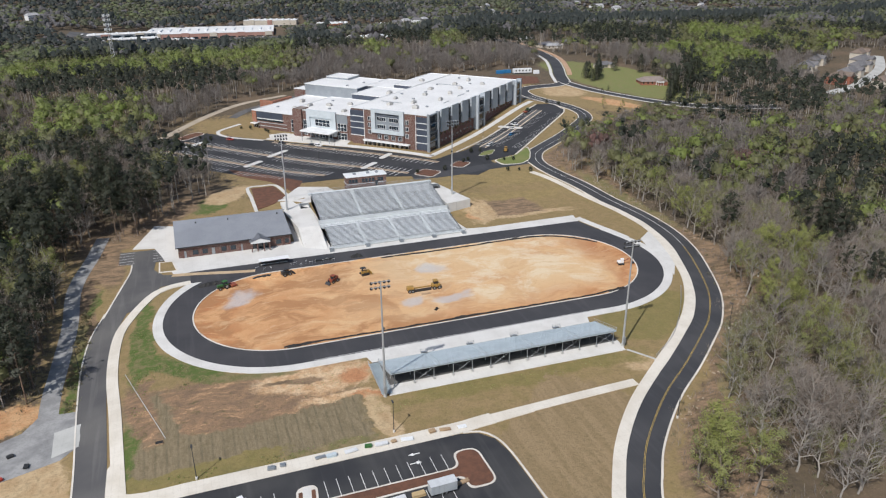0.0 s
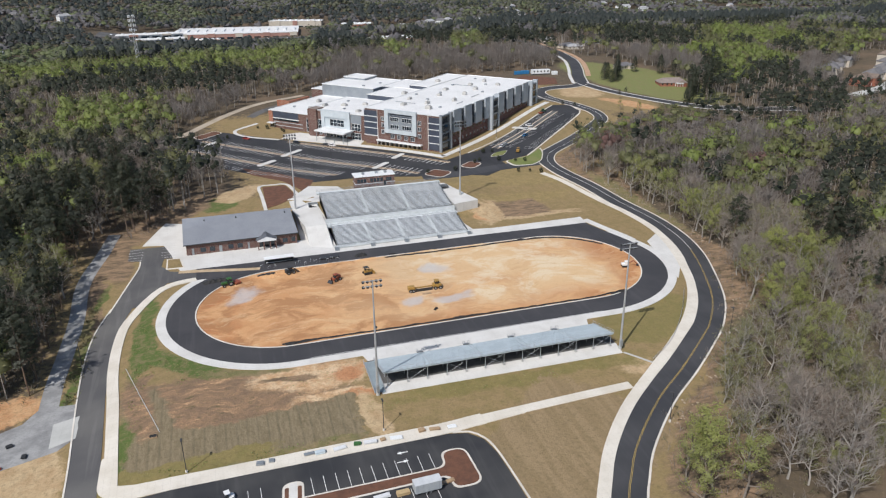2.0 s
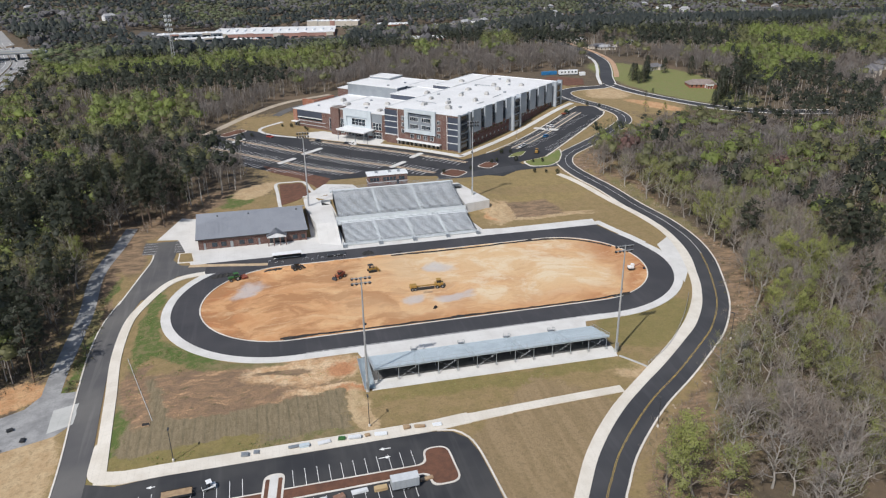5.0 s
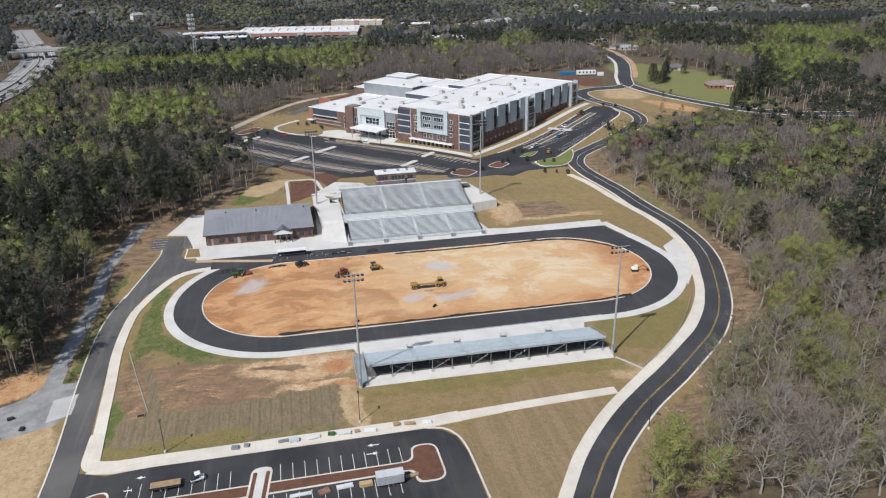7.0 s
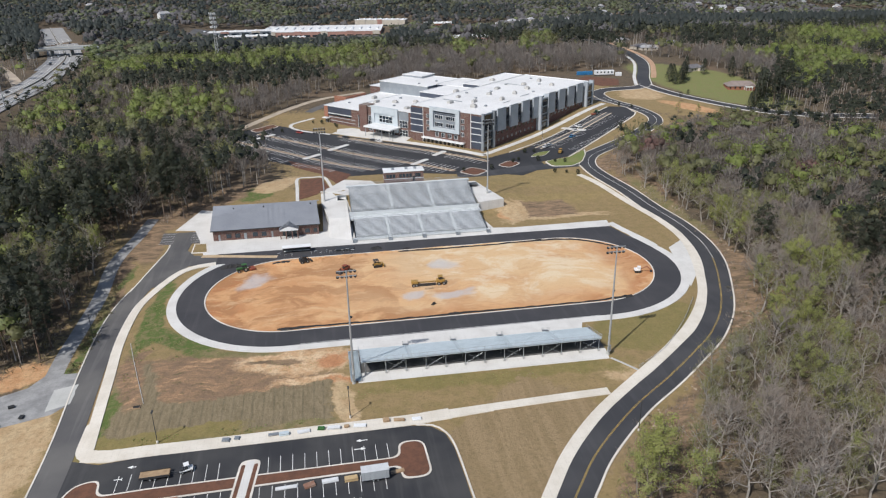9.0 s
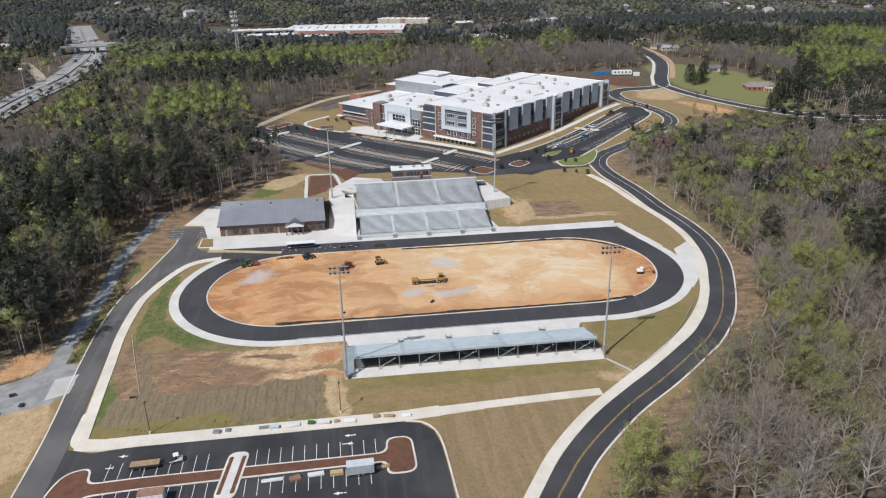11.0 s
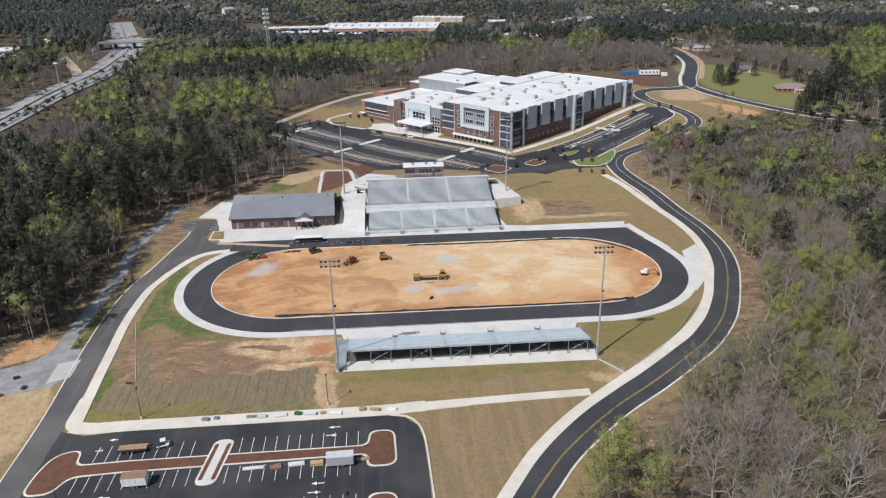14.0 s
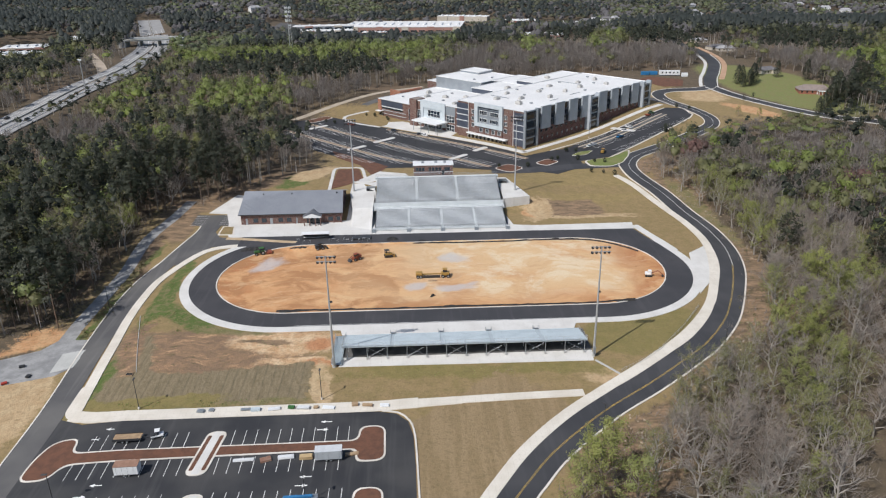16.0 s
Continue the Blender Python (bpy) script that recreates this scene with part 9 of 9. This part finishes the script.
for x, y in ((75.9, 133.8), (83.6, 129.4), (88.5, 128.4), (77.9, 112.0), (83.4, 110.2), (87.9, 106.6), (73.2, 149.9), (78.5, 150.2), (-38.8, 257.0), (-33.2, 254.8), (-25.1, 247.8), (-24.1, 243.1), (34.4, 123.7), (48.7, 123.4), (62.5, 133.7), (66, 136), (-58, 238), (-64, 243), (160, 232), (166, 226)):
    shrub(x, y, rnd(1.0, 1.7))

# stalls by the field house
yard_rows = structure(new("stall_markings"), "white stall lines in the turning yard", "road marking")
yard_line = raw("stall_line", [(-2.6, -0.07, 0), (2.6, -0.07, 0), (2.6, 0.07, 0), (-2.6, 0.07, 0)], [(0, 1, 2, 3)], PAINT_WHITE)
for i in range(5):
    for x in (-97.7, -86.0):
        share("stall_line", yard_line, yard_rows, Matrix.Translation((x, 58.6 + 2.5 * i, tz(x, 58.6 + 2.5 * i) + 0.15)))


# ---- spoil heaps along the far straight, rubble on the verge ----
def spoil(x, y, w, d, h, seed, material, name, label):
    """A low uneven heap of earth."""
    rng = np.random.default_rng(seed)
    n, m = 18, 8
    V, F = [], []
    for j in range(m + 1):
        for i in range(n + 1):
            a, b = i / n * 2 - 1, j / m * 2 - 1
            q = max(0.0, (1 - a ** 4) * (1 - b * b))
            V.append((a * w / 2 + rng.normal() * 0.15, b * d / 2 * (0.8 + 0.3 * math.sin(3 * a + seed)) + rng.normal() * 0.12, h * q * rng.uniform(0.35, 1.3) - 0.06))
    for j in range(m):
        for i in range(n):
            k = j * (n + 1) + i
            F.append((k, k + 1, k + n + 2, k + n + 1))
    o = new(name, raw(name, V, F, material))
    o.matrix_basis = pose(x, y, tz(x, y) + 0.15, 0, 0, rnd(-4, 4))
    tagged(o, label, "earth mound", "earth mounds beside the track")


for i, (x, y, w, d, h) in enumerate(((-42, 31.4, 16, 3.2, 0.8), (-27, 32.4, 13, 2.6, 0.6), (-14, 33.0, 12, 2.0, 0.5), (4, 33.3, 18, 1.6, 0.4), (24, 33.2, 18, 1.5, 0.35), (-52, 29.0, 9, 2.6, 0.6))):
    spoil(x, y, w, d, h, 40 + i, CLAY, "earth_mound", "low orange clay mound along the track's far straight")


def rubble():
    rng = np.random.default_rng(91)
    h = Heap()
    line = spline(ROAD[4:18], 3.0)
    for d0, d1, n in ((-6.0, -10.5, 330), (-9, -17, 260)):
        for i in range(n):
            k = int(rng.integers(1, len(line) - 1))
            t = line[k + 1] - line[k - 1]
            t = t / np.linalg.norm(t)
            off = rng.uniform(d1, d0)
            x, y = line[k][0] - t[1] * off + rng.normal(), line[k][1] + t[0] * off + rng.normal()
            if patch(x, y, 18, 4) > -0.05:
                h.lobe((x, y, tz(x, y) + 0.05), rng.uniform(0.12, 0.42), rng, 0.6)
    ob = new("rubble", h.mesh("rubble", plain("pale stone rubble", (0.4, 0.32, 0.23), (0.3, 0.23, 0.16), 0.8, 0.95, local=False)))
    tagged(ob, "pale broken stones scattered on the dirt verge", "rubble", kind="stuff")


rubble()


def weeds():
    """Tufts of new grass on the raw slope and along the sidewalk."""
    rng = np.random.default_rng(57)
    g = Heap()
    for x0, x1, y0, y1, n in ((-96, -86, -30, 8, 260), (-92, -66, -33, -17, 330), (-94, -40, -69.5, -66.5, 260), (-93, -89, -66, -36, 130), (-60, -40, -38, -44, 60), (-34, 30, -60, -56, 70), (-108.5, -105, -28, 20, 160)):
        for i in range(n):
            x, y = rng.uniform(x0, x1), rng.uniform(min(y0, y1), max(y0, y1))
            if math.hypot(x - min(max(x, CX - HALF), CX + HALF), y - CY) < RAD + 13 or patch(x, y, 6, 9) < 0.0:
                continue
            z, k = tz(x, y), rng.uniform(0.25, 0.65)
            for j in range(5):
                v = rng.normal(size=3)
                v[2] = abs(v[2]) + 0.5
                v /= np.linalg.norm(v)
                g.leaf(np.array((x, y, z)) + v * 0.3 * k, 0.55 * k, rng, v, 0.5, 0.5)
    ob = new("weeds", g.mesh("weeds", leaf_mat("new grass tufts", (0.27, 0.31, 0.085), (0.31, 0.3, 0.12), (0.2, 0.24, 0.065), thin=0.45)))
    tagged(ob, "scattered tufts of new green weeds on bare soil", "weeds", kind="stuff")


weeds()
